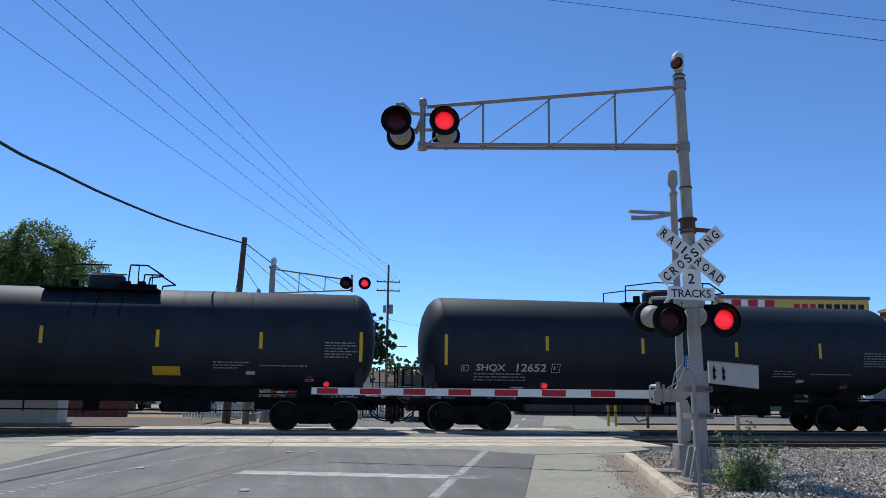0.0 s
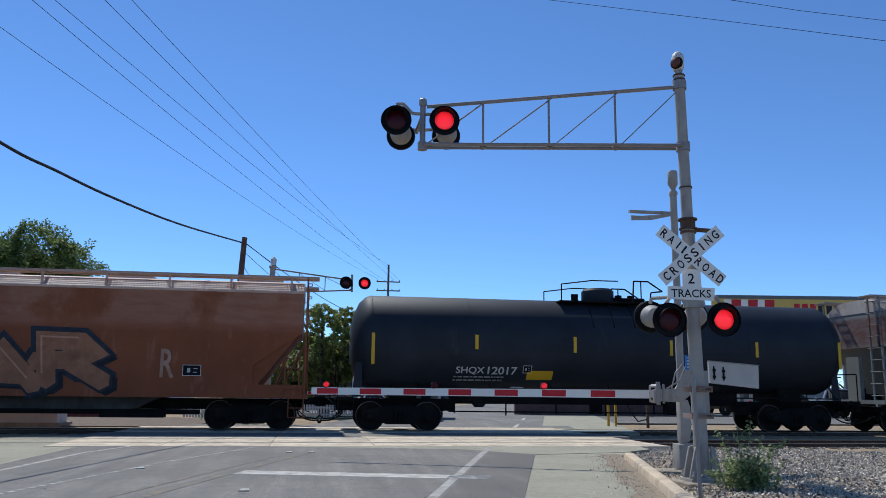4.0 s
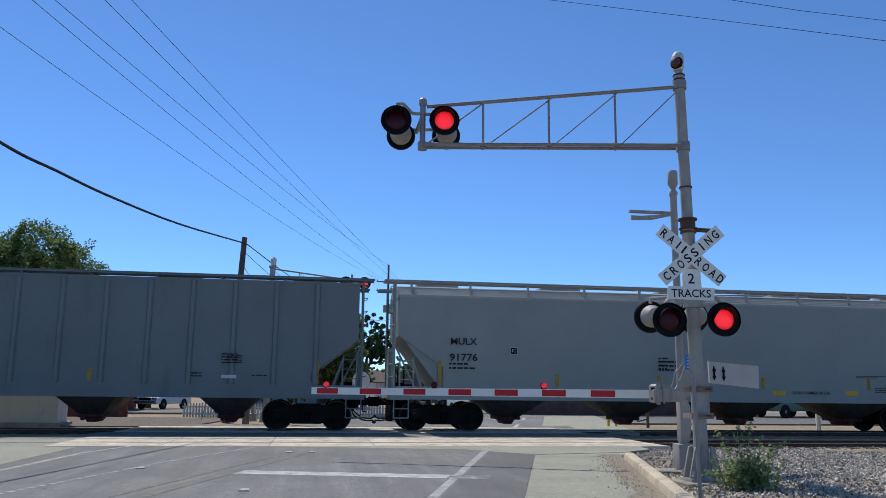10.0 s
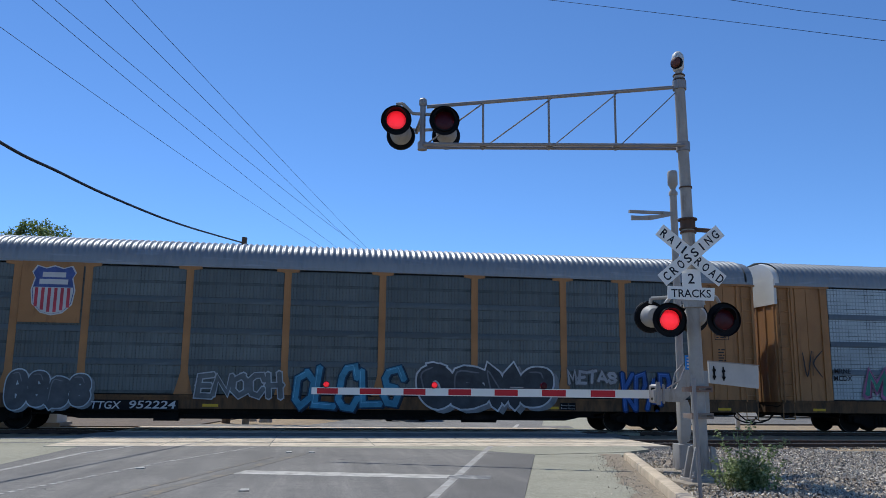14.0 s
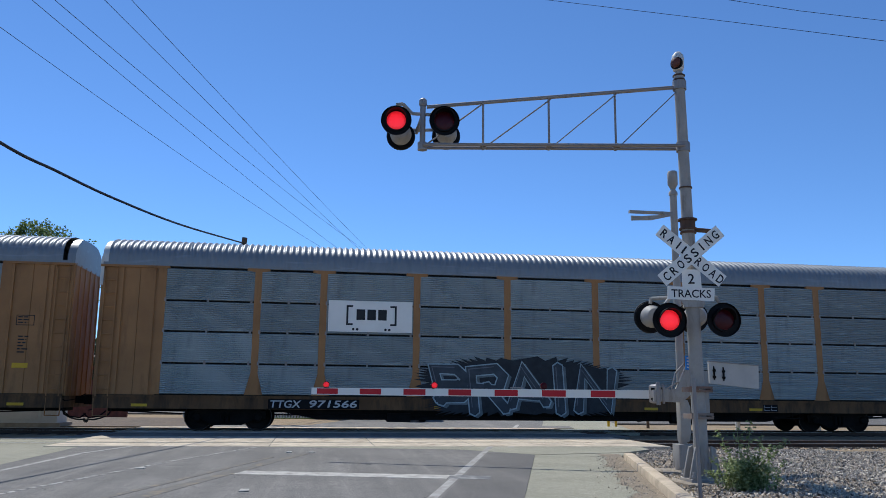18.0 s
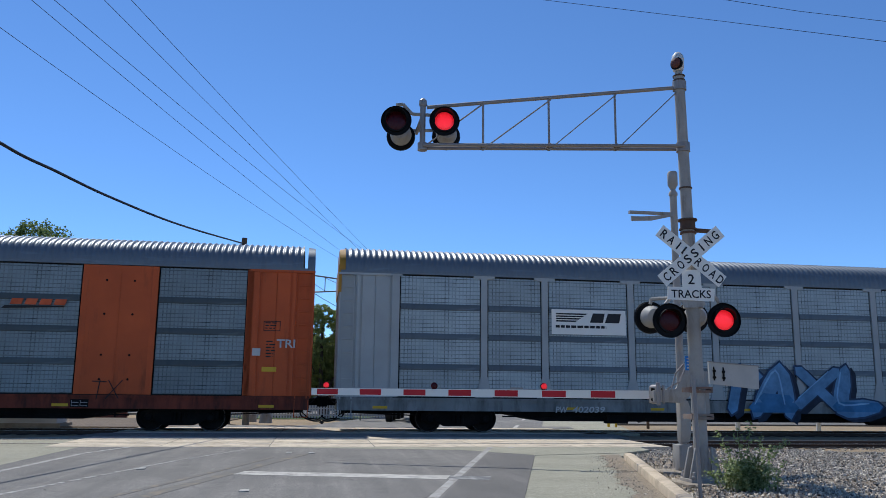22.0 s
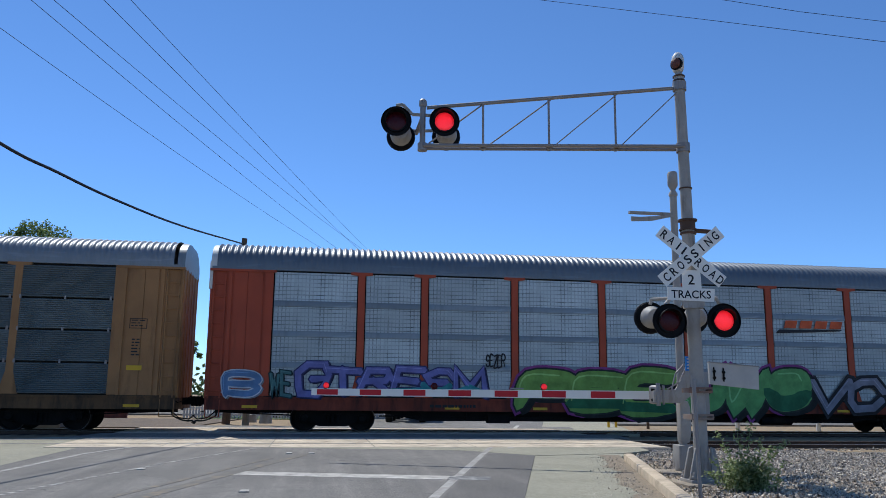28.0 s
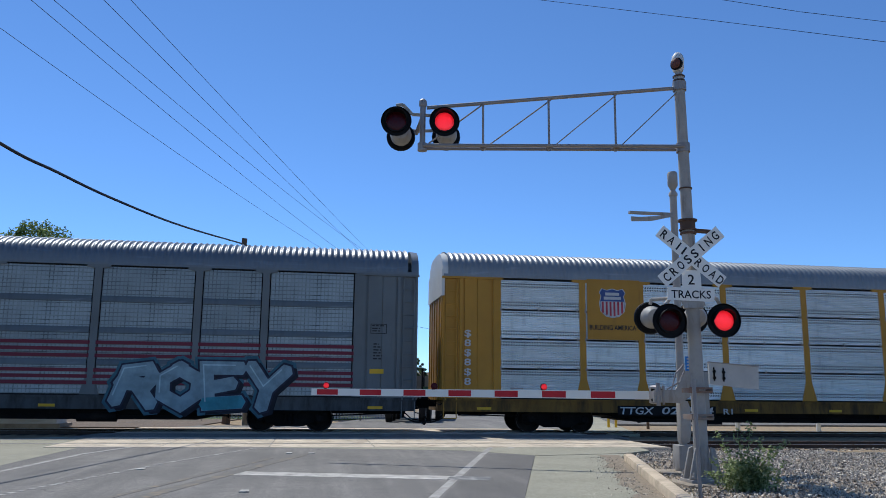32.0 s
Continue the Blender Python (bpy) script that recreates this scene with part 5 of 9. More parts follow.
def hopper(i, label, body_mat, roof_mat, style="flat", chutes=4):
    car, L = rail_car("hopper_car", i, label, 2.1, 0.457, 1.80)
    bm_, rm = M[body_mat], M[roof_mat]
    W = 1.58
    cut = 0.62
    b = B()
    # the side sheet is cut away at the lower corners, where the slope sheets run back
    k0, k1 = (2.75, 1.72) if style == "ribbed" else (2.92, 1.95)
    hi = 4.46 if style == "ribbed" else 4.15
    b.prism([(cut, hi), (cut, k0), (2.02, k1), (2.02, 1.30), (L - 2.02, 1.30), (L - 2.02, k1), (L - cut, k0), (L - cut, hi)], "y", -W, W)
    part("body", b, bm_, car)
    if style == "ribbed":
        for k in range(15):
            x = 1.9 + k * (L - 3.8) / 14
            b = B().prism([(-0.09, 0), (-0.05, -0.07), (0.05, -0.07), (0.09, 0)], "z", 1.38, 4.45)
            part("rib", b, bm_, car, at=(x, -W, 0))
    elif style == "flat":
        for k in range(1, 4):
            x = 0.6 + k * (L - 1.2) / 4
            part("seam", B().box(x - 0.012, x + 0.012, -W - 0.004, -W, 1.38, 4.1), bm_, car)
    b = B().prism([(-W - 0.01, hi - 0.02), (-W - 0.01, hi + 0.05), (-1.05, min(hi + 0.35, 4.58)), (-0.5, 4.60), (0.5, 4.60), (1.05, min(hi + 0.35, 4.58)), (W + 0.01, hi + 0.05), (W + 0.01, hi - 0.02)], "x", cut - 0.02, L - cut + 0.02)
    part("roof", b, rm, car)
    n = 11
    for k in range(n):
        x = 1.0 + k * (L - 2.0) / (n - 1)
        b = B().box(x - 0.03, x + 0.03, -1.50, -1.42, 4.18, 4.64)
        b.prism([(-1.5, 4.60), (-0.9, 4.60), (-0.9, 4.64), (-1.5, 4.64)], "x", x - 0.03, x + 0.03)
        b.cyl((x, -1.46, 4.25), (x + 0.35, -1.56, 4.20), 0.02, n=6)
        part("walkway_bracket", b, rm, car)
    for y0, y1 in ((-1.56, -0.98), (0.98, 1.56)):
        b = B()
        for y in (y0, y1 - 0.03):
            b.box(0.15, L - 0.15, y, y + 0.03, 4.60, 4.67)
        for j in range(1, 7):
            y = y0 + (y1 - y0) * j / 7
            b.box(0.15, L - 0.15, y - 0.008, y + 0.008, 4.63, 4.66)
        for j in range(int((L - 0.4) / 0.085)):
            b.box(0.2 + j * 0.085, 0.225 + j * 0.085, y0, y1, 4.632, 4.658)
        part("running_board", b, rm, car, "grated roof walkway")
    for k in range(5):
        x = 2.0 + k * (L - 4.0) / 4
        b = B().box(x - 0.7, x + 0.7, -0.3, 0.3, 4.60, 4.72)
        part("hatch", b, rm, car, bevel=0.02)
    # sill, end frames, ladders
    for y0, y1 in ((-W - 0.02, -W + 0.10), (W - 0.10, W + 0.02)):
        part("side_sill", B().box(0.55, L - 0.55, y0, y1, 0.98, 1.38), M["oxide_sill"] if body_mat == "h_dark" else bm_, car)
    if style == "round":
        b = B().prism([(4.7, 1.0), (5.6, 0.58), (L - 5.6, 0.58), (L - 4.7, 1.0)], "y", -0.95, 0.95)
        part("discharge_trough", b, M["chute"], car)
        part("centre_sill", B().box(0.6, L - 0.6, -0.3, 0.3, 0.62, 0.95), M["steel_black"], car)
        b = B()
        for y in (-1.0, -0.75):
            b.cyl((3.6, y, 0.55), (L - 3.6, y, 0.55), 0.07, n=8)
        b.box(4.6, 6.4, -1.1, -0.6, 0.38, 0.52).box(L - 6.4, L - 4.6, -1.1, -0.6, 0.38, 0.52)
        part("discharge_pipe", b, M["steel_black"], car)
    for e, sg in ((0.0, 1), (L, -1)):
        X = lambda v: e + sg * v
        b = B()
        for y in (-W + 0.04, W - 0.04, -W + 0.62):
            b.box(min(X(0.47), X(0.52)), max(X(0.47), X(0.52)), y - 0.03, y + 0.03, 0.98, 4.62)
        for q in range(9):
            z = 1.25 + 0.4 * q
            b.tube([(X(0.50), -W + 0.04, z), (X(0.37), -W + 0.02, z), (X(0.37), -W + 0.60, z), (X(0.50), -W + 0.62, z)], 0.014, 5)
        b.tube([(X(0.52), -W + 0.04, 2.6), (X(1.25), -W + 0.10, 1.12)], 0.03, 6)
        b.box(min(X(0.40), X(1.0)), max(X(0.40), X(1.0)), -W, W, 0.96, 1.10)
        b.box(min(X(0.42), X(0.56)), max(X(0.42), X(0.56)), -0.35, 0.35, 1.1, 2.6)
        b.cyl((X(1.35), -W + 0.15, 1.36), (X(1.05), -W + 0.15, 2.2), 0.05, n=6)
        part("end_frame", b, bm_, car)
        lx = sorted((X(0.66), X(1.08)))
        ladder(car, lx[0], lx[1], 1.15, 2.3, -W, bm_, 4)
        b = B().tube([(X(0.5), -W, 1.0), (X(0.5), -W, 0.42), (X(0.95), -W, 0.42), (X(0.95), -W, 1.0)], 0.02, 6)
        b.tube([(X(0.5), -W, 0.7), (X(0.95), -W, 0.7)], 0.015, 6)
        part("step", b, bm_, car)
        # brake gear on the end platform
        b = B().cyl((X(0.8), -0.7, 1.15), (X(0.8), -0.1, 1.15), 0.16, n=12)
        b.box(min(X(0.7), X(0.95)), max(X(0.7), X(0.95)), 0.1, 0.5, 1.1, 1.5)
        part("brake_gear", b, M["steel_black"], car)
        if style != "ribbed":
            b = B().prism([(X(0.66), 2.95), (X(2.05), 1.16), (X(2.4), 1.16), (X(2.4), 2.95)], "y", -W + 0.06, W - 0.06)
            part("slope_sheet", b, bm_, car)
        else:
            b = B().prism([(X(0.62), 2.80), (X(2.0), 1.76), (X(2.2), 1.76), (X(2.2), 2.9)], "y", -W + 0.05, W - 0.05)
            part("slope_sheet", b, bm_, car)
    # discharge chutes
    for k in range(chutes):
        x = L / 2 + (k - (chutes - 1) / 2) * (4.05 if chutes == 4 else 5.2)
        if style == "round":
            break
        hw, lw = (1.05 if style == "flat" else 0.85), 0.30
        vs = [(x - hw, -1.35, 1.0), (x + hw, -1.35, 1.0), (x + hw, 1.35, 1.0), (x - hw, 1.35, 1.0), (x - lw, -0.5, 0.42), (x + lw, -0.5, 0.42), (x + lw, 0.5, 0.42), (x - lw, 0.5, 0.42)]
        b = B().add(vs, [(0, 1, 5, 4), (1, 2, 6, 5), (2, 3, 7, 6), (3, 0, 4, 7), (4, 5, 6, 7), (3, 2, 1, 0)])
        ch = part("chute", b, M["chute"], car)
        b = B().box(x - 0.36, x + 0.36, -0.62, 0.62, 0.36, 0.46).prism([(x - 0.22, 0.36), (x + 0.22, 0.36), (x + 0.12, 0.22), (x - 0.12, 0.22)], "y", -0.45, 0.45).cyl((x - 0.2, -0.7, 0.34), (x - 0.2, -0.6, 0.34), 0.07, n=10)
        b.cyl((x + 0.2, -0.8, 0.42), (x + 0.2, 0.8, 0.42), 0.04, n=6)
        part("outlet_gate", b, M["outlet"], ch, "dull red outlet gate", bevel=0.01)
    # yellow strips
    for x in (1.85, 5.6, 9.0, 12.6, L - 4.4, L - 1.9) if style != "round" else ():
        tall = 0.75 if x < 2.5 or x > L - 2.5 else 0.38
        b = B().box(x, x + 0.11, -W - 0.018, -W - 0.004, 1.42, 1.42 + tall)
        part("reflector", b, M["faded_yellow"], car)
    return car, L


M["oxide_sill"] = paint("grimy_oxide_sill", (0.17, 0.095, 0.068), 0.75, var=0.3, scale=1.5, dirt=(0.06, 0.03, 0.022), amount=0.4, streak=True)
M["faded_yellow"] = paint("faded_yellow_strip", (0.36, 0.25, 0.035), 0.6, var=0.25, scale=4, dirt=(0.12, 0.08, 0.03), amount=0.35)
M["outlet"] = paint("dull_red_outlet", (0.10, 0.025, 0.022), 0.7, var=0.3, dirt=(0.03, 0.02, 0.018), amount=0.45)
M["chute"] = paint("grimy_chute_paint", (0.085, 0.083, 0.078), 0.8, var=0.3, dirt=GRIME, amount=0.45)
M["h_brown"] = rusty("faded_brown_hopper_paint", (0.225, 0.076, 0.034), (0.33, 0.165, 0.105), 0.36, 2.9, 4.3)
M["brownroof"] = paint("pale_brown_roof", (0.52, 0.38, 0.30), 0.6, var=0.2, dirt=(0.3, 0.14, 0.08), amount=0.35)
M["h_rustgrey"] = rusty("rust_patched_grey_paint", (0.195, 0.205, 0.195), (0.115, 0.042, 0.03), 0.27, 2.75, 4.0, 1.75)
M["h_grey2"] = rusty("grey_hopper_paint", (0.21, 0.228, 0.218), (0.14, 0.06, 0.04), 0.24, 3.7, 4.2)
M["h_dark"] = rusty("dark_oxide_hopper_paint", (0.085, 0.022, 0.016), (0.20, 0.088, 0.052), 0.3, 1.3, 2.3)
M["h_pale"] = paint("pale_grey_hopper_paint", (0.265, 0.285, 0.262), 0.5, var=0.1, scale=0.6, dirt=(0.19, 0.188, 0.17), amount=0.25, streak=True)
M["h_blue"] = paint("blue_grey_hopper_paint", (0.152, 0.180, 0.182), 0.5, var=0.12, scale=0.6, dirt=(0.10, 0.115, 0.115), amount=0.3, streak=True)
M["h_bluerust"] = rusty("rust_topped_grey_paint", (0.19, 0.218, 0.218), (0.165, 0.058, 0.036), 0.2, 3.35, 4.15, 1.9)
M["roof_grey"] = paint("grey_hopper_roof", (0.33, 0.325, 0.30), 0.5, var=0.12, dirt=(0.2, 0.19, 0.17), amount=0.3)
M["roof_rust"] = paint("rusty_hopper_roof", (0.40, 0.34, 0.29), 0.6, var=0.2, dirt=(0.30, 0.15, 0.09), amount=0.36)
M["roof_oxide"] = paint("oxide_hopper_roof", (0.22, 0.085, 0.06), 0.6, var=0.2, dirt=(0.33, 0.17, 0.11), amount=0.4)
HOP = {}
M["roof_rusted"] = paint("rusted_through_hopper_roof", (0.30, 0.17, 0.11), 0.75, var=0.25, dirt=(0.40, 0.32, 0.27), amount=0.3)
HOP[4] = hopper(4, "rusty brown barrel-sided hopper car with graffiti", "h_brown", "brownroof", "round")
HOP[6] = hopper(6, "grey hopper car with rust patches and dark graffiti", "h_rustgrey", "roof_rust")
HOP[7] = hopper(7, "grey hopper car with white and red graffiti", "h_grey2", "roof_rust")
HOP[8] = hopper(8, "dark oxide-brown hopper car with rust stains", "h_dark", "roof_oxide")
HOP[9] = hopper(9, "clean pale grey covered hopper car", "h_pale", "roof_grey")
HOP[10] = hopper(10, "blue-grey hopper car with vertical side ribs", "h_blue", "h_blue", "ribbed")
HOP[11] = hopper(11, "clean pale grey covered hopper car with black lettering", "h_pale", "roof_grey")
HOP[12] = hopper(12, "pale grey covered hopper car with a graffiti scrawl", "h_pale", "roof_grey")
HOP[13] = hopper(13, "blue-grey hopper car with rusty top and bubble graffiti", "h_bluerust", "roof_rusted")


# ---- tank cars ----
M["tankblack"] = paint("satin_black_tank_paint", (0.022, 0.027, 0.036), 0.6, var=0.3, scale=0.7, dirt=(0.07, 0.066, 0.06), amount=0.25, streak=True, bump=0.05, spec=0.2)


def tank(i, label):
    car, L = rail_car("tank_car", i, label, 2.45, 0.457, 1.80)
    R, zc, x0, x1 = 1.53, 2.78, 0.88, L - 0.58
    prof = [(x0, 0.02), (x0 + 0.03, 0.55), (x0 + 0.12, 0.95), (x0 + 0.28, 1.28), (x0 + 0.46, 1.46), (x0 + 0.62, R)]
    prof = prof + [(x1 + x0 - a, rr) for a, rr in prof[::-1]]
    part("tank", B().lathe(prof, (0, 0, zc), (1, 0, 0), 56), M["tankblack"], car)
    for k in range(6):
        x = x0 + 0.66 + k * (x1 - x0 - 1.32) / 5
        b = B().lathe([(-0.01, R - 0.01), (-0.01, R + 0.004), (0.01, R + 0.004), (0.01, R - 0.01)], (x, 0, zc), (1, 0, 0), 56)
        part("weld_seam", b, M["tankblack"], car)
    b = B()
    for e, sg in ((0, 1), (L, -1)):
        X = lambda v: e + sg * v
        a, c = sorted((X(0.5), X(4.3)))
        b.box(a, c, -0.35, 0.35, 0.62, 1.0)
        a, c = sorted((X(2.2), X(3.0)))
        b.prism([(-0.8, 1.5), (-0.85, 1.0), (0.85, 1.0), (0.8, 1.5)], "x", a, c)
        a, c = sorted((X(0.45), X(0.95)))
        b.box(a, c, -1.5, 1.5, 0.95, 1.05)
    b.box(4.2, L - 4.2, -0.25, 0.25, 0.85, 1.28)
    b.cyl((L / 2, 0, 0.55), (L / 2, 0, 1.3), 0.22, n=12)
    b.box(L / 2 + 2.2, L / 2 + 3.6, -0.9, -0.4, 0.55, 0.95)
    part("underframe", b, M["steel_black"], car)
    for e, sg in ((0, 1), (L, -1)):
        X = lambda v: e + sg * v
        b = B()
        b.tube([(X(0.5), -1.45, 1.0), (X(0.5), -1.45, 1.95), (X(0.5), 1.45, 1.95), (X(0.5), 1.45, 1.0)], 0.02, 6)
        b.tube([(X(0.55), -1.5, 1.0), (X(0.55), -1.5, 0.45), (X(1.0), -1.5, 0.45), (X(1.0), -1.5, 1.0)], 0.018, 6)
        b.tube([(X(0.55), -1.5, 0.72), (X(1.0), -1.5, 0.72)], 0.014, 6)
        part("handrail", b, M["steel_black"], car)
        b = B().prism([(X(0.95), 1.05), (X(1.25), 1.05), (X(1.25), 2.1), (X(1.05), 2.1)], "y", -1.2, -1.16)
        part("end_plate", b, M["tankblack"], car)
    b = B().tube([(1.3, -1.57, 1.12), (L - 1.3, -1.57, 1.12)], 0.022, 6)
    for k in range(9):
        x = 1.4 + k * (L - 2.8) / 8
        b.cyl((x, -1.57, 1.12), (x, -1.2, 1.5), 0.016, n=5)
    part("side_rail", b, M["steel_black"], car)
    b = B().tube([(4.0, -0.95, 0.62), (L - 4.0, -0.95, 0.60)], 0.022, 6)
    for k in range(7):
        x = 4.2 + k * (L - 8.4) / 6
        b.box(x - 0.02, x + 0.02, -0.97, -0.93, 0.5 if k % 2 else 0.56, 0.95)
    part("brake_pipe", b, M["steel_black"], car)
    # fittings on top
    top = zc + R
    c = L / 2
    b = B().lathe([(0, 0.52), (0.05, 0.55), (0.42, 0.55), (0.50, 0.48), (0.54, 0.1)], (c + 0.15, 0, top - 0.06), (0, 0, 1), 22)
    part("valve_housing", b, M["tankblack"], car)
    b = B().box(c - 1.5, c + 1.9, -1.05, -0.55, top - 0.12, top - 0.08).box(c - 1.5, c + 1.9, 0.55, 1.05, top - 0.12, top - 0.08)
    part("platform", b, M["steel_black"], car)
    b = B()
    for y in (-1.05, 1.05):
        b.tube([(c + 1.0, y, top - 0.1), (c + 1.05, y, top + 0.62), (c + 1.55, y, top + 0.62), (c + 2.05, y, top + 0.30), (c + 1.65, y, top + 0.25), (c + 1.6, y, top - 0.1)], 0.025, 6)
        b.tube([(c + 1.30, y, top - 0.1), (c + 1.30, y, top + 0.62)], 0.02, 6)
        b.tube([(c - 1.45, y, top - 0.1), (c - 1.45, y, top + 0.45), (c - 0.4, y, top + 0.6), (c + 0.5, y, top + 0.6)], 0.02, 6)
    part("guard_rail", b, M["steel_black"], car)
    b = B()
    for x in (c - 0.75, c + 0.8, c + 1.25):
        b.cyl((x, -0.25, top - 0.05), (x, -0.25, top + 0.22), 0.12, n=10)
    b.cyl((c + 0.6, -0.3, top + 0.05), (c + 1.7, -0.3, top + 0.05), 0.09, n=8)
    part("valve", b, M["steel_black"], car)
    b = B()
    for x in (c - 0.5, c + 0.2, c + 0.9):
        for sg in (-1, 1):
            b.tube([(x, sg * 0.6, top - 0.1), (x, sg * 1.1, zc + 1.08), (x, sg * 1.45, zc + 0.55)], 0.02, 5)
    part("ladder", b, M["steel_black"], car)
    skin = -R * 0.995 - 0.012
    for x, z0, z1 in ((1.50, 2.05, 3.0), (4.75, 2.55, 3.0), (7.95, 2.5, 3.0), (11.2, 2.45, 2.95), (14.2, 2.45, 2.95), (L - 1.15, 2.1, 3.0)):
        b = B().box(x, x + 0.10, skin, skin + 0.03, z0, z1)
        part("reflector", b, M["yellow"], car)
    return car, L


TANK = {}
TANK[0] = tank(0, "black tank car with yellow reflective strips")
TANK[1] = tank(1, "black tank car with white stencilled lettering")
TANK[5] = tank(5, "black tank car with a yellow placard")


# ---- box cars ----
M["boxorange"] = paint("faded_orange_box_car_paint", (0.27, 0.088, 0.032), 0.65, var=0.3, scale=0.9, dirt=(0.12, 0.048, 0.03), amount=0.46, streak=True, spread=0.12, spec=0.15)
M["boxyellow"] = paint("mustard_box_car_paint", (0.255, 0.138, 0.056), 0.6, var=0.12, scale=0.6, dirt=(0.20, 0.12, 0.045), amount=0.3, streak=True)
M["boxdoor"] = paint("black_box_car_door", (0.012, 0.013, 0.016), 0.7, var=0.3, scale=1.0, spec=0.12)
M["boxdoorblue"] = paint("blue_black_box_car_door", (0.011, 0.017, 0.028), 0.7, var=0.3, scale=1.0, spec=0.12)


def boxcar(i, label, body, door_mat, x0, x1, d0, d1, top, truck_in, posts, bands):
    car, L = rail_car("box_car", i, label, truck_in, 0.457, 1.80)
    W = 1.50
    b = B().box(x0, x1, -W, W, 0.95, top - 0.12)
    part("body", b, M[body], car)
    b = B().prism([(-W - 0.05, top - 0.16), (-W - 0.05, top - 0.08), (-0.8, top), (0.8, top), (W + 0.05, top - 0.08), (W + 0.05, top - 0.16)], "x", x0 - 0.05, x1 + 0.05)
    part("roof", b, M["roof_rust"] if top < 4.8 else M[body], car)
    for k in range(22):
        x = x0 + 0.3 + k * (x1 - x0 - 0.6) / 21
        b = B().box(x - 0.03, x + 0.03, -W + 0.1, W - 0.1, top - 0.05, top - 0.012)
        part("roof_rib", b, M["roof_rust"] if top < 4.8 else M[body], car)
    b = B().box(x0, x1, -W - 0.09, W + 0.09, 0.72, 0.98)
    b.prism([(d0 - 2.0, 0.74), (d0 - 1.2, 0.55), (d1 + 1.2, 0.55), (d1 + 2.0, 0.74)], "y", -W - 0.08, -W)
    part("side_sill", b, M[body], car)
    b = B().box(x0 + 0.6, x1 - 0.6, -0.35, 0.35, 0.45, 0.75).box(L / 2 - 1.6, L / 2 - 0.4, -1.0, -0.5, 0.38, 0.70).cyl((L / 2 + 0.6, -0.8, 0.55), (L / 2 + 1.7, -0.8, 0.55), 0.2, n=10)
    part("underframe", b, M["steel_black"], car)
    b = B().tube([(4.0, -0.95, 0.62), (L - 4.0, -0.95, 0.60)], 0.022, 6)
    for k in range(7):
        x = 4.2 + k * (L - 8.4) / 6
        b.box(x - 0.02, x + 0.02, -0.97, -0.93, 0.5 if k % 2 else 0.56, 0.95)
    part("brake_pipe", b, M["steel_black"], car)
    for span0, span1 in ((x0, d0), (d1, x1)):
        n = max(2, round((span1 - span0) / posts))
        for k in range(n + 1):
            x = span0 + 0.06 + (span1 - span0 - 0.12) * k / n
            b = B().prism([(-0.075, 0), (-0.05, -0.075), (0.05, -0.075), (0.075, 0)], "z", 0.98, top - 0.14)
            part("side_post", b, M[body], car, at=(x, -W, 0))
        for z in bands:
            b = B().box(span0, span1, -W - 0.05, -W, z - 0.045, z + 0.045)
            part("rail_band", b, M[body], car)
        b = B().box(span0, span1, -W - 0.06, -W, top - 0.22, top - 0.12)
        part("top_chord", b, M[body], car)
    # doors with lock rods
    mid = (d0 + d1) / 2
    double = d1 - d0 > 4
    for a, c in ((d0, mid), (mid, d1)) if double else ((d0, d1),):
        b = B().box(a + 0.02, c - 0.02, -W - 0.07, -W, 1.02, top - 0.2)
        dr = part("door", b, M[door_mat], car, "dark sliding plug door", bevel=0.01)
        b = B()
        n = 9
        for k in range(n):
            z = 1.2 + k * (top - 1.6) / (n - 1)
            b.prism([(-W - 0.07, z - 0.05), (-W - 0.10, z - 0.03), (-W - 0.10, z + 0.03), (-W - 0.07, z + 0.05)], "x", a + 0.1, c - 0.1)
        part("door_rib", b, M[door_mat], dr)
        b = B()
        for f in (0.3, 0.7):
            x = a + (c - a) * f
            b.cyl((x, -W - 0.12, 1.05), (x, -W - 0.12, top - 0.3), 0.02, n=6)
            for z in (1.3, 2.2, 3.1):
                b.box(x - 0.06, x + 0.06, -W - 0.14, -W - 0.07, z - 0.03, z + 0.03)
        part("lock_rod", b, M[door_mat], dr)
    b = B().box(d0 - 0.3, d1 + (2.0 if not double else 0.5), -W - 0.14, -W - 0.04, 0.86, 0.94)
    part("door_track", b, M[body], car)
    part("door_track", B().box(d0 - 0.3, d1 + 1.0, -W - 0.12, -W - 0.04, top - 0.2, top - 0.14), M[body], car)
    for e, sg in ((x0, 1), (x1, -1)):
        X = lambda v: e + sg * v
        lx = sorted((X(0.08), X(0.48)))
        ladder(car, lx[0], lx[1], 1.0, 2.3, -W - 0.02, M[body], 4, depth=0.10)
        b = B().tube([(X(0.1), -W, 0.8), (X(0.1), -W, 0.4), (X(0.5), -W, 0.4), (X(0.5), -W, 0.8)], 0.018, 6)
        part("step", b, M["alu"], car)
        # ribbed end wall
        b = B()
        for k in range(9):
            z = 1.15 + k * (top - 1.7) / 8
            a, c = sorted((X(0.0), X(-0.09)))
            b.prism([(X(0), z - 0.13), (X(-0.10), z - 0.05), (X(-0.10), z + 0.05), (X(0), z + 0.13)], "y", -W + 0.06, W - 0.06)
        part("end_rib", b, M[body], car)
    return car, L


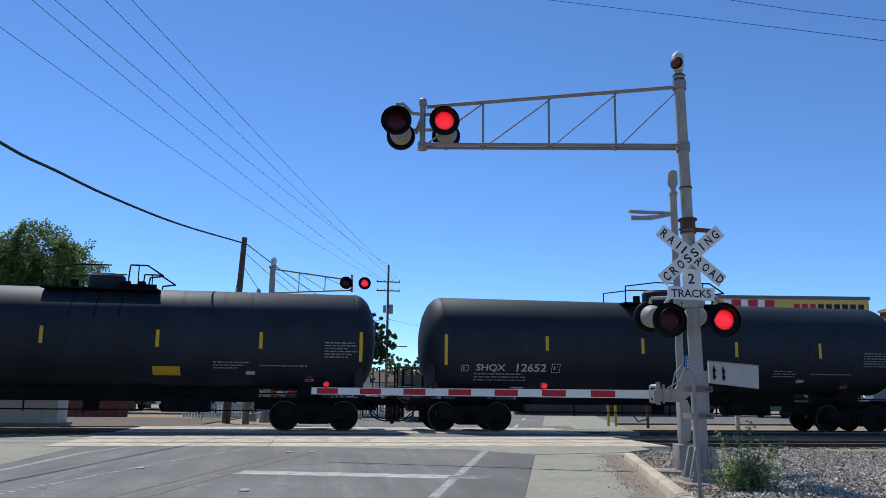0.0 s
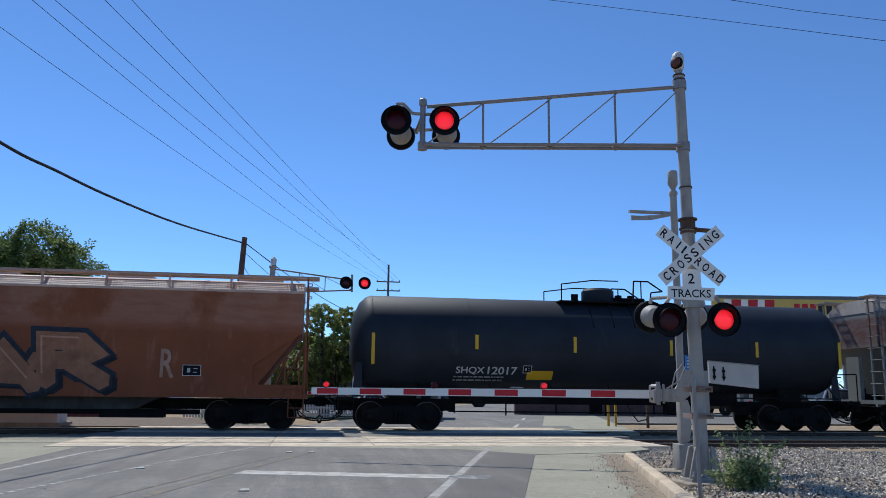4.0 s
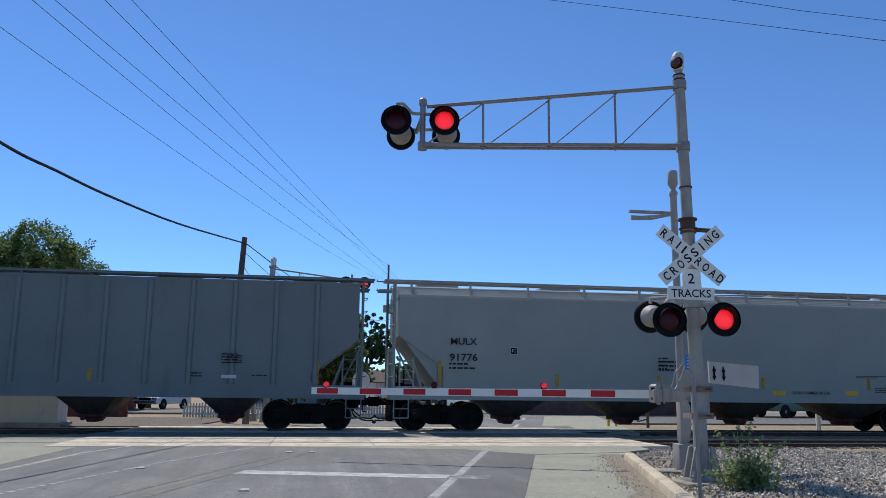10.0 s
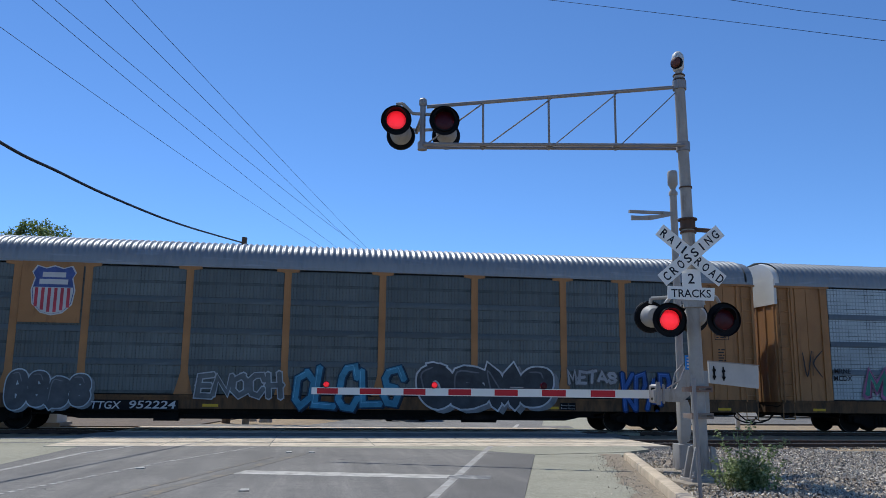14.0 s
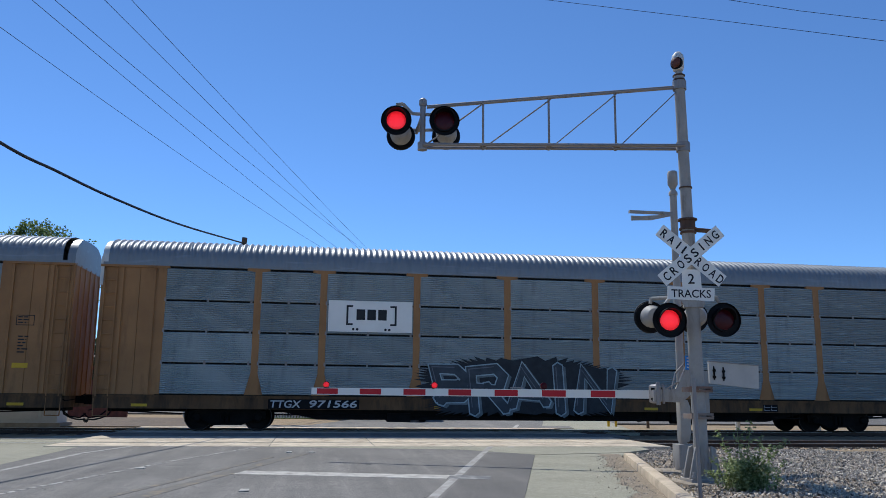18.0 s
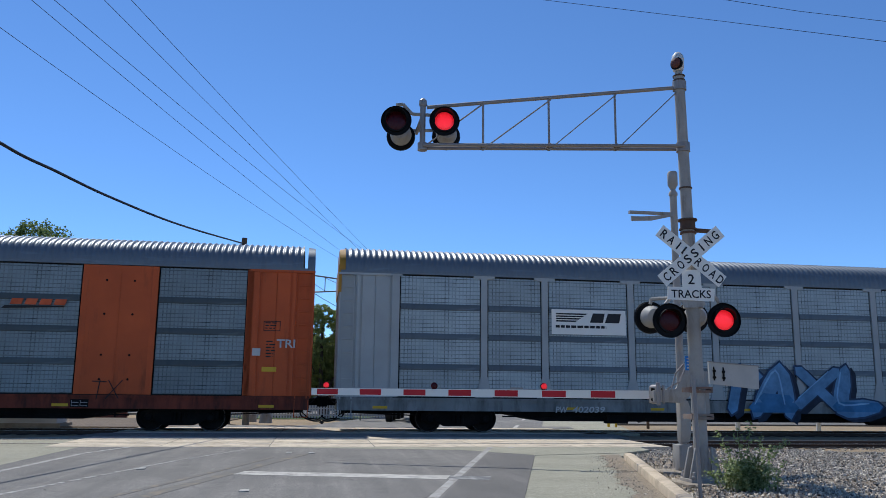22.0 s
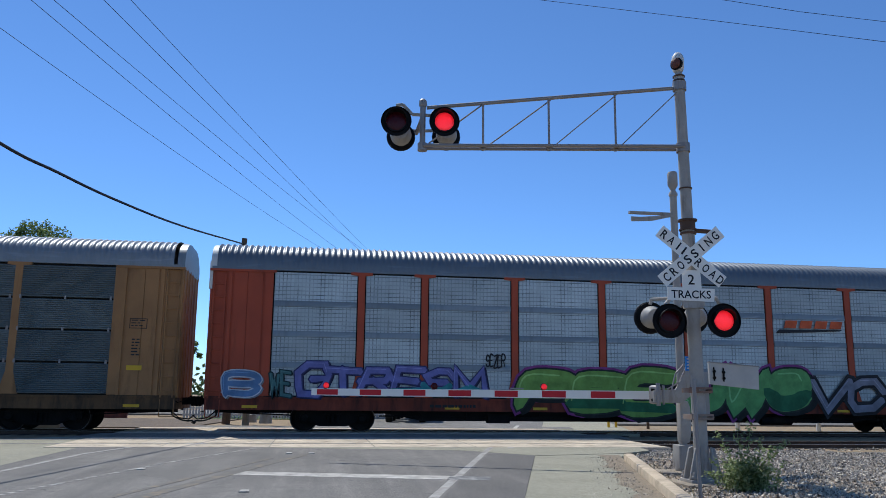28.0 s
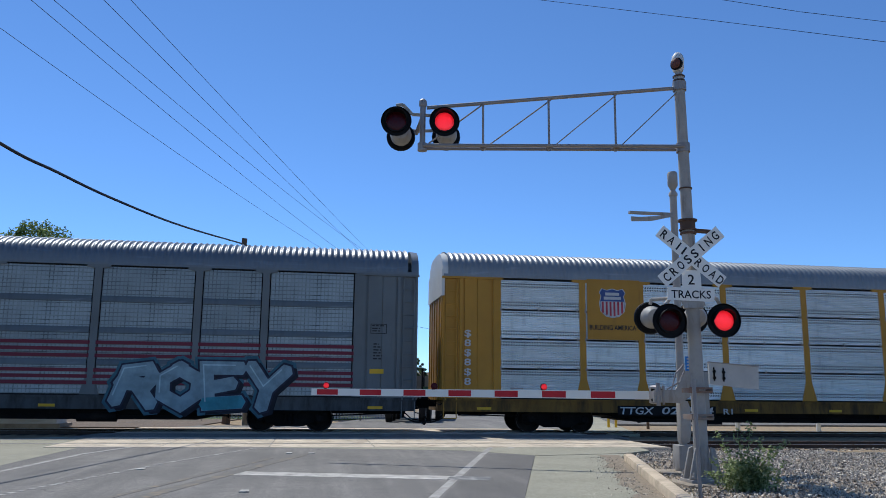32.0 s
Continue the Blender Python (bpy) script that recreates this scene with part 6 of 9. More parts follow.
BOX = {}
BOX[2] = boxcar(2, "faded orange-brown box car with black door and graffiti", "boxorange", "boxdoor", 0.67, 16.80, 7.13, 10.55, 4.55, 2.5, 0.96, (1.2,))
BOX[3] = boxcar(3, "mustard yellow box car with dark double doors", "boxyellow", "boxdoorblue", 0.77, 19.80, 7.67, 12.75, 5.12, 3.1, 0.98, (1.25, 2.75, 4.15))

# ---- lettering, marks and graffiti on the cars ----
CAR = {}
for table in (AUTO,):
    CAR.update(table)
for table in (HOP, TANK, BOX):
    CAR.update({i: c[0] for i, c in table.items()})
FLUSH = {i: -1.578 for i in AUTO}
FLUSH.update({i: -1.606 for i in HOP})
FLUSH.update({4: -1.60, 10: -1.658, 2: -1.585, 3: -1.612})
SPRAYS = {}


def spray(c):
    if c not in SPRAYS:
        SPRAYS[c] = paint("spray_paint", c, 0.6, var=0.3, scale=1.6, grain=18, bump=0.05, dirt=tuple(min(0.7, v * 1.35 + 0.02) for v in c), amount=0.4, spread=0.15)
    return SPRAYS[c]


M["spray_navy"] = spray((0.05, 0.09, 0.19))
M["spray_blue"] = spray((0.10, 0.26, 0.42))
M["navy_ink"] = spray((0.035, 0.06, 0.12))
M["redink"] = paint("red_stencil", (0.30, 0.05, 0.05), 0.55, var=0.2)
M["maroon"] = paint("maroon_sign", (0.14, 0.014, 0.032), 0.45, var=0.08)
M["ghost"] = spray((0.36, 0.22, 0.15))
TANK_R, TANK_Z = 1.53, 2.78


def on_side(ob, car, z, layer):
    """Lays a flat mark on the car's near side; on a tank it follows the round shell."""
    if car in TANK:
        me = ob.data.copy() if ob.data.users > 1 else ob.data
        ob.data = me
        for v in me.vertices:
            h = z + v.co.z - TANK_Z
            v.co.y = -math.sqrt(max(TANK_R ** 2 - h * h, 0.01)) - 0.012 - layer * 0.004
        me.update()
        ob.location.y = 0
    else:
        ob.location.y = FLUSH[car] - layer * 0.004
    return ob


def mark(car, body, x, z, w, h, material, warp=0.0, wave=1.0, shear=0.0):
    ob = lettering(CAR[car], body, x, z, w, h, M[material], 0, fat=0.016, warp=warp, wave=wave, shear=shear)
    return on_side(ob, car, z, 3)


def print_bars(car, x, z, w, rows, step, material):
    ob = bars(CAR[car], x, z, w, rows, step, M[material], 0, int(x * 10 + car), "small_print")
    return on_side(ob, car, z, 3)


def flat(car, name, poly, x, z, material, layer):
    b = B()
    if car in TANK and len(poly) == 4:
        (x0, z0), (x1, _), (_, z1) = poly[0], poly[1], poly[2]
        for k in range(6):
            a, c = z0 + (z1 - z0) * k / 6, z0 + (z1 - z0) * (k + 1) / 6
            b.sheet([(x0, 0, a), (x1, 0, a), (x1, 0, c), (x0, 0, c)])
    else:
        b.sheet([(p, 0, q) for p, q in poly])
    return on_side(part(name, b, material, CAR[car], at=(x, 0, z)), car, z, layer)


def rect(x0, z0, x1, z1):
    return [(x0, z0), (x1, z0), (x1, z1), (x0, z1)]


def plate(car, x, z, w, h, material, name):
    return flat(car, name, rect(0, 0, w, h), x, z, M[material], 1)


def open_stencil(car, x, z, w, h, material):
    """A thin square outline with a few short lines in it."""
    for q in (rect(0, 0, w, 0.018), rect(0, h - 0.018, w, h), rect(0, 0.018, 0.018, h - 0.018), rect(w - 0.018, 0.018, w, h - 0.018)):
        flat(car, "stencil", q, x, z, material, 1)
    for f in (0.3, 0.62):
        flat(car, "stencil_line", rect(w * 0.3, h * f, w * 0.7, h * f + 0.016), x, z, material, 1)


def stencil(car, x, z, w, h):
    flat(car, "stencil", rect(0, 0, w, h), x, z, M["black"], 1)
    t = 0.018
    for q in (rect(0, 0, w, t), rect(0, h - t, w, h), rect(0, t, t, h - t), rect(w - t, t, w, h - t), rect(w * 0.25, h * 0.3, w * 0.42, h * 0.7), rect(w * 0.58, h * 0.3, w * 0.8, h * 0.36), rect(w * 0.58, h * 0.64, w * 0.8, h * 0.7)):
        flat(car, "stencil_line", q, x, z, M["letter"], 2)


def ring(cx, cz, r0, r1, n=32):
    b = B()
    vs = [(cx + r * math.cos(2 * math.pi * i / n), 0, cz + r * math.sin(2 * math.pi * i / n)) for r in (r0, r1) for i in range(n)]
    return b.add(vs, [(i, (i + 1) % n, n + (i + 1) % n, n + i) for i in range(n)])


def disc(r, n=26):
    return [(r * math.cos(2 * math.pi * i / n), r * math.sin(2 * math.pi * i / n)) for i in range(n)]


def hazard(car, x, z, w, h):
    b = B().sheet([(w / 2, 0, 0), (w, 0, h / 2), (w / 2, 0, h), (0, 0, h / 2)])
    on_side(part("hazard_placard", b, spray((0.45, 0.05, 0.07)), CAR[car], at=(x, 0, z)), car, z, 1)
    flat(car, "placard_band", rect(w * 0.15, h * 0.40, w * 0.85, h * 0.60), x, z, M["letter"], 2)
    flat(car, "placard_mark", rect(w * 0.25, h * 0.45, w * 0.75, h * 0.55), x, z, M["ink"], 3)


def cross(car, x, z, w, h, c1, c2):
    """Two crossed bent bands."""
    t = w * 0.13
    for k, (c, sg) in enumerate(((c1, 1), (c2, -1))):
        up = [(0, h), (t * 1.5, h), (w * 0.5 + t * 0.3, h * 0.56), (w - t * 1.5, h), (w, h), (w * 0.5 + t * 0.5, h * 0.42), (w * 0.5 - t * 0.5, h * 0.42)]
        poly = up if sg > 0 else [(p, h - q) for p, q in up]
        flat(car, "band", poly, x, z, spray(c), 1 + k)


def blocks(car, x, z, w, h, n, c):
    for k in range(n):
        a = w * k / n
        b_ = w / n * 0.86
        shear = h * 0.25
        flat(car, "logo_block", [(a, 0), (a + b_, 0), (a + b_ + shear * 0.3, h), (a + shear * 0.3, h)], x, z, spray(c), 2)


def shield(car, x, z, w, h):
    out = [(0.5, 0.0), (0.75, 0.05), (0.95, 0.22), (1.0, 0.5), (0.93, 0.75), (1.0, 0.86), (0.9, 1.0), (0.7, 0.95), (0.5, 1.0), (0.3, 0.95), (0.1, 1.0), (0.0, 0.86), (0.07, 0.75), (0.0, 0.5), (0.05, 0.22), (0.25, 0.05)]
    flat(car, "shield_edge", [(p * w, q * h) for p, q in out], x, z, M["letter"], 2)
    flat(car, "shield_field", [((p - 0.5) * 0.94 * w + w / 2, (q - 0.5) * 0.95 * h + h / 2) for p, q in out], x, z, spray((0.06, 0.09, 0.24)), 3)
    low = [(0.06, 0.56), (0.045, 0.5), (0.09, 0.24), (0.27, 0.075), (0.5, 0.03), (0.73, 0.075), (0.91, 0.24), (0.955, 0.5), (0.94, 0.56)]
    flat(car, "shield_lower", [(p * w, q * h) for p, q in low], x, z, M["letter"], 4)
    for k in range(6):
        a = 0.10 + k * 0.143
        bot = 0.06 + 0.55 * abs(a + 0.035 - 0.5) ** 1.6
        flat(car, "shield_stripe", rect(a * w, bot * h, (a + 0.072) * w, 0.55 * h), x, z, spray((0.40, 0.05, 0.07)), 5)
    for q0, q1, a0, a1 in ((0.76, 0.86, 0.24, 0.76), (0.62, 0.72, 0.18, 0.82)):
        flat(car, "shield_bar", rect(a0 * w, q0 * h, a1 * w, q1 * h), x, z, M["letter"], 4)


def railmark(car, x, z, w, h, bare=0):
    if not bare:
        flat(car, "logo_plate", rect(-0.04, -0.04, w + 0.04, h + 0.04), x, z, M["corr_mid"], 1)
    for k in range(4):
        q = h * (0.52 + 0.12 * k)
        flat(car, "logo_stripe", [(0.0, q), (w * (0.30 + 0.05 * k), q), (w * (0.34 + 0.05 * k), q + h * 0.07), (0.03, q + h * 0.07)], x, z, M["ink"], 3)
    for a0, a1 in ((0.52, 0.72), (0.75, 0.97)):
        flat(car, "logo_block", [(w * a0, h * 0.5), (w * a1, h * 0.5), (w * (a1 + 0.03), h * 0.97), (w * (a0 + 0.05), h * 0.97)], x, z, M["ink"], 3)
    print_bars(car, x, round(z + h * 0.34, 2), w, 1, h * 0.3, "ink")


def bracketmark(car, x, z, w, h):
    for sg, e in ((1, 0.0), (-1, w)):
        X = lambda v: e + sg * v
        for q in (rect(min(X(0), X(0.06)), h * 0.25, max(X(0), X(0.06)), h), rect(min(X(0.06), X(0.2)), h * 0.93, max(X(0.06), X(0.2)), h), rect(min(X(0.06), X(0.2)), h * 0.25, max(X(0.06), X(0.2)), h * 0.32)):
            flat(car, "logo_bracket", q, x, z, M["ink"], 3)
        for d in (0.22, 0.34):
            flat(car, "logo_dot", [(X(d) + p, h * 0.1 + q) for p, q in disc(0.04, 12)], x, z, M["ink"], 3)
    for k in range(3):
        a = w * (0.2 + 0.215 * k)
        flat(car, "logo_block", rect(a, h * 0.45, a + w * 0.17, h * 0.85), x, z, M["ink"], 3)


def slashmark(car, x, z, w, h):
    for k in range(4):
        a = w * (0.12 + 0.215 * k)
        flat(car, "logo_block", [(a, h * 0.42), (a + w * 0.17, h * 0.42), (a + w * 0.20, h), (a + w * 0.03, h)], x, z, spray((0.55, 0.10, 0.03)), 3)
    flat(car, "logo_swoosh", [(0, 0), (w * 0.92, h * 0.25), (w * 0.95, h * 0.36), (w * 0.05, h * 0.30)], x, z, M["ink"], 3)


def roundel(car, x, z, w, h):
    on_side(part("roundel", ring(w / 2, h / 2 + 0.1, w * 0.38, w * 0.5), M["ink"], CAR[car], at=(x, 0, z)), car, z, 3)
    flat(car, "roundel_shield", [(w * 0.3, h * 0.62), (w * 0.36, h * 0.42), (w * 0.5, h * 0.34), (w * 0.64, h * 0.42), (w * 0.7, h * 0.62)], x, z, M["letter"], 3)
    flat(car, "roundel_crest", [(w * 0.26, h * 0.66), (w * 0.74, h * 0.66), (w * 0.70, h * 0.84), (w * 0.5, h * 0.92), (w * 0.34, h * 0.86)], x, z, M["ink"], 3)
    flat(car, "roundel_leaf", [(w * 0.5, h * 0.40), (w * 0.58, h * 0.5), (w * 0.5, h * 0.6), (w * 0.42, h * 0.5)], x, z, M["ink"], 4)
    flat(car, "roundel_scroll", rect(w * 0.15, h * 0.06, w * 0.85, h * 0.14), x, z, M["ink"], 3)
    flat(car, "logo_block", rect(w * 0.32, -h * 0.16, w * 0.68, -h * 0.02), x, z, M["ink"], 3)


def xmark(car, x, z, w, h):
    flat(car, "logo_stroke", [(0, h), (w * 0.35, h * 0.55), (w, 0), (w * 0.62, 0), (w * 0.3, h * 0.4), (0, h * 0.8)], x, z, spray((0.22, 0.03, 0.08)), 3)
    flat(car, "logo_stroke", [(0, 0), (w * 0.3, 0.05), (w, h), (w * 0.7, h), (0.0, h * 0.15)], x, z, spray((0.10, 0.03, 0.10)), 4)


def bannermark(car, x, z, w, h):
    for k in range(4):
        q = h * (0.25 + 0.17 * k)
        flat(car, "logo_stripe", [(0.02 + 0.04 * k, q), (w * 0.22, q), (w * 0.24, q + h * 0.1), (0.08, q + h * 0.1)], x, z, M["letter"], 3)
    for k in range(8):
        a = w * (0.30 + 0.085 * k)
        flat(car, "logo_block", rect(a, h * 0.42, a + w * 0.062, h * (0.86 if k == 0 else 0.72)), x, z, M["letter"], 3)
    print_bars(car, x + w * 0.42, round(z + h * 0.25, 2), w * 0.4, 1, h * 0.2, "letter")


# Stroke skeletons of spray-painted letters on a grid: columns a to e, rows 1 to 5, one word a stroke.
STROKES = {"A": "a1c5e1 b2d2", "B": "a1a5d5e4d3a3 d3e2d1a1", "C": "e4d5b5a4a2b1d1e2", "D": "a1a5c5e4e2c1a1", "E": "e5a5a1e1 a3d3", "F": "e5a5a1 a3d3",
           "G": "e4d5b5a4a2b1d1e2e3c3", "H": "a1a5 e1e5 a3e3", "I": "c1c5", "J": "b5e5 d5d2c1b1a2", "K": "a1a5 e5a3e1", "L": "a5a1e1", "M": "a1a5c2e5e1",
           "N": "a1a5e1e5", "O": "c5a4a2c1e2e4c5", "P": "a1a5d5e4d3a3", "R": "a1a5d5e4d3a3 c3e1", "S": "e4d5b5a4b3d3e2d1b1a2", "T": "a5e5 c5c1",
           "U": "a5a2b1d1e2e5", "V": "a5c1e5", "W": "a5b1c4d1e5", "X": "a1e5 a5e1", "Y": "a5c3e5 c3c1", "Z": "a5e5a1e1", "0": "c5a4a2c1e2e4c5",
           "1": "b4c5c1", "2": "a4b5d5e4a1e1", "4": "d1d5a2e2", "9": "e3b3a4b5d5e4e2c1", "!": "c5c2", "-": "a3e3", ".": "c1d1",
           "n": "a1a3b4d4e3e1", "i": "c1c4", "k": "a1a5 d4a2e1", "e": "a2e2e3c4a3a1c1e1", "h": "a1a5 a3c4e3e1", "a": "e4b4a3a2b1e2 e4e1", "o": "c4a3a2c1e2e3c4"}


def strokes_of(sign):
    return [[("abcde".index(w[k]) / 4, (int(w[k + 1]) - 1) / 4) for k in range(0, len(w), 2)] for w in STROKES[sign].split()]


def bowed(pts, soft):
    """The bent line itself, or a smooth curve through its points."""
    if not soft or len(pts) < 3:
        return [Vector(p) for p in pts]
    v = [Vector(p) for p in pts]
    v = [v[0] * 2 - v[1]] + v + [v[-1] * 2 - v[-2]]
    out = []
    for k in range(1, len(v) - 2):
        for j in range(4):
            f = j / 4
            a, b, c, d = v[k - 1], v[k], v[k + 1], v[k + 2]
            out.append(0.5 * (2 * b + (c - a) * f + (2 * a - 5 * b + 4 * c - d) * f * f + (3 * b - a - 3 * c + d) * f ** 3))
    return out + [v[-2]]


def ribbon(b, pts, t, y, soft):
    """One flat band of width t along a bent line, with pointed or rounded ends."""
    v = bowed(pts, soft)
    ways = [(q - p).normalized() for p, q in zip(v, v[1:])]
    v[0] = v[0] - ways[0] * t * 0.4
    v[-1] = v[-1] + ways[-1] * t * 0.4
    left, right = [], []
    for k, p in enumerate(v):
        d0, d1 = ways[max(0, k - 1)], ways[min(len(ways) - 1, k)]
        m = d0 + d1
        if m.length < 0.35:
            m = Vector((-d0.y, d0.x)) * 0.35 + d0 * 0.2
        m.normalize()
        reach = min(1.5, 1 / max(0.5, m.dot(d0)))
        n = Vector((-m.y, m.x)) * t / 2 * reach
        if soft and k in (0, len(v) - 1):
            n *= 0.6
        left.append(p + n)
        right.append(p - n)
    m = len(v)
    vs = [(q.x, y - 0.0001 * k, q.y) for k, q in enumerate(left)] + [(q.x, y - 0.0001 * k, q.y) for k, q in enumerate(right)]
    fs = [(k, k + 1, m + k + 1, m + k) for k in range(m - 1)]
    tip0, tip1 = v[0] - ways[0] * t * 0.3, v[-1] + ways[-1] * t * 0.3
    vs += [(tip0.x, y, tip0.y), (tip1.x, y - 0.0001 * m, tip1.y)]
    b.add(vs, fs + [(0, m, 2 * m), (m - 1, 2 * m + 1, 2 * m - 1)])


def graffiti(car, word, x, z, w, h, fill, line, halo, style="block", under=None):
    """Spray-painted letters: a cloud, an outline, a fill, a darker lower half and highlights, each a thin skin on the side."""
    rnd = random.Random(int(x * 100) + car * 7 + len(word))
    count = len(word)
    soft = style in ("bubble", "fat")
    pitch = w / count
    loose = 0.4 if soft else 1.0
    share, rise = {"bubble": (0.30, 0.20), "fat": (0.50, 0.34), "slab": (0.40, 0.27)}.get(style, (0.28, 0.19))
    t = min(share * pitch, rise * h)
    edge = max(0.035, t * {"outline": 0.2, "fat": 0.11}.get(style, 0.13))
    root = CAR[car]
    shine = spray(tuple(round(min(0.7, c * 1.5 + 0.06), 3) for c in fill))
    lower = spray(under) if under else None
    if halo and style == "burst":
        # a spiky sprayed cloud behind the letters
        n = 150
        pts = []
        for i in range(n):
            a = 2 * math.pi * i / n
            rr = 1 + (0.10 if i % 2 else -0.04) * rnd.uniform(0.4, 1.4) + 0.05 * math.sin(5 * a)
            c, d = math.cos(a), math.sin(a)
            pts.append((w / 2 + math.copysign(abs(c) ** 0.55, c) * w * 0.54 * rr, h * 0.52 + math.copysign(abs(d) ** 0.6, d) * h * 0.56 * rr))
        flat(car, "graffiti_cloud", pts, x, z, spray(halo), 0)
    for g_, sign in enumerate(word):
        hh = h * rnd.uniform(0.80, 1.04)
        oz = (h - hh) * rnd.random()
        lean = rnd.uniform(-0.22, 0.30)
        reach = pitch * (1.14 if soft else 1.10) - t - edge
        y = -0.0006 * (g_ % 2)
        for j, st in enumerate(strokes_of(sign)):
            pts = []
            for u, v in st:
                u, v = u + rnd.uniform(-0.09, 0.09) * loose, min(1.06, max(-0.06, v + rnd.uniform(-0.07, 0.07) * loose))
                pts.append((g_ * pitch + (t + edge) * 0.5 + (u + lean * (v - 0.5)) * reach, oz + (t + edge) * 0.5 + v * (hh - t - edge)))
            base, top = B(), B()
            ribbon(base, pts, t + 2 * edge, y - 0.0002 * j, soft)
            ribbon(top, pts, t, y - 0.006 - 0.0002 * j, soft)
            if halo and style != "burst":
                wide = B()
                ribbon(wide, pts, t + 2 * edge + min(0.15, 0.11 * h), 0.0002 * j + 0.0006 * (g_ % 2), soft)
                on_side(part("graffiti_cloud", wide, spray(halo), root, at=(x, 0, z)), car, z, 0)
            o = on_side(part("graffiti", base, spray(line), root, "spray-painted graffiti stroke", at=(x, 0, z)), car, z, 1.5)
            part("graffiti_fill", top, spray(fill), o)
            if style != "outline":
                low = B()
                ribbon(low, [(p + t * 0.35, q - t * 0.22) for p, q in pts], t + edge, y + 0.004, soft)
                part("graffiti_shadow", low, spray(tuple(round(c * 0.4, 3) for c in line)), o)
            if lower and st[0][1] < 0.3 or lower and st[-1][1] < 0.3:
                tail = [p for p in pts if p[1] < oz + hh * 0.45] or pts[-1:]
                if len(tail) > 1:
                    tint = B()
                    ribbon(tint, tail, t * 0.96, y - 0.0085 - 0.0002 * j, soft)
                    part("graffiti_tint", tint, lower, o)
            if j == 0 and style != "outline":
                lit = B()
                ribbon(lit, [(p - t * 0.24, q + t * 0.22) for p, q in pts[:3]], t * 0.10, y - 0.011, soft)
                part("graffiti_shine", lit, shine, o)


def scrawl(car, word, x, z, w, h, material, t=0.045):
    """Thin hand-sprayed letters."""
    rnd = random.Random(int(x * 90) + car)
    cell = w / len(word)
    t = min(t, 0.16 * h)
    for g_, sign in enumerate(word):
        if sign == " ":
            continue
        for st in strokes_of(sign):
            b = B()
            ribbon(b, [(g_ * cell + cell * 0.82 * (u + 0.15 * v + rnd.uniform(-0.05, 0.05)), h * 0.94 * (v + rnd.uniform(-0.05, 0.05)) + h * 0.05 * math.sin(g_ * 2.1)) for u, v in st], t, -0.0006 * (g_ % 3), True)
            on_side(part("graffiti", b, M[material], CAR[car], "thin spray-painted scrawl", at=(x, 0, z)), car, z, 3)


# maroon bands on the grey autorack
for zz in (2.14, 2.33, 2.52, 1.36, 1.54, 1.72):
    for a, c in zip(POSTS, POSTS[1:]):
        flat(26, "stripe", rect(0.08, 0, c - a - 0.08, 0.105), a, zz, M["maroon"], -4)
plate(0, 11.1, 1.63, 0.8, 0.26, "yellow", "plate")
print_bars(0, 12.87, 2.05, 1.1, 3, 0.083, "letter")
print_bars(0, 14.23, 1.97, 1.7, 1, 0.08, "letter")
print_bars(0, 16.16, 2.68, 1.11, 6, 0.085, "letter")
plate(0, 13.82, 1.68, 0.27, 0.1, "letter", "plate")
hazard(0, 15.57, 1.36, 0.32, 0.34)
plate(1, 10.71, 1.6, 0.76, 0.26, "yellow", "plate")
print_bars(1, 12.64, 2.03, 1.08, 3, 0.083, "letter")
print_bars(1, 13.97, 1.95, 1.67, 1, 0.08, "letter")
print_bars(1, 15.86, 2.66, 1.09, 6, 0.085, "letter")
plate(1, 13.57, 1.65, 0.27, 0.1, "letter", "plate")
hazard(1, 15.29, 1.35, 0.31, 0.33)
mark(1, 'SHQX', 2.54, 1.86, 0.94, 0.24, "letter")
mark(1, '12652', 3.85, 1.88, 0.97, 0.25, "letter")
print_bars(1, 2.5, 1.82, 1.72, 3, 0.093, "letter")
stencil(1, 4.99, 1.86, 0.28, 0.28)
stencil(1, 2.07, 1.87, 0.23, 0.19)
mark(5, 'SHQX', 4.18, 1.77, 0.92, 0.24, "letter")
mark(5, '12017', 5.2, 1.78, 0.95, 0.24, "letter")
print_bars(5, 4.12, 1.72, 1.7, 2, 0.1, "letter")
stencil(5, 6.34, 1.83, 0.28, 0.24)
plate(5, 6.49, 1.63, 0.85, 0.28, "yellow", "plate")
mark(2, 'RB', 2.11, 1.9, 0.31, 0.22, "ink")
mark(2, 'OX', 2.68, 1.91, 0.32, 0.23, "ink")
mark(2, '34', 2.14, 1.49, 0.28, 0.22, "ink")
mark(2, '725', 2.68, 1.5, 0.37, 0.22, "ink")
plate(2, 6.41, 2.87, 0.32, 0.23, "letter", "plate")
plate(2, 6.3, 2.78, 0.3, 0.09, "letter", "plate")
plate(2, 7.95, 2.78, 0.29, 0.11, "letter", "plate")
graffiti(2, "MO", 3.25, 0.76, 3.72, 2.1, (0.11, 0.055, 0.03), (0.55, 0.6, 0.57), None, "outline")
graffiti(2, "A", 7.64, 0.96, 1.72, 1.79, (0.02, 0.025, 0.025), (0.42, 0.55, 0.48), None, "outline")
graffiti(2, "D", 13.15, 0.82, 1.39, 1.23, (0.014, 0.02, 0.055), (0.6, 0.6, 0.62), None, "bubble")
cross(2, 13.34, 2.26, 1.5, 1.24, (0.25, 0.088, 0.036), (0.25, 0.088, 0.036))
stencil(2, 15.13, 1.33, 0.39, 0.33)
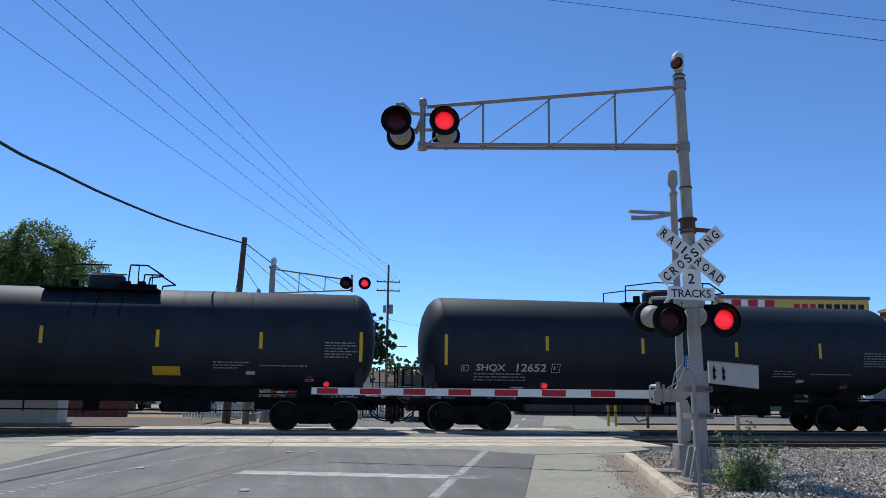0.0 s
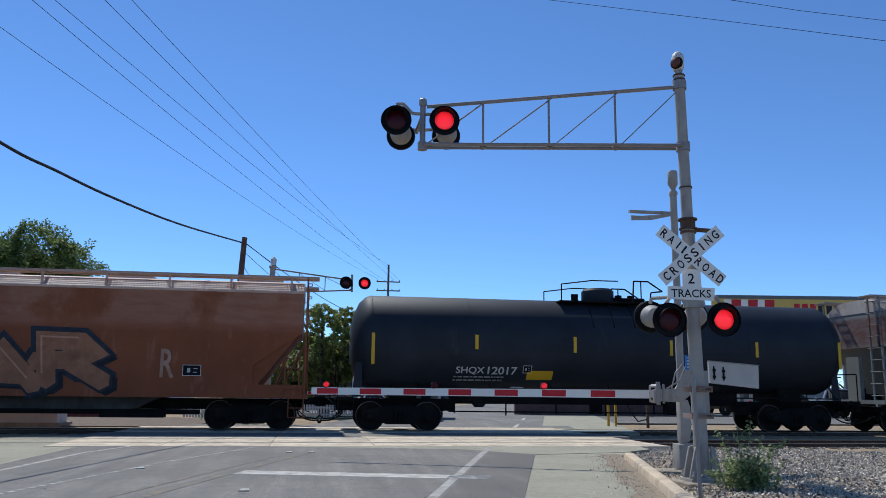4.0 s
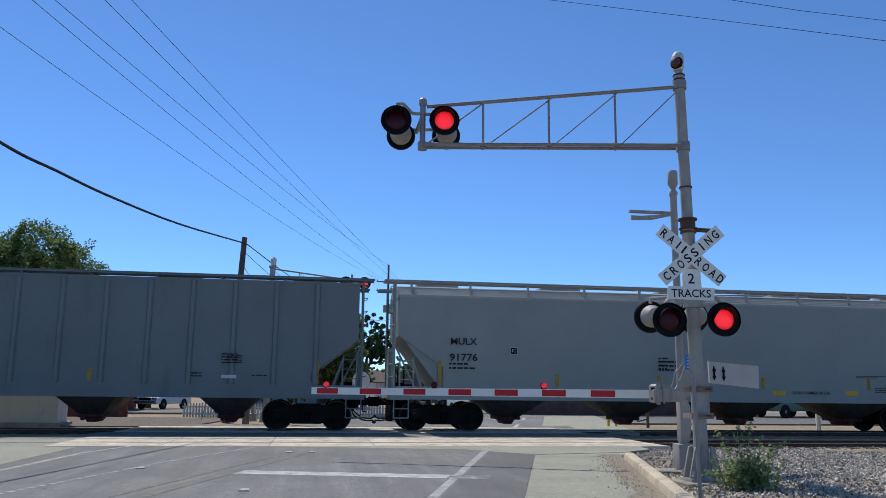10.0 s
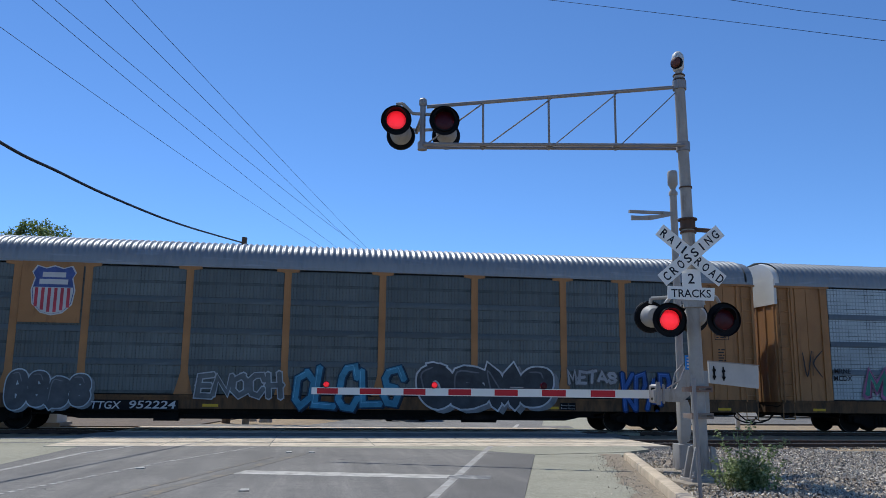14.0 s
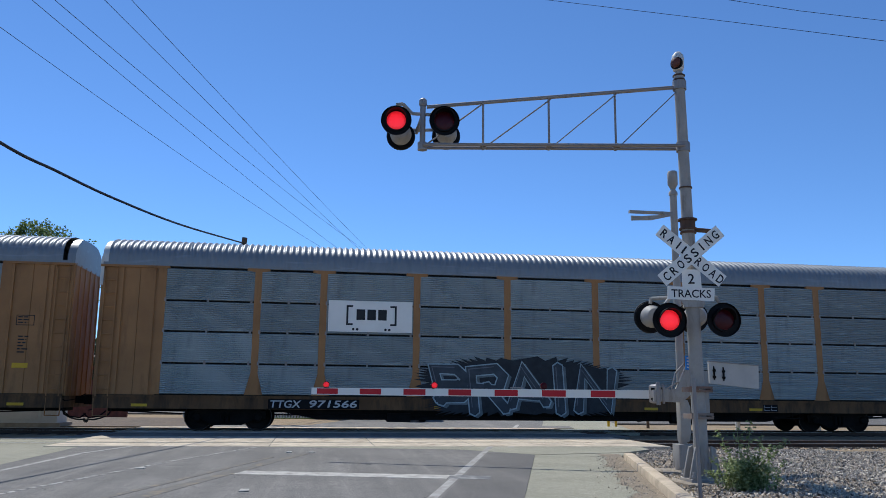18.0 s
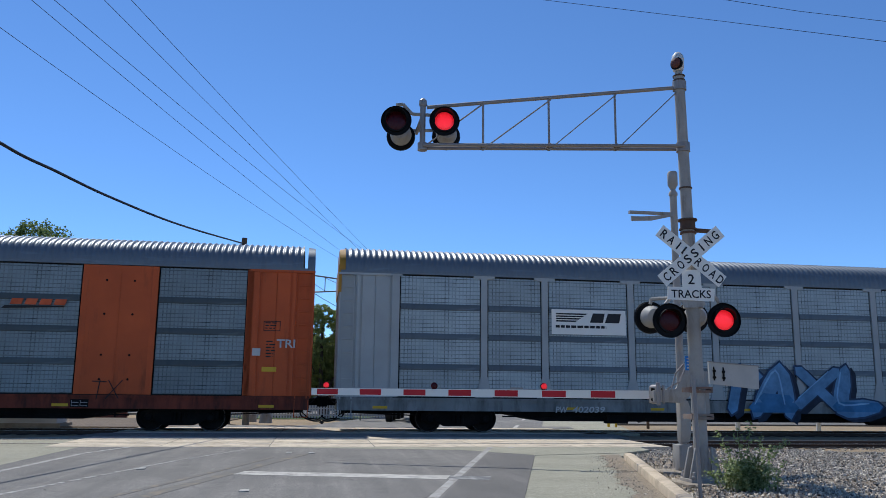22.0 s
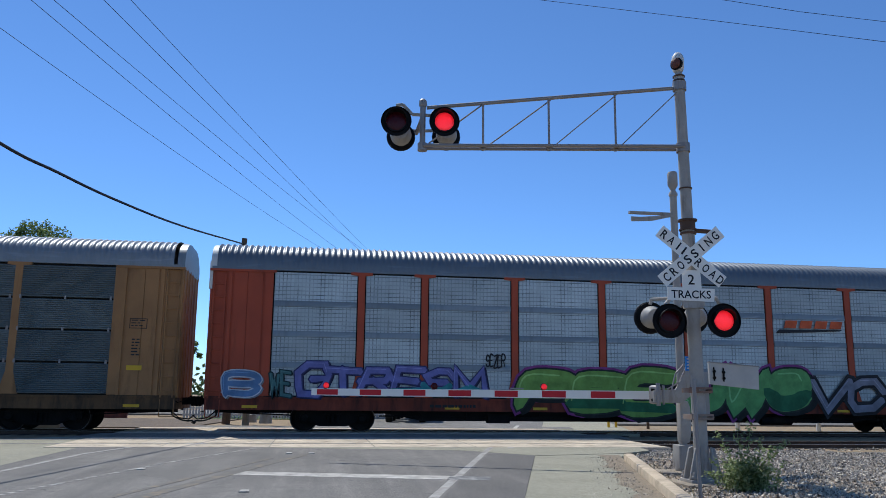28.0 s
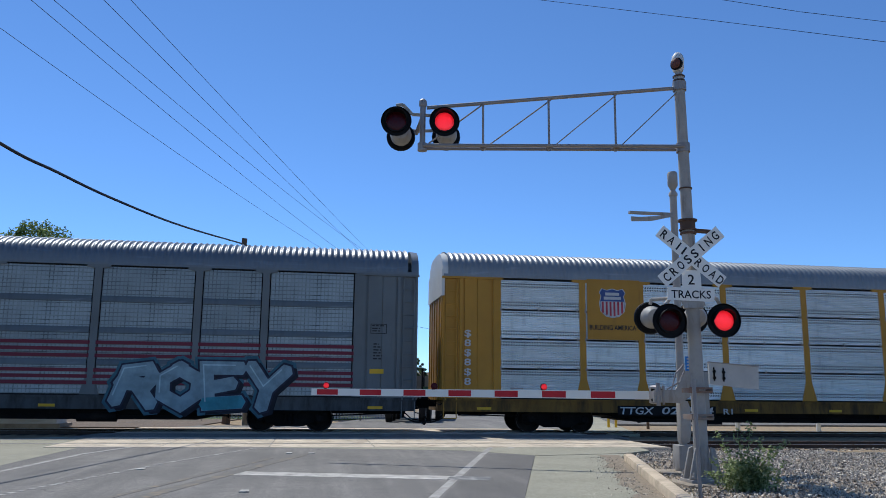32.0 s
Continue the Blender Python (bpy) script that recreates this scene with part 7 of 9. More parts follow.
graffiti(2, "DEWEH", 10.44, 1.08, 2.6, 1.06, (0.03, 0.035, 0.04), (0.4, 0.44, 0.42), None, "bubble")
scrawl(2, "YO", 15.84, 2.86, 0.53, 0.68, "ink")
mark(3, 'next\nload', 1.56, 3.64, 0.63, 0.42, "ink")
mark(3, 'any\nroad', 4.25, 3.67, 0.58, 0.41, "ink")
cross(3, 2.61, 3.13, 1.2, 1.05, (0.05, 0.07, 0.22), (0.36, 0.04, 0.04))
mark(3, 'TB', 2.49, 2.6, 0.53, 0.24, "ink")
mark(3, 'OX', 3.32, 2.61, 0.56, 0.24, "ink")
mark(3, '67', 2.5, 2.12, 0.37, 0.24, "ink")
mark(3, '33', 3.4, 2.13, 0.41, 0.24, "ink")
mark(3, '19', 4.33, 2.15, 0.37, 0.24, "ink")
graffiti(3, "SAX", 5.72, 1.95, 1.05, 0.7, (0.03, 0.05, 0.05), (0.34, 0.42, 0.46), None, "block")
graffiti(3, "OUT", 5.37, 0.92, 1.74, 1.05, (0.03, 0.05, 0.05), (0.34, 0.42, 0.46), None, "block")
mark(3, 'CLOSE THIS DOOR BEFORE\nCLOSING MAIN DOOR\nCIERRE ESTA PUERTA ANTES\nDE CERRAR LA PUERTA PRINCIPAL', 8.0, 4.01, 1.55, 0.46, "letter")
mark(3, 'CLOSE AND LOCK BOTH DOORS\nBEFORE MOVING CAR\nCIERRE Y PONGA EL SEGURO EN\nAMBAS PUERTAS ANTES DE\nMOVER EL CARRO', 10.52, 3.9, 1.63, 0.56, "letter")
print_bars(3, 7.89, 2.88, 0.6, 2, 0.145, "letter")
print_bars(3, 9.14, 3.19, 0.34, 2, 0.11, "letter")
print_bars(3, 9.02, 2.9, 0.46, 2, 0.18, "letter")
print_bars(3, 8.64, 2.36, 0.49, 2, 0.09, "letter")
print_bars(3, 8.66, 2.09, 0.28, 2, 0.15, "letter")
print_bars(3, 9.23, 1.9, 0.27, 2, 0.105, "letter")
print_bars(3, 10.03, 2.89, 0.31, 2, 0.2, "letter")
print_bars(3, 10.91, 2.83, 0.27, 2, 0.075, "letter")
print_bars(3, 11.31, 2.4, 0.32, 2, 0.145, "letter")
print_bars(3, 11.68, 2.09, 0.28, 2, 0.2, "letter")
print_bars(3, 7.88, 2.03, 0.28, 2, 0.195, "letter")
blocks(3, 14.92, 3.58, 1.81, 0.57, 3, (0.15, 0.03, 0.04))
mark(3, 'RAILCAR POOLING EXPERTS', 13.66, 3.16, 4.26, 0.3, "ink")
graffiti(3, "CHONGO", 12.9, 0.74, 4.0, 1.28, (0.245, 0.133, 0.054), (0.29, 0.30, 0.29), None, "outline")
scrawl(3, "China", 15.45, 2.04, 0.66, 0.46, "letter", 0.03)
plate(3, 17.26, 1.15, 0.59, 0.38, "black", "plate")
print_bars(3, 17.31, 1.48, 0.5, 3, 0.1, "letter")
plate(3, 18.2, 1.16, 0.43, 0.21, "yellow", "plate")
mark(4, 'SHPX', 2.95, 2.61, 0.84, 0.24, "ink")
mark(4, '450329', 2.94, 2.13, 1.25, 0.24, "ink")
graffiti(4, "JKEAR", 4.53, 0.97, 9.14, 1.92, (0.28, 0.125, 0.06), (0.016, 0.022, 0.032), (0.014, 0.022, 0.036), "slab")
plate(4, 6.85, 0.97, 0.19, 0.54, "spray_blue", "plate")
plate(4, 8.29, 0.98, 0.1, 0.55, "spray_blue", "plate")
plate(4, 9.91, 1.25, 0.22, 0.42, "spray_blue", "plate")
plate(4, 11.67, 1.27, 0.16, 0.51, "spray_blue", "plate")
stencil(4, 15.99, 1.61, 0.53, 0.32)
mark(4, 'R', 15.35, 1.55, 0.4, 0.84, "ghost")
mark(6, '48423', 2.3, 1.91, 0.82, 0.24, "ink")
graffiti(6, "TEPO", 3.45, 1.04, 6.85, 1.35, (0.018, 0.024, 0.035), (0.46, 0.48, 0.38), (0.16, 0.08, 0.12), "bubble")
graffiti(6, "MUZER", 10.95, 1.07, 5.65, 1.41, (0.02, 0.025, 0.035), (0.5, 0.52, 0.52), (0.14, 0.07, 0.12), "block")
mark(6, 'UH', 16.69, 1.87, 0.51, 0.28, "letter")
stencil(6, 17.2, 1.6, 0.44, 0.32)
mark(7, 'NOIX', 2.2, 2.29, 0.55, 0.26, "ink")
mark(7, '59108', 2.17, 1.95, 0.88, 0.26, "ink")
plate(7, 2.14, 1.42, 0.98, 0.32, "letter", "plate")
print_bars(7, 2.17, 1.7, 0.91, 2, 0.12, "ink")
graffiti(7, "J", 1.47, 2.08, 1.33, 0.79, (0.42, 0.17, 0.16), (0.05, 0.05, 0.1), None, "block")
graffiti(7, "NEDK!!!", 3.32, 1.12, 3.41, 1.21, (0.24, 0.28, 0.31), (0.03, 0.04, 0.06), None, "block")
graffiti(7, "S", 6.85, 1.15, 1.06, 1.55, (0.42, 0.13, 0.12), (0.04, 0.04, 0.06), None, "bubble")
graffiti(7, "inkee", 8.03, 1.1, 3.7, 1.65, (0.52, 0.54, 0.55), (0.03, 0.04, 0.07), None, "bubble")
graffiti(7, "A", 11.66, 1.06, 1.2, 1.5, (0.42, 0.17, 0.16), (0.05, 0.04, 0.07), None, "block")
graffiti(7, "ROSE", 12.89, 1.03, 3.51, 1.4, (0.54, 0.57, 0.58), (0.03, 0.04, 0.07), None, "block")
graffiti(7, "20MILTON", 16.53, 1.71, 1.22, 0.63, (0.3, 0.32, 0.33), (0.05, 0.05, 0.06), None, "outline")
stencil(7, 17.25, 1.58, 0.36, 0.3)
scrawl(7, "CONCO IPOOZ TWOK", 16.78, 1.06, 1.98, 0.23, "ink")
graffiti(8, "FUJI", 15.42, 1.7, 1.45, 0.53, (0.11, 0.04, 0.028), (0.022, 0.010, 0.010), None, "outline")
open_stencil(8, 13.29, 1.91, 0.43, 0.28, spray((0.20, 0.13, 0.10)))
plate(9, 2.19, 1.96, 0.81, 0.67, "letter", "plate")
mark(9, 'ROIX', 2.23, 2.34, 0.49, 0.23, "ink")
mark(9, '59257', 2.22, 2.03, 0.75, 0.24, "ink")
open_stencil(9, 3.22, 1.99, 0.24, 0.26, M["ink"])
print_bars(9, 2.16, 1.72, 0.9, 2, 0.135, "ink")
scrawl(9, "WEHU XOR", 12.37, 1.08, 1.67, 0.22, "spray_navy", 0.014)
print_bars(9, 15.66, 1.69, 1.24, 1, 0.15, "ink")
print_bars(9, 15.56, 1.76, 0.8, 2, 0.06, "ink")
print_bars(9, 16.58, 1.72, 0.61, 2, 0.1, "ink")
print_bars(9, 13.75, 1.8, 0.37, 2, 0.08, "ink")
print_bars(9, 15.12, 1.21, 0.96, 1, 0.1, "ink")
mark(10, 'PL', 2.42, 2.45, 0.24, 0.23, "ink")
mark(10, 'CX', 3.14, 2.47, 0.32, 0.23, "ink")
mark(10, '43', 2.39, 2.05, 0.35, 0.22, "ink")
mark(10, '93', 3.15, 2.07, 0.37, 0.23, "ink")
mark(10, '5', 3.86, 2.08, 0.12, 0.23, "ink")
stencil(10, 4.05, 2.43, 0.27, 0.26)
print_bars(10, 2.4, 1.76, 0.28, 2, 0.12, "ink")
print_bars(10, 3.21, 1.77, 0.21, 2, 0.12, "ink")
print_bars(10, 3.86, 1.67, 0.32, 1, 0.1, "ink")
print_bars(10, 5.72, 1.73, 0.33, 2, 0.06, "ink")
print_bars(10, 9.56, 2.13, 0.7, 2, 0.08, "redink")
print_bars(10, 16.5, 2.24, 0.56, 4, 0.07, "ink")
print_bars(10, 16.35, 2.28, 0.64, 4, 0.083, "ink")
plate(10, 16.37, 1.55, 0.44, 0.1, "letter", "plate")
print_bars(10, 15.51, 1.71, 0.48, 2, 0.085, "ink")
print_bars(10, 17.25, 1.66, 0.56, 1, 0.08, "ink")
mark(11, 'MULX', 2.24, 2.67, 0.84, 0.21, "ink")
mark(11, '91776', 2.21, 2.17, 0.88, 0.23, "ink")
print_bars(11, 2.19, 2.11, 0.95, 2, 0.13, "ink")
stencil(11, 4.13, 2.4, 0.24, 0.23)
print_bars(11, 9.04, 2.38, 0.44, 4, 0.11, "ink")
mark(11, 'DO NOT HAMMER ON CAR', 13.66, 1.26, 1.35, 0.1, "ink")
print_bars(11, 17.83, 2.35, 0.67, 2, 0.1, "ink")
print_bars(11, 16.0, 1.89, 1.21, 2, 0.05, "ink")
print_bars(11, 16.66, 1.49, 0.53, 3, 0.06, "ink")
print_bars(11, 9.03, 2.28, 0.85, 3, 0.133, "ink")
plate(11, 10.09, 1.25, 0.45, 0.14, "yellow", "plate")
plate(11, 12.96, 1.23, 0.47, 0.13, "yellow", "plate")
plate(11, 15.6, 1.24, 0.44, 0.15, "yellow", "plate")
mark(12, 'WLPX', 2.65, 2.79, 0.9, 0.23, "ink")
mark(12, '921398', 2.61, 2.33, 1.08, 0.23, "ink")
stencil(12, 4.25, 2.55, 0.26, 0.25)
print_bars(12, 2.59, 2.15, 0.91, 2, 0.13, "ink")
plate(12, 10.05, 2.9, 0.73, 0.31, "yellow", "plate")
print_bars(12, 10.1, 3.18, 0.64, 2, 0.125, "ink")
scrawl(12, "NEWK", 14.25, 1.92, 1.5, 0.86, "navy_ink", 0.075)
scrawl(12, "--", 13.65, 2.05, 0.8, 0.5, "navy_ink", 0.04)
scrawl(12, "--", 15.55, 2.1, 0.9, 0.5, "navy_ink", 0.04)
print_bars(12, 16.93, 3.26, 0.65, 2, 0.105, "ink")
print_bars(12, 16.96, 2.76, 1.07, 5, 0.11, "ink")
print_bars(12, 17.79, 2.12, 0.77, 2, 0.13, "ink")
print_bars(12, 11.36, 1.89, 1.92, 1, 0.13, "redink")
mark(13, 'WLPX', 2.49, 2.46, 0.88, 0.25, "ink")
mark(13, '10306', 2.52, 2.07, 0.87, 0.25, "ink")
print_bars(13, 2.42, 1.94, 0.98, 2, 0.15, "ink")
stencil(13, 4.91, 2.21, 0.27, 0.25)
graffiti(13, "JHEO", 8.04, 1.15, 2.31, 1.27, (0.42, 0.36, 0.06), (0.12, 0.11, 0.05), None, "fat")
graffiti(13, "o", 10.45, 1.63, 0.48, 0.46, (0.42, 0.36, 0.06), (0.12, 0.11, 0.05), None, "fat")
graffiti(13, "JHEO", 11.12, 1.16, 2.88, 1.33, (0.32, 0.30, 0.36), (0.22, 0.03, 0.09), None, "fat")
scrawl(13, "CXAT", 13.38, 2.17, 0.65, 0.29, "redink")
stencil(13, 13.99, 1.95, 0.42, 0.29)
scrawl(13, "MTAJ", 7.08, 2.07, 0.69, 0.36, "spray_navy", 0.03)
scrawl(13, "LEBTE", 6.86, 1.17, 0.96, 0.32, "spray_navy", 0.03)
scrawl(13, "ORIDZ", 13.67, 1.24, 0.94, 0.23, "redink")
print_bars(13, 15.41, 2.16, 0.64, 2, 0.13, "ink")
print_bars(13, 16.92, 2.48, 1.04, 4, 0.13, "ink")
print_bars(13, 17.97, 1.87, 0.21, 1, 0.14, "ink")
scrawl(13, "ABTO", 10.39, 1.24, 0.6, 0.29, "ink")
plate(14, 5.07, 3.09, 1.71, 1.79, "tan", "upper_panel")
shield(14, 5.36, 3.29, 1.24, 1.48)
plate(14, 7.23, 0.61, 2.49, 0.29, "black", "number_board")
mark(14, 'TTGX', 7.29, 0.64, 0.83, 0.22, "letter", shear=0.15)
mark(14, '952224', 8.35, 0.65, 1.3, 0.23, "letter", shear=0.15)
graffiti(14, "GSBS", 4.93, 0.63, 2.27, 1.07, (0.08, 0.085, 0.09), (0.45, 0.5, 0.52), None, "fat")
graffiti(14, "ENOCH", 10.18, 0.96, 2.49, 0.79, (0.12, 0.13, 0.13), (0.38, 0.4, 0.4), None, "outline")
graffiti(14, "OLCLS", 12.96, 0.65, 3.33, 1.32, (0.07, 0.22, 0.32), (0.02, 0.05, 0.09), None, "block")
graffiti(14, "OEMS", 16.76, 0.68, 4.19, 1.46, (0.04, 0.045, 0.05), (0.46, 0.48, 0.48), None, "fat")
graffiti(14, "METAS", 21.52, 1.48, 1.64, 0.5, (0.3, 0.3, 0.3), (0.1, 0.1, 0.1), None, "outline")
graffiti(14, "KPAP", 23.31, 0.68, 1.66, 1.21, (0.04, 0.1, 0.3), (0.01, 0.03, 0.1), None, "block")
scrawl(14, "SK", 0.97, 3.28, 0.63, 0.76, "ink", 0.025)
scrawl(14, "KATSO", 1.01, 1.94, 0.9, 0.98, "ink", 0.025)
blocks(15, 7.62, 3.12, 1.74, 0.71, 3, (0.42, 0.3, 0.04))
graffiti(15, "MEST", 3.44, 1.14, 3.07, 1.0, (0.06, 0.2, 0.14), (0.35, 0.12, 0.24), (0.32, 0.16, 0.25), "block")
graffiti(15, "DUC", 9.26, 0.59, 3.05, 1.56, (0.44, 0.47, 0.5), (0.05, 0.12, 0.36), None, "block")
graffiti(15, "KZO", 12.39, 0.61, 3.3, 1.59, (0.4, 0.43, 0.48), (0.05, 0.12, 0.36), None, "block")
mark(15, '58861', 8.28, 0.67, 0.86, 0.22, "letter")
scrawl(13, "TPW.2-14-22", 3.15, 1.17, 2.5, 0.3, "ink", 0.03)
scrawl(15, "VK", 1.17, 1.84, 0.78, 0.85, "ink")
mark(15, 'MRNE\nMCDX', 2.3, 1.72, 0.67, 0.41, "ink")
railmark(16, 7.06, 3.0, 2.53, 0.98)
plate(16, 5.69, 0.7, 2.61, 0.28, "black", "number_board")
mark(16, 'TTGX', 5.76, 0.73, 0.88, 0.22, "letter", shear=0.15)
mark(16, '964333', 6.86, 0.74, 1.37, 0.22, "letter", shear=0.15)
plate(17, 7.09, 3.01, 2.59, 0.96, "signwhite", "logo_plate")
bracketmark(17, 7.64, 3.01, 1.55, 0.82)
plate(17, 5.41, 0.68, 2.7, 0.28, "black", "number_board")
mark(17, 'TTGX', 5.47, 0.71, 0.91, 0.22, "letter", shear=0.15)
mark(17, '971566', 6.62, 0.72, 1.42, 0.22, "letter", shear=0.15)
graffiti(17, "BRAIN", 10.35, 0.62, 5.78, 1.48, (0.05, 0.06, 0.07), (0.32, 0.4, 0.42), (0.02, 0.024, 0.028), "burst")
railmark(18, 7.17, 3.03, 1.8, 0.9, 1)
plate(18, 6.53, 0.59, 2.5, 0.3, "black", "number_board")
mark(18, 'TTGX', 6.61, 0.62, 0.84, 0.23, "letter", shear=0.15)
mark(18, '985954', 7.65, 0.63, 1.3, 0.23, "letter", shear=0.15)
graffiti(18, "TKOZERPA", 2.67, 0.59, 13.4, 1.69, (0.25, 0.20, 0.25), (0.035, 0.045, 0.10), None, "block")
graffiti(18, "VEZ", 16.1, 0.6, 4.3, 1.64, (0.27, 0.20, 0.25), (0.035, 0.045, 0.10), None, "block")
graffiti(18, "AMZ", 20.5, 0.63, 5.0, 1.64, (0.27, 0.20, 0.25), (0.035, 0.045, 0.10), None, "block")
plate(19, 8.12, 0.55, 2.51, 0.32, "black", "number_board")
mark(19, 'CTTX', 8.18, 0.58, 0.84, 0.25, "letter", shear=0.15)
mark(19, '695058', 9.25, 0.59, 1.31, 0.25, "letter", shear=0.15)
mark(19, 'TRI', 27.05, 2.5, 0.55, 0.25, "letter")
scrawl(19, "TX", 21.84, 0.96, 0.86, 0.51, "ink")
slashmark(19, 19.19, 3.49, 1.86, 0.3)
plate(19, 26.34, 2.25, 0.24, 0.22, "letter", "plate")
plate(20, 7.14, 3.09, 2.48, 0.8, "signwhite", "logo_plate")
railmark(20, 7.27, 3.16, 2.19, 0.64, 1)
mark(20, 'PW', 7.23, 0.63, 0.4, 0.19, "letter", shear=0.15)
mark(20, '402039', 7.78, 0.64, 1.07, 0.19, "letter", shear=0.15)
graffiti(20, "TAXL", 12.5, 0.59, 5.81, 1.65, (0.13, 0.25, 0.4), (0.03, 0.05, 0.1), None, "fat", (0.06, 0.17, 0.33))
scrawl(20, "1JAE", 21.49, 1.42, 2.41, 0.79, "ink", 0.09)
scrawl(20, "19", 24.51, 1.45, 0.92, 0.52, "ink", 0.06)
roundel(21, 7.87, 3.48, 1.14, 1.24)
xmark(21, 18.7, 3.27, 0.8, 0.47)
print_bars(21, 19.48, 3.66, 1.58, 1, 0.22, "ink")
graffiti(21, "ATTACK", 2.13, 0.51, 5.25, 1.36, (0.3, 0.37, 0.42), (0.03, 0.035, 0.04), (0.05, 0.06, 0.07), "block")
graffiti(21, "EZEM", 7.66, 0.54, 4.96, 1.54, (0.1, 0.32, 0.2), (0.02, 0.05, 0.03), (0.42, 0.22, 0.07), "block", (0.06, 0.2, 0.12))
graffiti(21, "ZLANE", 12.91, 0.62, 6.05, 1.47, (0.38, 0.38, 0.46), (0.03, 0.03, 0.05), (0.3, 0.2, 0.08), "block")
graffiti(21, "MSKES", 19.04, 0.55, 5.58, 1.45, (0.3, 0.1, 0.05), (0.03, 0.025, 0.04), (0.07, 0.2, 0.36), "block")
plate(21, 7.4, 0.62, 2.22, 0.3, "black", "number_board")
mark(21, 'TTGX', 7.46, 0.64, 0.74, 0.23, "letter", shear=0.15)
mark(21, '707672', 8.4, 0.65, 1.15, 0.23, "letter", shear=0.15)
railmark(22, 7.17, 3.16, 2.41, 0.72)
plate(22, 7.37, 0.73, 2.48, 0.3, "black", "number_board")
mark(22, 'TTGX', 7.44, 0.76, 0.83, 0.22, "letter", shear=0.15)
mark(22, '964265', 8.48, 0.77, 1.29, 0.23, "letter", shear=0.15)
mark(22, 'R1', 9.94, 0.78, 0.38, 0.21, "letter")
print_bars(22, 1.23, 2.81, 0.67, 1, 0.14, "ink")
graffiti(23, "GN", 13.63, 0.66, 3.44, 1.19, (0.22, 0.17, 0.19), (0.13, 0.13, 0.135), None, "block")
graffiti(24, "B", 0.93, 0.99, 0.97, 0.86, (0.12, 0.2, 0.34), (0.5, 0.5, 0.52), None, "bubble")
graffiti(24, "WE", 2.25, 1.04, 0.63, 0.8, (0.07, 0.16, 0.15), (0.02, 0.04, 0.04), None, "block")
graffiti(24, "GTRESM", 3.01, 1.07, 5.78, 0.99, (0.15, 0.15, 0.36), (0.04, 0.04, 0.12), None, "block", (0.05, 0.22, 0.24))
graffiti(24, "PEE", 9.82, 0.55, 5.23, 1.5, (0.18, 0.32, 0.06), (0.02, 0.025, 0.02), (0.2, 0.04, 0.18), "fat", (0.03, 0.13, 0.05))
graffiti(24, "UWS", 15.18, 0.58, 4.55, 1.55, (0.14, 0.34, 0.1), (0.02, 0.025, 0.02), (0.2, 0.04, 0.18), "fat", (0.03, 0.13, 0.05))
graffiti(24, "VC", 19.75, 0.6, 2.75, 1.24, (0.2, 0.2, 0.24), (0.012, 0.012, 0.014), (0.02, 0.02, 0.022), "block")
graffiti(24, "GATS", 23.6, 1.03, 2.17, 0.63, (0.5, 0.52, 0.53), (0.02, 0.02, 0.02), None, "block")
slashmark(24, 18.72, 3.29, 2.56, 0.44)
print_bars(24, 7.12, 0.86, 1.59, 1, 0.2, "ink")
scrawl(24, "SEZER", 8.88, 2.04, 0.62, 0.37, "ink")
graffiti(25, "ERIK", 1.92, 0.5, 7.5, 1.69, (0.045, 0.22, 0.17), (0.018, 0.07, 0.065), (0.20, 0.26, 0.25), "block")
plate(25, 14.19, 0.53, 10.6, 0.57, "spray_navy", "painted_band")
graffiti(25, "DASKUS", 16.15, 1.28, 8.65, 1.19, (0.13, 0.24, 0.32), (0.02, 0.035, 0.09), None, "slab", (0.06, 0.18, 0.31))
plate(25, 18.65, 3.33, 2.54, 0.55, "signwhite", "logo_plate")
slashmark(25, 18.81, 3.35, 2.29, 0.5)
plate(25, 8.09, 0.58, 1.92, 0.27, "black", "number_board")
mark(25, '301764', 8.78, 0.6, 1.19, 0.23, "letter")
mark(25, 'BI', 27.19, 2.57, 0.25, 0.21, "ink")
print_bars(25, 26.33, 3.65, 0.55, 3, 0.1, "ink")
plate(25, 26.34, 1.99, 0.49, 0.24, "yellow", "plate")
plate(26, 7.11, 4.05, 2.59, 0.82, "maroon", "sign_plate")
bannermark(26, 7.27, 4.14, 2.31, 0.64)
graffiti(26, "YEPZS", 2.09, 0.55, 7.46, 1.58, (0.06, 0.3, 0.27), (0.015, 0.05, 0.06), (0.4, 0.16, 0.09), "block", (0.08, 0.2, 0.16))
graffiti(26, "SEW", 10.21, 0.55, 3.15, 1.5, (0.06, 0.11, 0.3), (0.4, 0.42, 0.44), None, "fat")
graffiti(26, "ROEY", 19.2, 0.62, 4.9, 1.45, (0.22, 0.30, 0.33), (0.018, 0.02, 0.04), (0.05, 0.12, 0.16), "slab", (0.07, 0.25, 0.30))
plate(26, 7.18, 0.62, 2.36, 0.29, "black", "number_board")
mark(26, 'TTGX', 7.25, 0.65, 0.79, 0.22, "letter", shear=0.15)
mark(26, '706184', 8.24, 0.65, 1.23, 0.22, "letter", shear=0.15)
plate(27, 5.1, 2.96, 1.8, 1.95, "upyellow", "upper_panel")
shield(27, 5.5, 3.66, 0.91, 0.96)
mark(27, 'BUILDING AMERICA', 5.17, 3.27, 1.57, 0.16, "ink")
plate(27, 6.04, 0.58, 3.32, 0.3, "black", "number_board")
mark(27, 'TTGX', 6.12, 0.61, 1.13, 0.23, "letter", shear=0.15)
mark(27, '022514', 7.52, 0.62, 1.76, 0.23, "letter", shear=0.15)
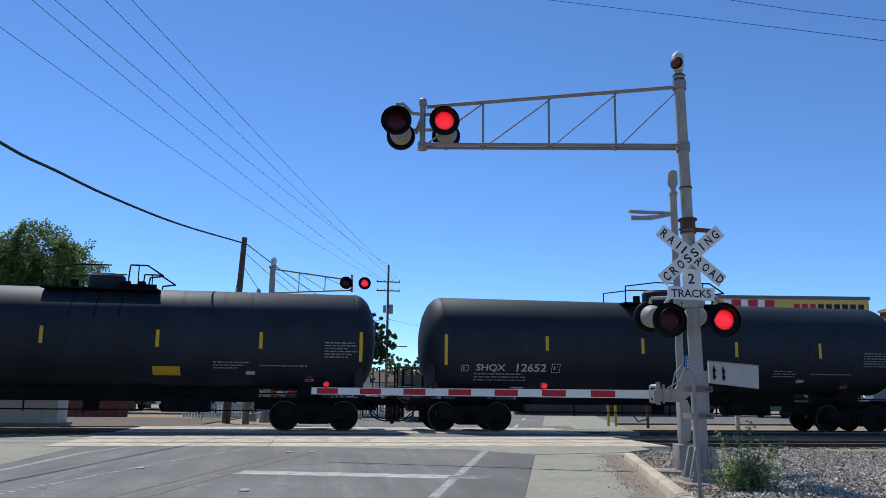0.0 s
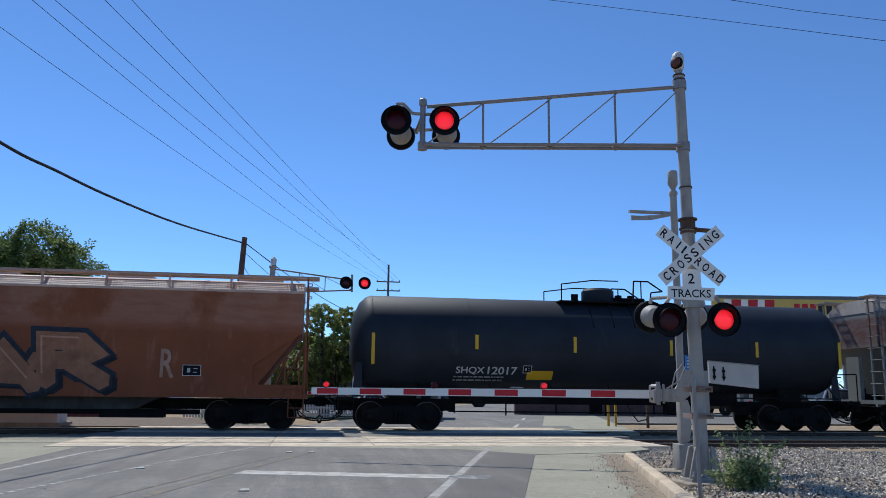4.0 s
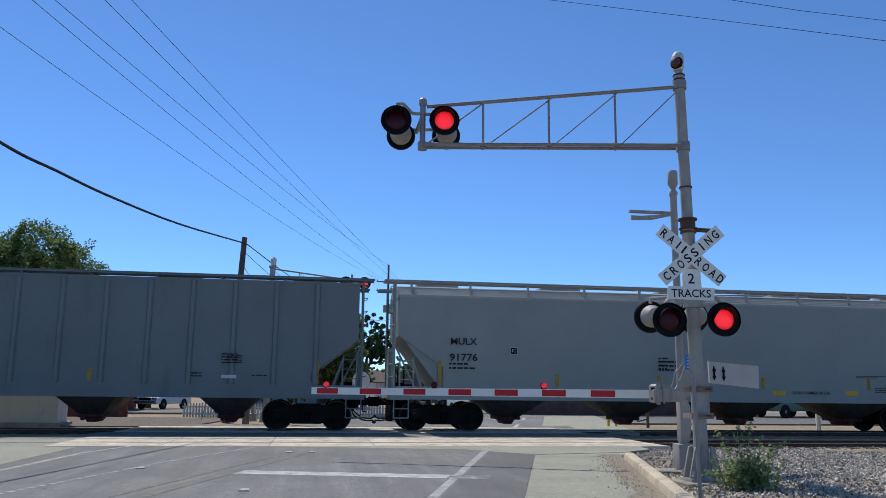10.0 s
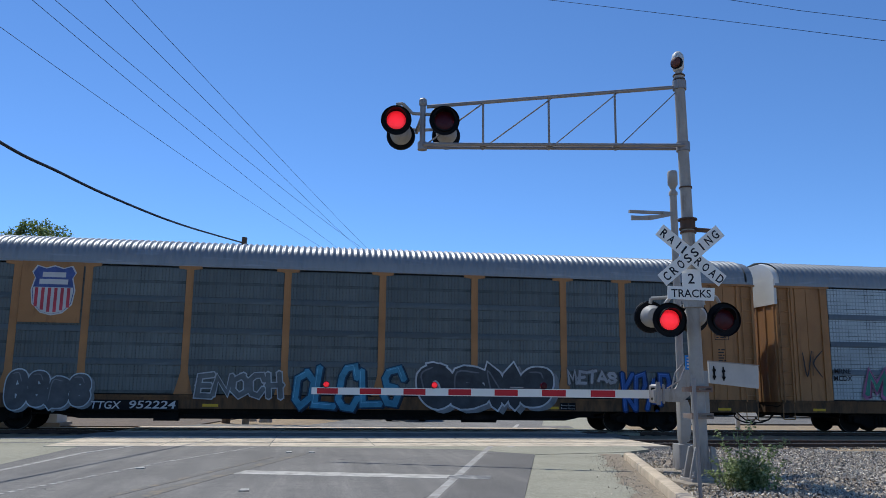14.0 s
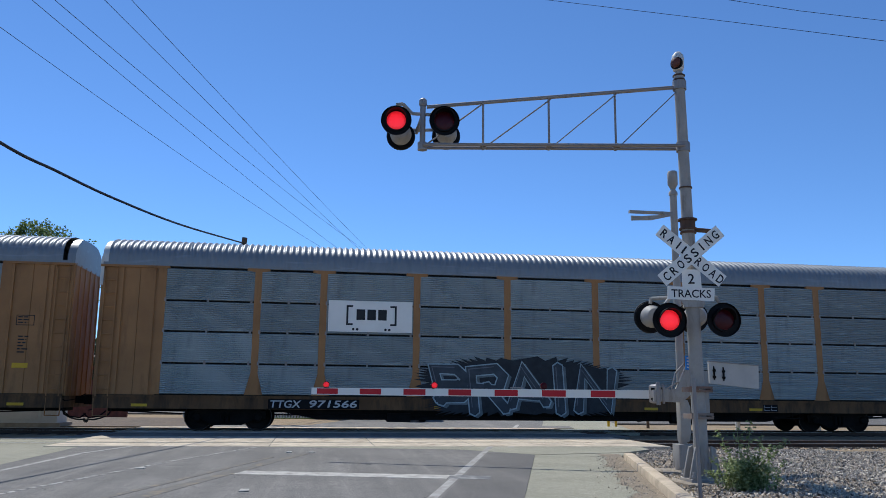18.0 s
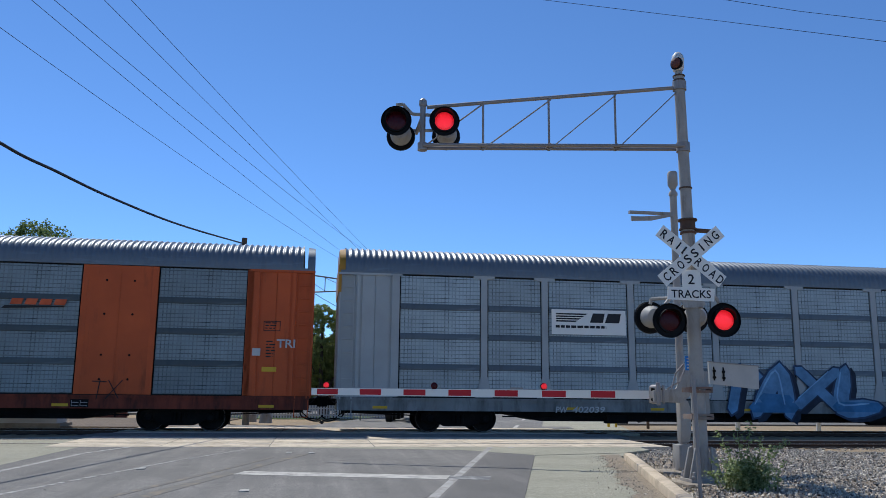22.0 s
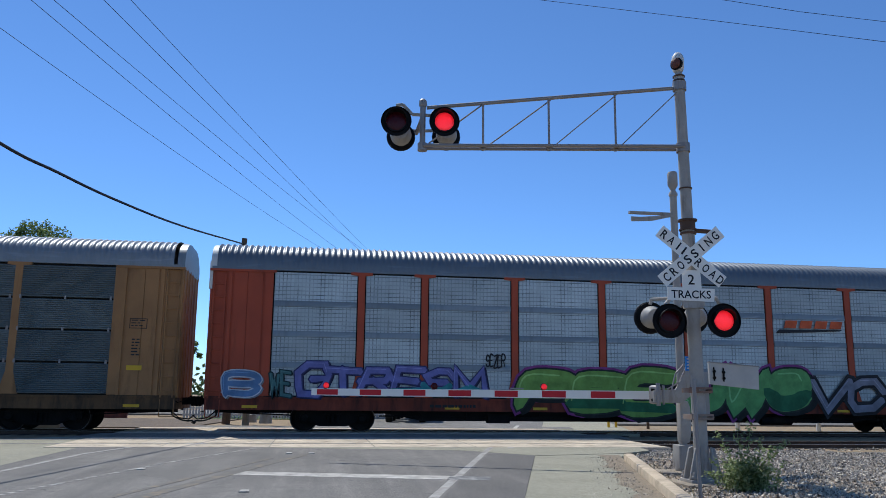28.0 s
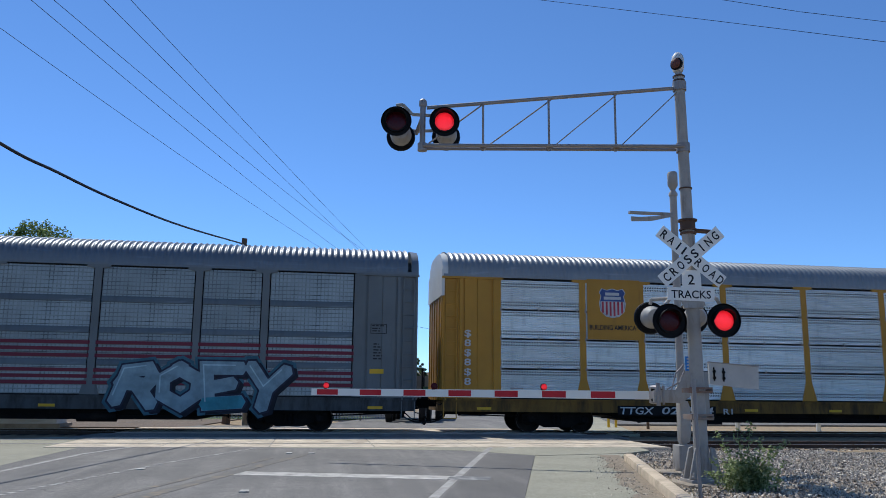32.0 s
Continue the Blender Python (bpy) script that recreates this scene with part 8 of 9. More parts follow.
mark(27, 'R1', 9.62, 0.63, 0.32, 0.18, "letter")
mark(27, '$\n8\n$\n8\n$\n8', 1.08, 1.47, 0.22, 1.71, "letter")

# ---- wires, poles and the far side of the crossing ----
def catenary(a, b, sag, n=16):
    a, b = Vector(a), Vector(b)
    return [a.lerp(b, i / n) - Vector((0, 0, sag * 4 * (i / n) * (1 - i / n))) for i in range(n + 1)]


def smoothed(*pts):
    """A smooth curve through its points."""
    v = [Vector(p) for p in pts]
    v = [v[0] * 2 - v[1]] + v + [v[-1] * 2 - v[-2]]
    out = []
    for k in range(1, len(v) - 2):
        for j in range(8):
            f = j / 8
            a, b, c, d = v[k - 1], v[k], v[k + 1], v[k + 2]
            out.append(0.5 * (2 * b + (c - a) * f + (2 * a - 5 * b + 4 * c - d) * f * f + (3 * b - a - 3 * c + d) * f ** 3))
    return out + [v[-2]]


def cable(pts, r, label):
    cu = bpy.data.curves.new("wire", "CURVE")
    cu.dimensions, cu.bevel_depth, cu.bevel_resolution = "3D", r, 1
    sp = cu.splines.new("POLY")
    sp.points.add(len(pts) - 1)
    for q, v in zip(sp.points, pts):
        q.co = (*v, 1)
    ob = new("wire", cu)
    me = bpy.data.meshes.new_from_object(ob.evaluated_get(bpy.context.evaluated_depsgraph_get()))
    bpy.data.objects.remove(ob)
    me.materials.append(M["wire"])
    return tagged(new("overhead_wire", me), label, "overhead wire", "overhead wires")


def wood_pole(x, y, height, lean=0.0, arms=(), label="weathered wooden utility pole with crossarms"):
    pole = thing("utility_pole", (x, y, -0.1), label, "utility pole", "utility poles")
    part("shaft", B().cyl((0, 0, 0), (lean, 0, height), 0.17, 0.11, n=12), M["wood"], pole)
    for z, half in arms:
        cx = lean * z / height
        part("crossarm", B().box(cx - half, cx + half, -0.20, -0.09, z - 0.06, z + 0.06), M["wood"], pole, bevel=0.01)
        for k in range(4):
            xx = cx + half * (-0.92 + 1.84 * k / 3)
            part("insulator", B().lathe([(0, 0.03), (0.06, 0.05), (0.12, 0.06), (0.16, 0.03)], (xx, -0.145, z + 0.06), (0, 0, 1), 8), M["galv"], pole)
    return pole


P1 = wood_pole(-3.47, 34.2, 7.6, 0.35, label="short weathered wooden pole with a cable")
P2 = wood_pole(7.72, 90.0, 15.4, 0.0, ((13.45, 1.33), (12.45, 1.33)))
part("transformer", B().cyl((0.32, -0.2, 9.9), (0.32, -0.2, 10.9), 0.25, n=14), M["galv"], P2)
part("transformer", B().cyl((-0.36, -0.2, 10.0), (-0.36, -0.2, 10.8), 0.18, n=14), M["galv"], P2)
part("lower_arm", B().box(0, 2.2, -0.15, -0.05, 6.25, 6.35), M["wood"], P2)
wood_pole(-13.4, 2.2, 15.4, 0.0, ((13.45, 1.33), (12.45, 1.33)))
for hx, hz, nx_, ny_, sag in ((6.6, 13.65, -10.62, 26.65, 1.0), (7.1, 13.65, -8.76, 26.12, 0.8), (7.72, 15.25, -7.94, 25.98, 0.9), (8.3, 13.65, -6.78, 25.77, 0.5), (8.9, 13.65, -6.05, 25.64, 0.35)):
    a_, b_ = Vector((hx, 90, hz)), Vector((nx_, ny_, 13.6))
    cable(catenary(a_, b_ + (b_ - a_) * 0.37, sag, 24), 0.010, "thin black power line between wooden poles")
cable(smoothed((-3.16, 34.1, 7.25), (-4.16, 24.86, 6.1), (-4.83, 19.46, 5.61), (-5.22, 16.57, 5.45), (-5.52, 14.47, 5.37), (-6.1, 9.5, 5.45), (-7.2, 0.0, 5.9), (-8.6, -12, 7.4)), 0.03, "thick sagging black cable over the tracks")
cable(catenary((-3.12, 34.2, 7.3), (7.6, 90, 9.0), 0.9), 0.02, "black service cable between poles")
cable(catenary((-3.12, 34.2, 6.9), (3.4, 62, 6.2), 0.7), 0.012, "black service cable between poles")
cable(catenary((-3.12, 34.2, 6.3), (-0.5, 45, 3.4), 0.2), 0.012, "guy wire of a wooden pole")
cable(catenary((7.8, 90, 9.2), (26, 82, 6.4), 0.5), 0.016, "black service cable to a house")
cable([(-3.15, 34.2, 6.4), (-4.1, 34.6, 2.0), (-4.5, 34.8, 0.0)], 0.01, "guy wire of a wooden pole")
cable([(-11.1, 31.3, 18.5), (5.61, 18.95, 11.26), (8.95, 16.47, 9.80), (11.64, 14.46, 8.60), (17.7, 9.93, 5.9)], 0.006, "black wire slanting over the road")
cable([(-2.4, 26.9, 18.0), (8.9, 16.2, 10.2), (10.6, 15.8, 9.85), (13.0, 16.1, 9.95), (26, 9, 5.0)], 0.006, "black wire slanting over the road")

# far cantilever signal
far = thing("cantilever_signal", (-1.82, 32.6, 0), "grey far-side cantilever mast with red crossing lamps", "crossing signal")
m = B().lathe([(0.0, 0.26), (0.35, 0.2), (0.4, 0.14), (6.0, 0.11), (6.02, 0.15), (6.1, 0.15), (6.12, 0.09), (6.15, 0.09)], (0, 0, 0), (0, 0, 1), 14)
part("mast", m, M["alu"], far)
part("bell", B().lathe([(0, 0.11), (0.25, 0.12), (0.34, 0.05)], (0.02, 0, 6.12), (0, 0, 1), 12), M["white"], far)
part("lower_chord", B().cyl((0, 0, 5.02), (3.15, 0, 5.22), 0.03, n=8), M["galv"], far)
part("upper_chord", B().cyl((0, 0, 5.98), (3.15, 0, 5.62), 0.03, n=8), M["galv"], far)
for k, x in enumerate((1.05, 2.08)):
    part("upright", B().cyl((x, 0, 5.02 + 0.064 * x), (x, 0, 5.98 - 0.114 * x), 0.018, n=6), M["galv"], far)
for x0, x1 in ((0.0, 1.05), (1.05, 2.08), (2.08, 3.1)):
    part("brace", B().cyl((x0, 0, 5.95 - 0.114 * x0), (x1, 0, 5.05 + 0.064 * x1), 0.01, n=6), M["galv"], far)
part("tip_post", B().cyl((3.15, 0, 5.15), (3.15, 0, 5.85), 0.045, n=8), M["galv"], far)
fl = flasher(far, (2.90, -0.35, 5.47), Matrix.Rotation(radians(8), 4, "Z"))
LAMPS_L.append(fl)
LAMPS_R.append(flasher(far, (3.64, -0.35, 5.47), Matrix.Rotation(radians(8), 4, "Z")))
fxb = thing("crossbuck_sign", (-1.82, 32.8, 3.2), "plain grey back of crossed sign boards", "sign")
for ang in (-40, 40):
    part("blade", B().box(-0.6, 0.6, -0.003, 0.003, -0.11, 0.11), M["alu"], fxb, at=Matrix.Translation((0, 0.004 * ang / 40, 0)) @ Matrix.Rotation(radians(ang), 4, "Y"))
fg = thing("crossing_gate", (-1.0, 33.6, 0), "lowered far-side crossing gate with red bands", "crossing gate")
part("mast", B().lathe([(0, 0.18), (0.3, 0.16), (0.32, 0.07), (4.9, 0.065), (5.2, 0.09), (5.3, 0.05)], (-1.4, 0, 0), (0, 0, 1), 10), M["alu"], fg)
part("motor_case", B().box(-1.6, -1.15, -0.2, 0.2, 0.9, 1.5), M["alu"], fg, bevel=0.02)
part("arm", B().box(-1.2, 5.2, -0.02, 0.02, 1.06, 1.19), M["signwhite"], fg)
for k in range(8):
    part("red_band", B().box(-0.9 + k * 0.82, -0.5 + k * 0.82, -0.024, 0.024, 1.065, 1.185), M["red"], fg)

# trackside cabinet and posts
cab = thing("signal_cabinet", (-9.85, 30.3, -0.1), "white metal trackside signal cabinet on concrete", "signal cabinet")
part("body", B().box(-1.6, 1.1, 0, 1.2, 0.12, 2.45), M["white"], cab, bevel=0.02)
part("roof", B().prism([(-1.7, 2.45), (1.2, 2.45), (1.2, 2.52), (-0.25, 2.68), (-1.7, 2.52)], "y", -0.1, 1.3), M["white"], cab)
part("base", B().box(-1.8, 1.25, -0.15, 1.35, 0, 0.14), M["concrete"], cab)
part("door", B().box(-0.4, 0.5, -0.03, 0.0, 0.25, 2.25), M["white"], cab, bevel=0.01)
for x, y, h, r0, mat in ((16.1, 29.7, 1.25, 0.09, "white"), (19.6, 29.9, 1.25, 0.09, "white"), (11.25, 30.6, 1.1, 0.05, "safety"), (11.55, 30.6, 0.95, 0.05, "safety"), (13.1, 31.2, 1.3, 0.06, "wood"),
                         (-2.6, 33.0, 1.2, 0.14, "concrete"), (24.5, 30.5, 1.2, 0.09, "white")):
    tagged(part("bollard", B().lathe([(0, r0), (h - 0.05, r0), (h, r0 * 0.6)], (0, 0, 0), (0, 0, 1), 12), M[mat], at=(x, y, -0.1)), "upright marker post beside the track", "post", "posts beside the track")
tagged(part("cable_loop", B().tube([(12.2, 31.2, 0.9), (12.4, 31.2, 0.5), (12.7, 31.2, 0.15), (13.1, 31.2, 0.25)], 0.025, 6), M["wire"]), "loose black cable hanging from a post", "cable")
rs = thing("round_sign", (2.0, 36.0, -0.1), "round white sign with a black bar on a post", "sign")
part("disc", B().cyl((0, 0, 1.8), (0, 0.01, 1.8), 0.38, n=28), M["signwhite"], rs)
part("bar", B().box(-0.03, 0.03, -0.008, -0.003, 1.5, 2.1), M["ink"], rs)
part("post", B().box(-0.03, 0.03, 0.012, 0.06, 0, 2.1), M["galv"], rs)

# picket fence and lawn of the house beyond
fence = thing("picket_fence", (0, 40.2, -0.1), "white wooden picket fence in front of a lawn", "fence")
pick = mesh_of("picket", B().prism([(-0.04, 0.05), (0.04, 0.05), (0.04, 0.66), (0, 0.73), (-0.04, 0.66)], "y", -0.012, 0.012), M["white"])
for k in range(70):
    put("picket", pick, fence, (-6.0 + k * 0.135, 0, 0))
for z in (0.2, 0.52):
    part("rail", B().box(-6.1, 3.5, 0.014, 0.05, z - 0.03, z + 0.03), M["white"], fence)
lawn = B()
slab(lawn, [(-5.6, 40.4), (2.2, 40.4), (3.5, 44.7), (-5.6, 44.7)], -0.07, 0.1)
M["grass"] = earth("green_lawn", (0.10, 0.16, 0.04), (0.13, 0.18, 0.05), (0.17, 0.20, 0.08), 1.0)
tagged(part("ground", lawn, M["grass"]), "watered green front lawn", "lawn", kind="structure")


def gable_house(name, x, y, w, d, h, rise, wall, roof, label, turn=0.0, windows=3):
    t = thing(name, Matrix.Translation((x, y, -0.1)) @ Matrix.Rotation(radians(turn), 4, "Z"), label, "house")
    part("wall", B().box(-w / 2, w / 2, 0, d, 0, h), wall, t)
    part("roof", B().prism([(-0.4, h - 0.05), (d / 2, h + rise), (d + 0.4, h - 0.05), (d + 0.4, h + 0.08), (d / 2, h + rise + 0.15), (-0.4, h + 0.08)], "x", -w / 2 - 0.4, w / 2 + 0.4), roof, t)
    for k in range(windows):
        wx = -w / 2 + w * (k + 0.6) / windows
        fr = part("window", B().box(wx - 0.55, wx + 0.55, -0.05, 0.02, 0.95, 2.1), M["white"], t)
        part("pane", B().box(wx - 0.48, wx + 0.48, -0.062, -0.052, 1.02, 2.03), M["glass"], fr)
    return t


M["brick"] = paint("red_brown_brick", (0.22, 0.075, 0.05), 0.85, var=0.3, scale=4, grain=25, dirt=(0.12, 0.05, 0.04), amount=0.4)
M["stucco"] = paint("pale_stucco", (0.50, 0.46, 0.40), 0.85, var=0.12)
M["bluewall"] = paint("blue_grey_siding", (0.22, 0.26, 0.31), 0.8, var=0.12)
M["shingle"] = paint("brown_shingles", (0.14, 0.10, 0.075), 0.9, var=0.3, scale=4, grain=15)
gable_house("house", -16.9, 48.0, 11, 8, 2.7, 1.3, M["brick"], M["shingle"], "red-brick bungalow with a low brown roof", 0, 3)
gable_house("house", -1.5, 57.8, 9, 8, 2.8, 1.6, M["bluewall"], M["shingle"], "blue-grey house with white windows behind trees", 0, 4)
gable_house("house", 26, 112, 12, 9, 2.8, 1.8, M["stucco"], M["shingle"], "pale stucco house with brown roof far down the street", 10, 3)
gable_house("house", 14.5, 132, 10, 9, 2.8, 1.9, M["stucco"], M["shingle"], "pale stucco house with brown roof far down the street", 10, 3)
gable_house("house", 58, 100, 14, 10, 3.2, 1.6, M["stucco"], M["shingle"], "long pale stucco building behind parked cars", 0, 5)
gable_house("house", 82, 92, 16, 10, 3.4, 1.6, M["bluewall"], M["shingle"], "long blue-grey building behind parked cars", 0, 5)
bw = B().box(-12.2, -8.75, 41.0, 41.25, -0.2, 1.35)
bw2 = B().box(11.5, 21.5, 46.6, 46.9, -0.2, 2.3)
tagged(part("garden_wall", bw2, paint("brown_painted_wall", (0.16, 0.10, 0.085), 0.85, var=0.25, scale=1.5, dirt=(0.09, 0.06, 0.05), amount=0.4)), "long brown wall behind the lot", "wall")
tagged(part("brick_wall", bw, M["brick"]), "low red-brown brick garden wall", "wall")

# billboard
bb = thing("billboard", Matrix.Translation((53.2, 85.0, 0)) @ Matrix.Rotation(radians(-8), 4, "Z"), "yellow billboard with red and white stripes on steel posts", "billboard")
part("panel", B().box(-9.0, 9.0, -0.15, 0.15, 7.4, 12.1), paint("billboard_yellow", (0.62, 0.46, 0.12), 0.6, var=0.08), bb)
part("frame", B().box(-9.2, 9.2, -0.2, 0.2, 12.1, 12.5).box(-9.2, 9.2, -0.25, 0.2, 7.1, 7.4), M["midgrey"], bb)
for k in range(3):
    part("red_stripe", B().prism([(-6.9 + k * 1.9, 7.5), (-6.0 + k * 1.9, 7.5), (-5.6 + k * 1.9, 12.0), (-6.7 + k * 1.9, 12.0)], "y", -0.17, -0.155), M["red"], bb)
    part("white_stripe", B().prism([(-7.9 + k * 1.9, 7.5), (-6.95 + k * 1.9, 7.5), (-6.75 + k * 1.9, 12.0), (-7.6 + k * 1.9, 12.0)], "y", -0.165, -0.155), M["signwhite"], bb)
for k in range(9):
    part("sign_block", B().box(0.4 + k * 0.92, 1.05 + k * 0.92, -0.17, -0.155, 9.9 + 0.3 * (k % 3 == 1), 11.6), M["red"] if k < 3 else M["ink"], bb)
for x in (-6, 0, 6):
    part("post", B().box(x - 0.2, x + 0.2, 0.2, 0.6, -0.1, 12), M["midgrey"], bb)


# ---- trees and weeds ----
def leaf_mat(name, a, b, through_light=0.3):
    k = Nodes(name)
    geo = k.n("NewGeometry")
    col = k.mix(k.ramp(geo.outputs["Random Per Island"], 0, 1), a, b)
    k.bsdf.inputs["Subsurface Weight"].default_value = 0.0
    tr = k.n("BsdfTranslucent")
    k.link(col, tr.inputs[0])
    mixer = k.n("MixShader")
    mixer.inputs[0].default_value = through_light
    out = k.t.nodes["Material Output"]
    k.done(col, 0.55)
    k.link(k.bsdf.outputs[0], mixer.inputs[1])
    k.link(tr.outputs[0], mixer.inputs[2])
    k.link(mixer.outputs[0], out.inputs[0])
    return k.mat


M["leaf"] = leaf_mat("green_leaves", (0.085, 0.13, 0.035), (0.25, 0.31, 0.09), 0.45)
M["leaf_olive"] = leaf_mat("olive_leaves", (0.14, 0.18, 0.045), (0.36, 0.39, 0.12), 0.55)
M["leaf_dark"] = leaf_mat("dark_leaves", (0.025, 0.05, 0.014), (0.07, 0.11, 0.03))
M["weed"] = leaf_mat("weed_leaves", (0.14, 0.19, 0.055), (0.44, 0.48, 0.23), 0.55)
M["bark"] = paint("bark", (0.10, 0.075, 0.055), 0.95, var=0.35, scale=5, bump=0.6)


def leaf(b, c, size, rnd):
    u = Vector((rnd.gauss(0, 1), rnd.gauss(0, 1), rnd.gauss(0, 0.6))).normalized()
    w = u.cross(Vector((rnd.gauss(0, 1), rnd.gauss(0, 1), rnd.gauss(0, 1)))).normalized()
    a, d = u * size * 0.5, w * size * 0.28
    b.add([c - a, c - a * 0.2 + d, c + a, c - a * 0.2 - d], [(0, 1, 2, 3)])


def tree(x, y, height, radius, leaves, size, seed, label, leafmat="leaf", trunks=1, low=0.35):
    rnd = random.Random(seed)
    t = thing("tree", (x, y, -0.15), label, "tree", "trees beyond the tracks")
    b = B()
    blobs = []
    for _ in range(trunks):
        ang0 = rnd.uniform(0, 6.28)
        base = Vector((0.25 * math.cos(ang0), 0.25 * math.sin(ang0), 0)) * (trunks > 1)
        fork = base * 3 + Vector((rnd.uniform(-0.2, 0.2), rnd.uniform(-0.2, 0.2), height * low))
        b.cyl(base, fork, 0.03 * height / (1 + 0.6 * (trunks > 1)), 0.02 * height / (1 + 0.6 * (trunks > 1)), n=9)
        for k in range((7 if radius < 5 else 14) if trunks == 1 else 3):
            ang = ang0 + k * 2.4 + rnd.uniform(-0.3, 0.3)
            reach = radius * rnd.uniform(0.35, 0.85)
            endp = Vector((reach * math.cos(ang), reach * math.sin(ang), height * rnd.uniform(low + 0.18, 0.86)))
            midp = fork.lerp(endp, 0.5) + Vector((0, 0, 0.06 * height))
            b.cyl(fork, midp, 0.012 * height, 0.008 * height, n=7)
            b.cyl(midp, endp, 0.008 * height, 0.003 * height, n=6)
            blobs.append((endp, radius * rnd.uniform(0.28, 0.48)))
            blobs.append((midp + Vector((rnd.uniform(-1, 1), rnd.uniform(-1, 1), rnd.uniform(-0.3, 0.8))) * radius * 0.25, radius * rnd.uniform(0.25, 0.4)))
    part("trunk", b, M["bark"], t)
    lb = B()
    per = max(5, leaves // len(blobs) // 46)
    for c, rr in blobs:
        for _ in range(per):
            way = Vector((rnd.gauss(0, 1), rnd.gauss(0, 1), rnd.gauss(0.25, 0.8))).normalized()
            q = c + way * rr * rnd.uniform(0.6, 0.9)
            clump = rr * rnd.uniform(0.12, 0.19)
            for _ in range(46):
                d = Vector((rnd.gauss(0, 1), rnd.gauss(0, 1), rnd.gauss(0, 0.8))).normalized() * clump * rnd.random() ** 0.45
                leaf(lb, q + d, size * rnd.uniform(0.6, 1.15), rnd)
    me = bpy.data.meshes.new("crown")
    me.from_pydata([tuple(v) for v in lb.v], [], lb.f)
    me.materials.append(M[leafmat])
    put("crown", me, t, None, "uneven crown of small leaves")
    return t


tree(-20.0, 53.0, 11.0, 5.9, 200000, 0.20, 1, "broad green shade tree behind the tracks")
tree(-26.0, 58.0, 10.4, 5.2, 90000, 0.18, 2, "broad green shade tree behind the tracks")
tree(-11.8, 62.0, 7.6, 3.2, 9000, 0.3, 3, "broad green shade tree behind the tracks")
tree(0.7, 42.6, 6.1, 2.1, 70000, 0.13, 4, "multi-stemmed green tree beside the picket fence", "leaf_olive", 6, 0.06)
tree(-1.6, 44.0, 4.6, 1.9, 30000, 0.13, 14, "small green garden tree behind the fence", "leaf_olive", 4, 0.08)
tree(3.6, 62.0, 7.6, 2.6, 16000, 0.26, 5, "dark dense tree behind a house", "leaf_dark")
tree(0.2, 66.0, 6.6, 2.4, 10000, 0.26, 6, "dark dense tree behind a house", "leaf_dark")
tree(8.6, 84.0, 5.6, 2.6, 3000, 0.28, 7, "green street tree beside a pole", "leaf")
tree(12.0, 104.0, 6.2, 3.0, 2600, 0.32, 8, "leafy green street tree", "leaf_dark")
tree(5.5, 112.0, 7.0, 3.4, 2600, 0.34, 9, "leafy green street tree", "leaf")
tree(36.0, 120.0, 6.5, 3.4, 2200, 0.36, 10, "leafy green street tree", "leaf")
tree(44.0, 108.0, 5.0, 2.6, 1800, 0.34, 15, "leafy green street tree", "leaf_dark")
tree(24.0, 92.0, 4.5, 1.8, 1500, 0.28, 16, "small green street tree", "leaf")
tree(-13.4, 45.0, 5.4, 2.7, 26000, 0.15, 18, "dense dark green shrubs in front of a brick house", "leaf_dark", 4, 0.12)
tree(-17.2, 44.6, 5.0, 2.6, 22000, 0.15, 19, "dense green shrubs in front of a brick house", "leaf", 4, 0.12)
tree(-4.5, 43.0, 3.2, 1.3, 2200, 0.15, 17, "rounded green garden shrub", "leaf", 3, 0.2)

# distant hedges and woods closing the view
rnd = random.Random(21)
hb = B()
for k in range(9000):
    ang = rnd.uniform(-75, 75)
    dist = rnd.uniform(170, 230)
    q = Vector((math.sin(radians(ang)) * dist, math.cos(radians(ang)) * dist, 0))
    top = 4.5 + 2.2 * noise.noise((q.x * 0.03, q.y * 0.03, 5))
    q.z = rnd.uniform(0, max(1.5, top))
    leaf(hb, q, rnd.uniform(0.9, 1.8), rnd)
me = bpy.data.meshes.new("far_woods")
me.from_pydata([tuple(v) for v in hb.v], [], hb.f)
me.materials.append(M["leaf_dark"])
tagged(new("far_woods", me), "distant line of dark green trees", "woods", kind="stuff")

# weed bush beside the signal
weed = thing("weed_bush", (5.53, 10.10, -0.02), "scraggly green weeds growing in gravel", "bush")
rnd = random.Random(31)
sb, lb = B(), B()
for k in range(90):
    ang = rnd.uniform(0, 6.28)
    tall = rnd.random() < 0.06
    h = rnd.uniform(0.50, 0.74) if tall else rnd.uniform(0.10, 0.42)
    spread = rnd.uniform(0.03, 0.24) if not tall else rnd.uniform(0.05, 0.26)
    base = Vector((rnd.gauss(0.03, 0.13), rnd.gauss(0, 0.12), 0))
    endp = base + Vector((math.cos(ang) * spread, math.sin(ang) * spread * 0.8, h))
    mid_ = base.lerp(endp, 0.55) + Vector((0, 0, 0.08))
    sb.cyl(base, mid_, 0.006, 0.005, n=4)
    sb.cyl(mid_, endp, 0.005, 0.002, n=4)
    for j in range(42):
        f = rnd.uniform(0.12, 1.0)
        q = base.lerp(mid_, f / 0.55) if f < 0.55 else mid_.lerp(endp, (f - 0.55) / 0.45)
        leaf(lb, q + Vector((rnd.gauss(0, 0.03), rnd.gauss(0, 0.03), rnd.gauss(0, 0.02))), rnd.uniform(0.028, 0.06), rnd)
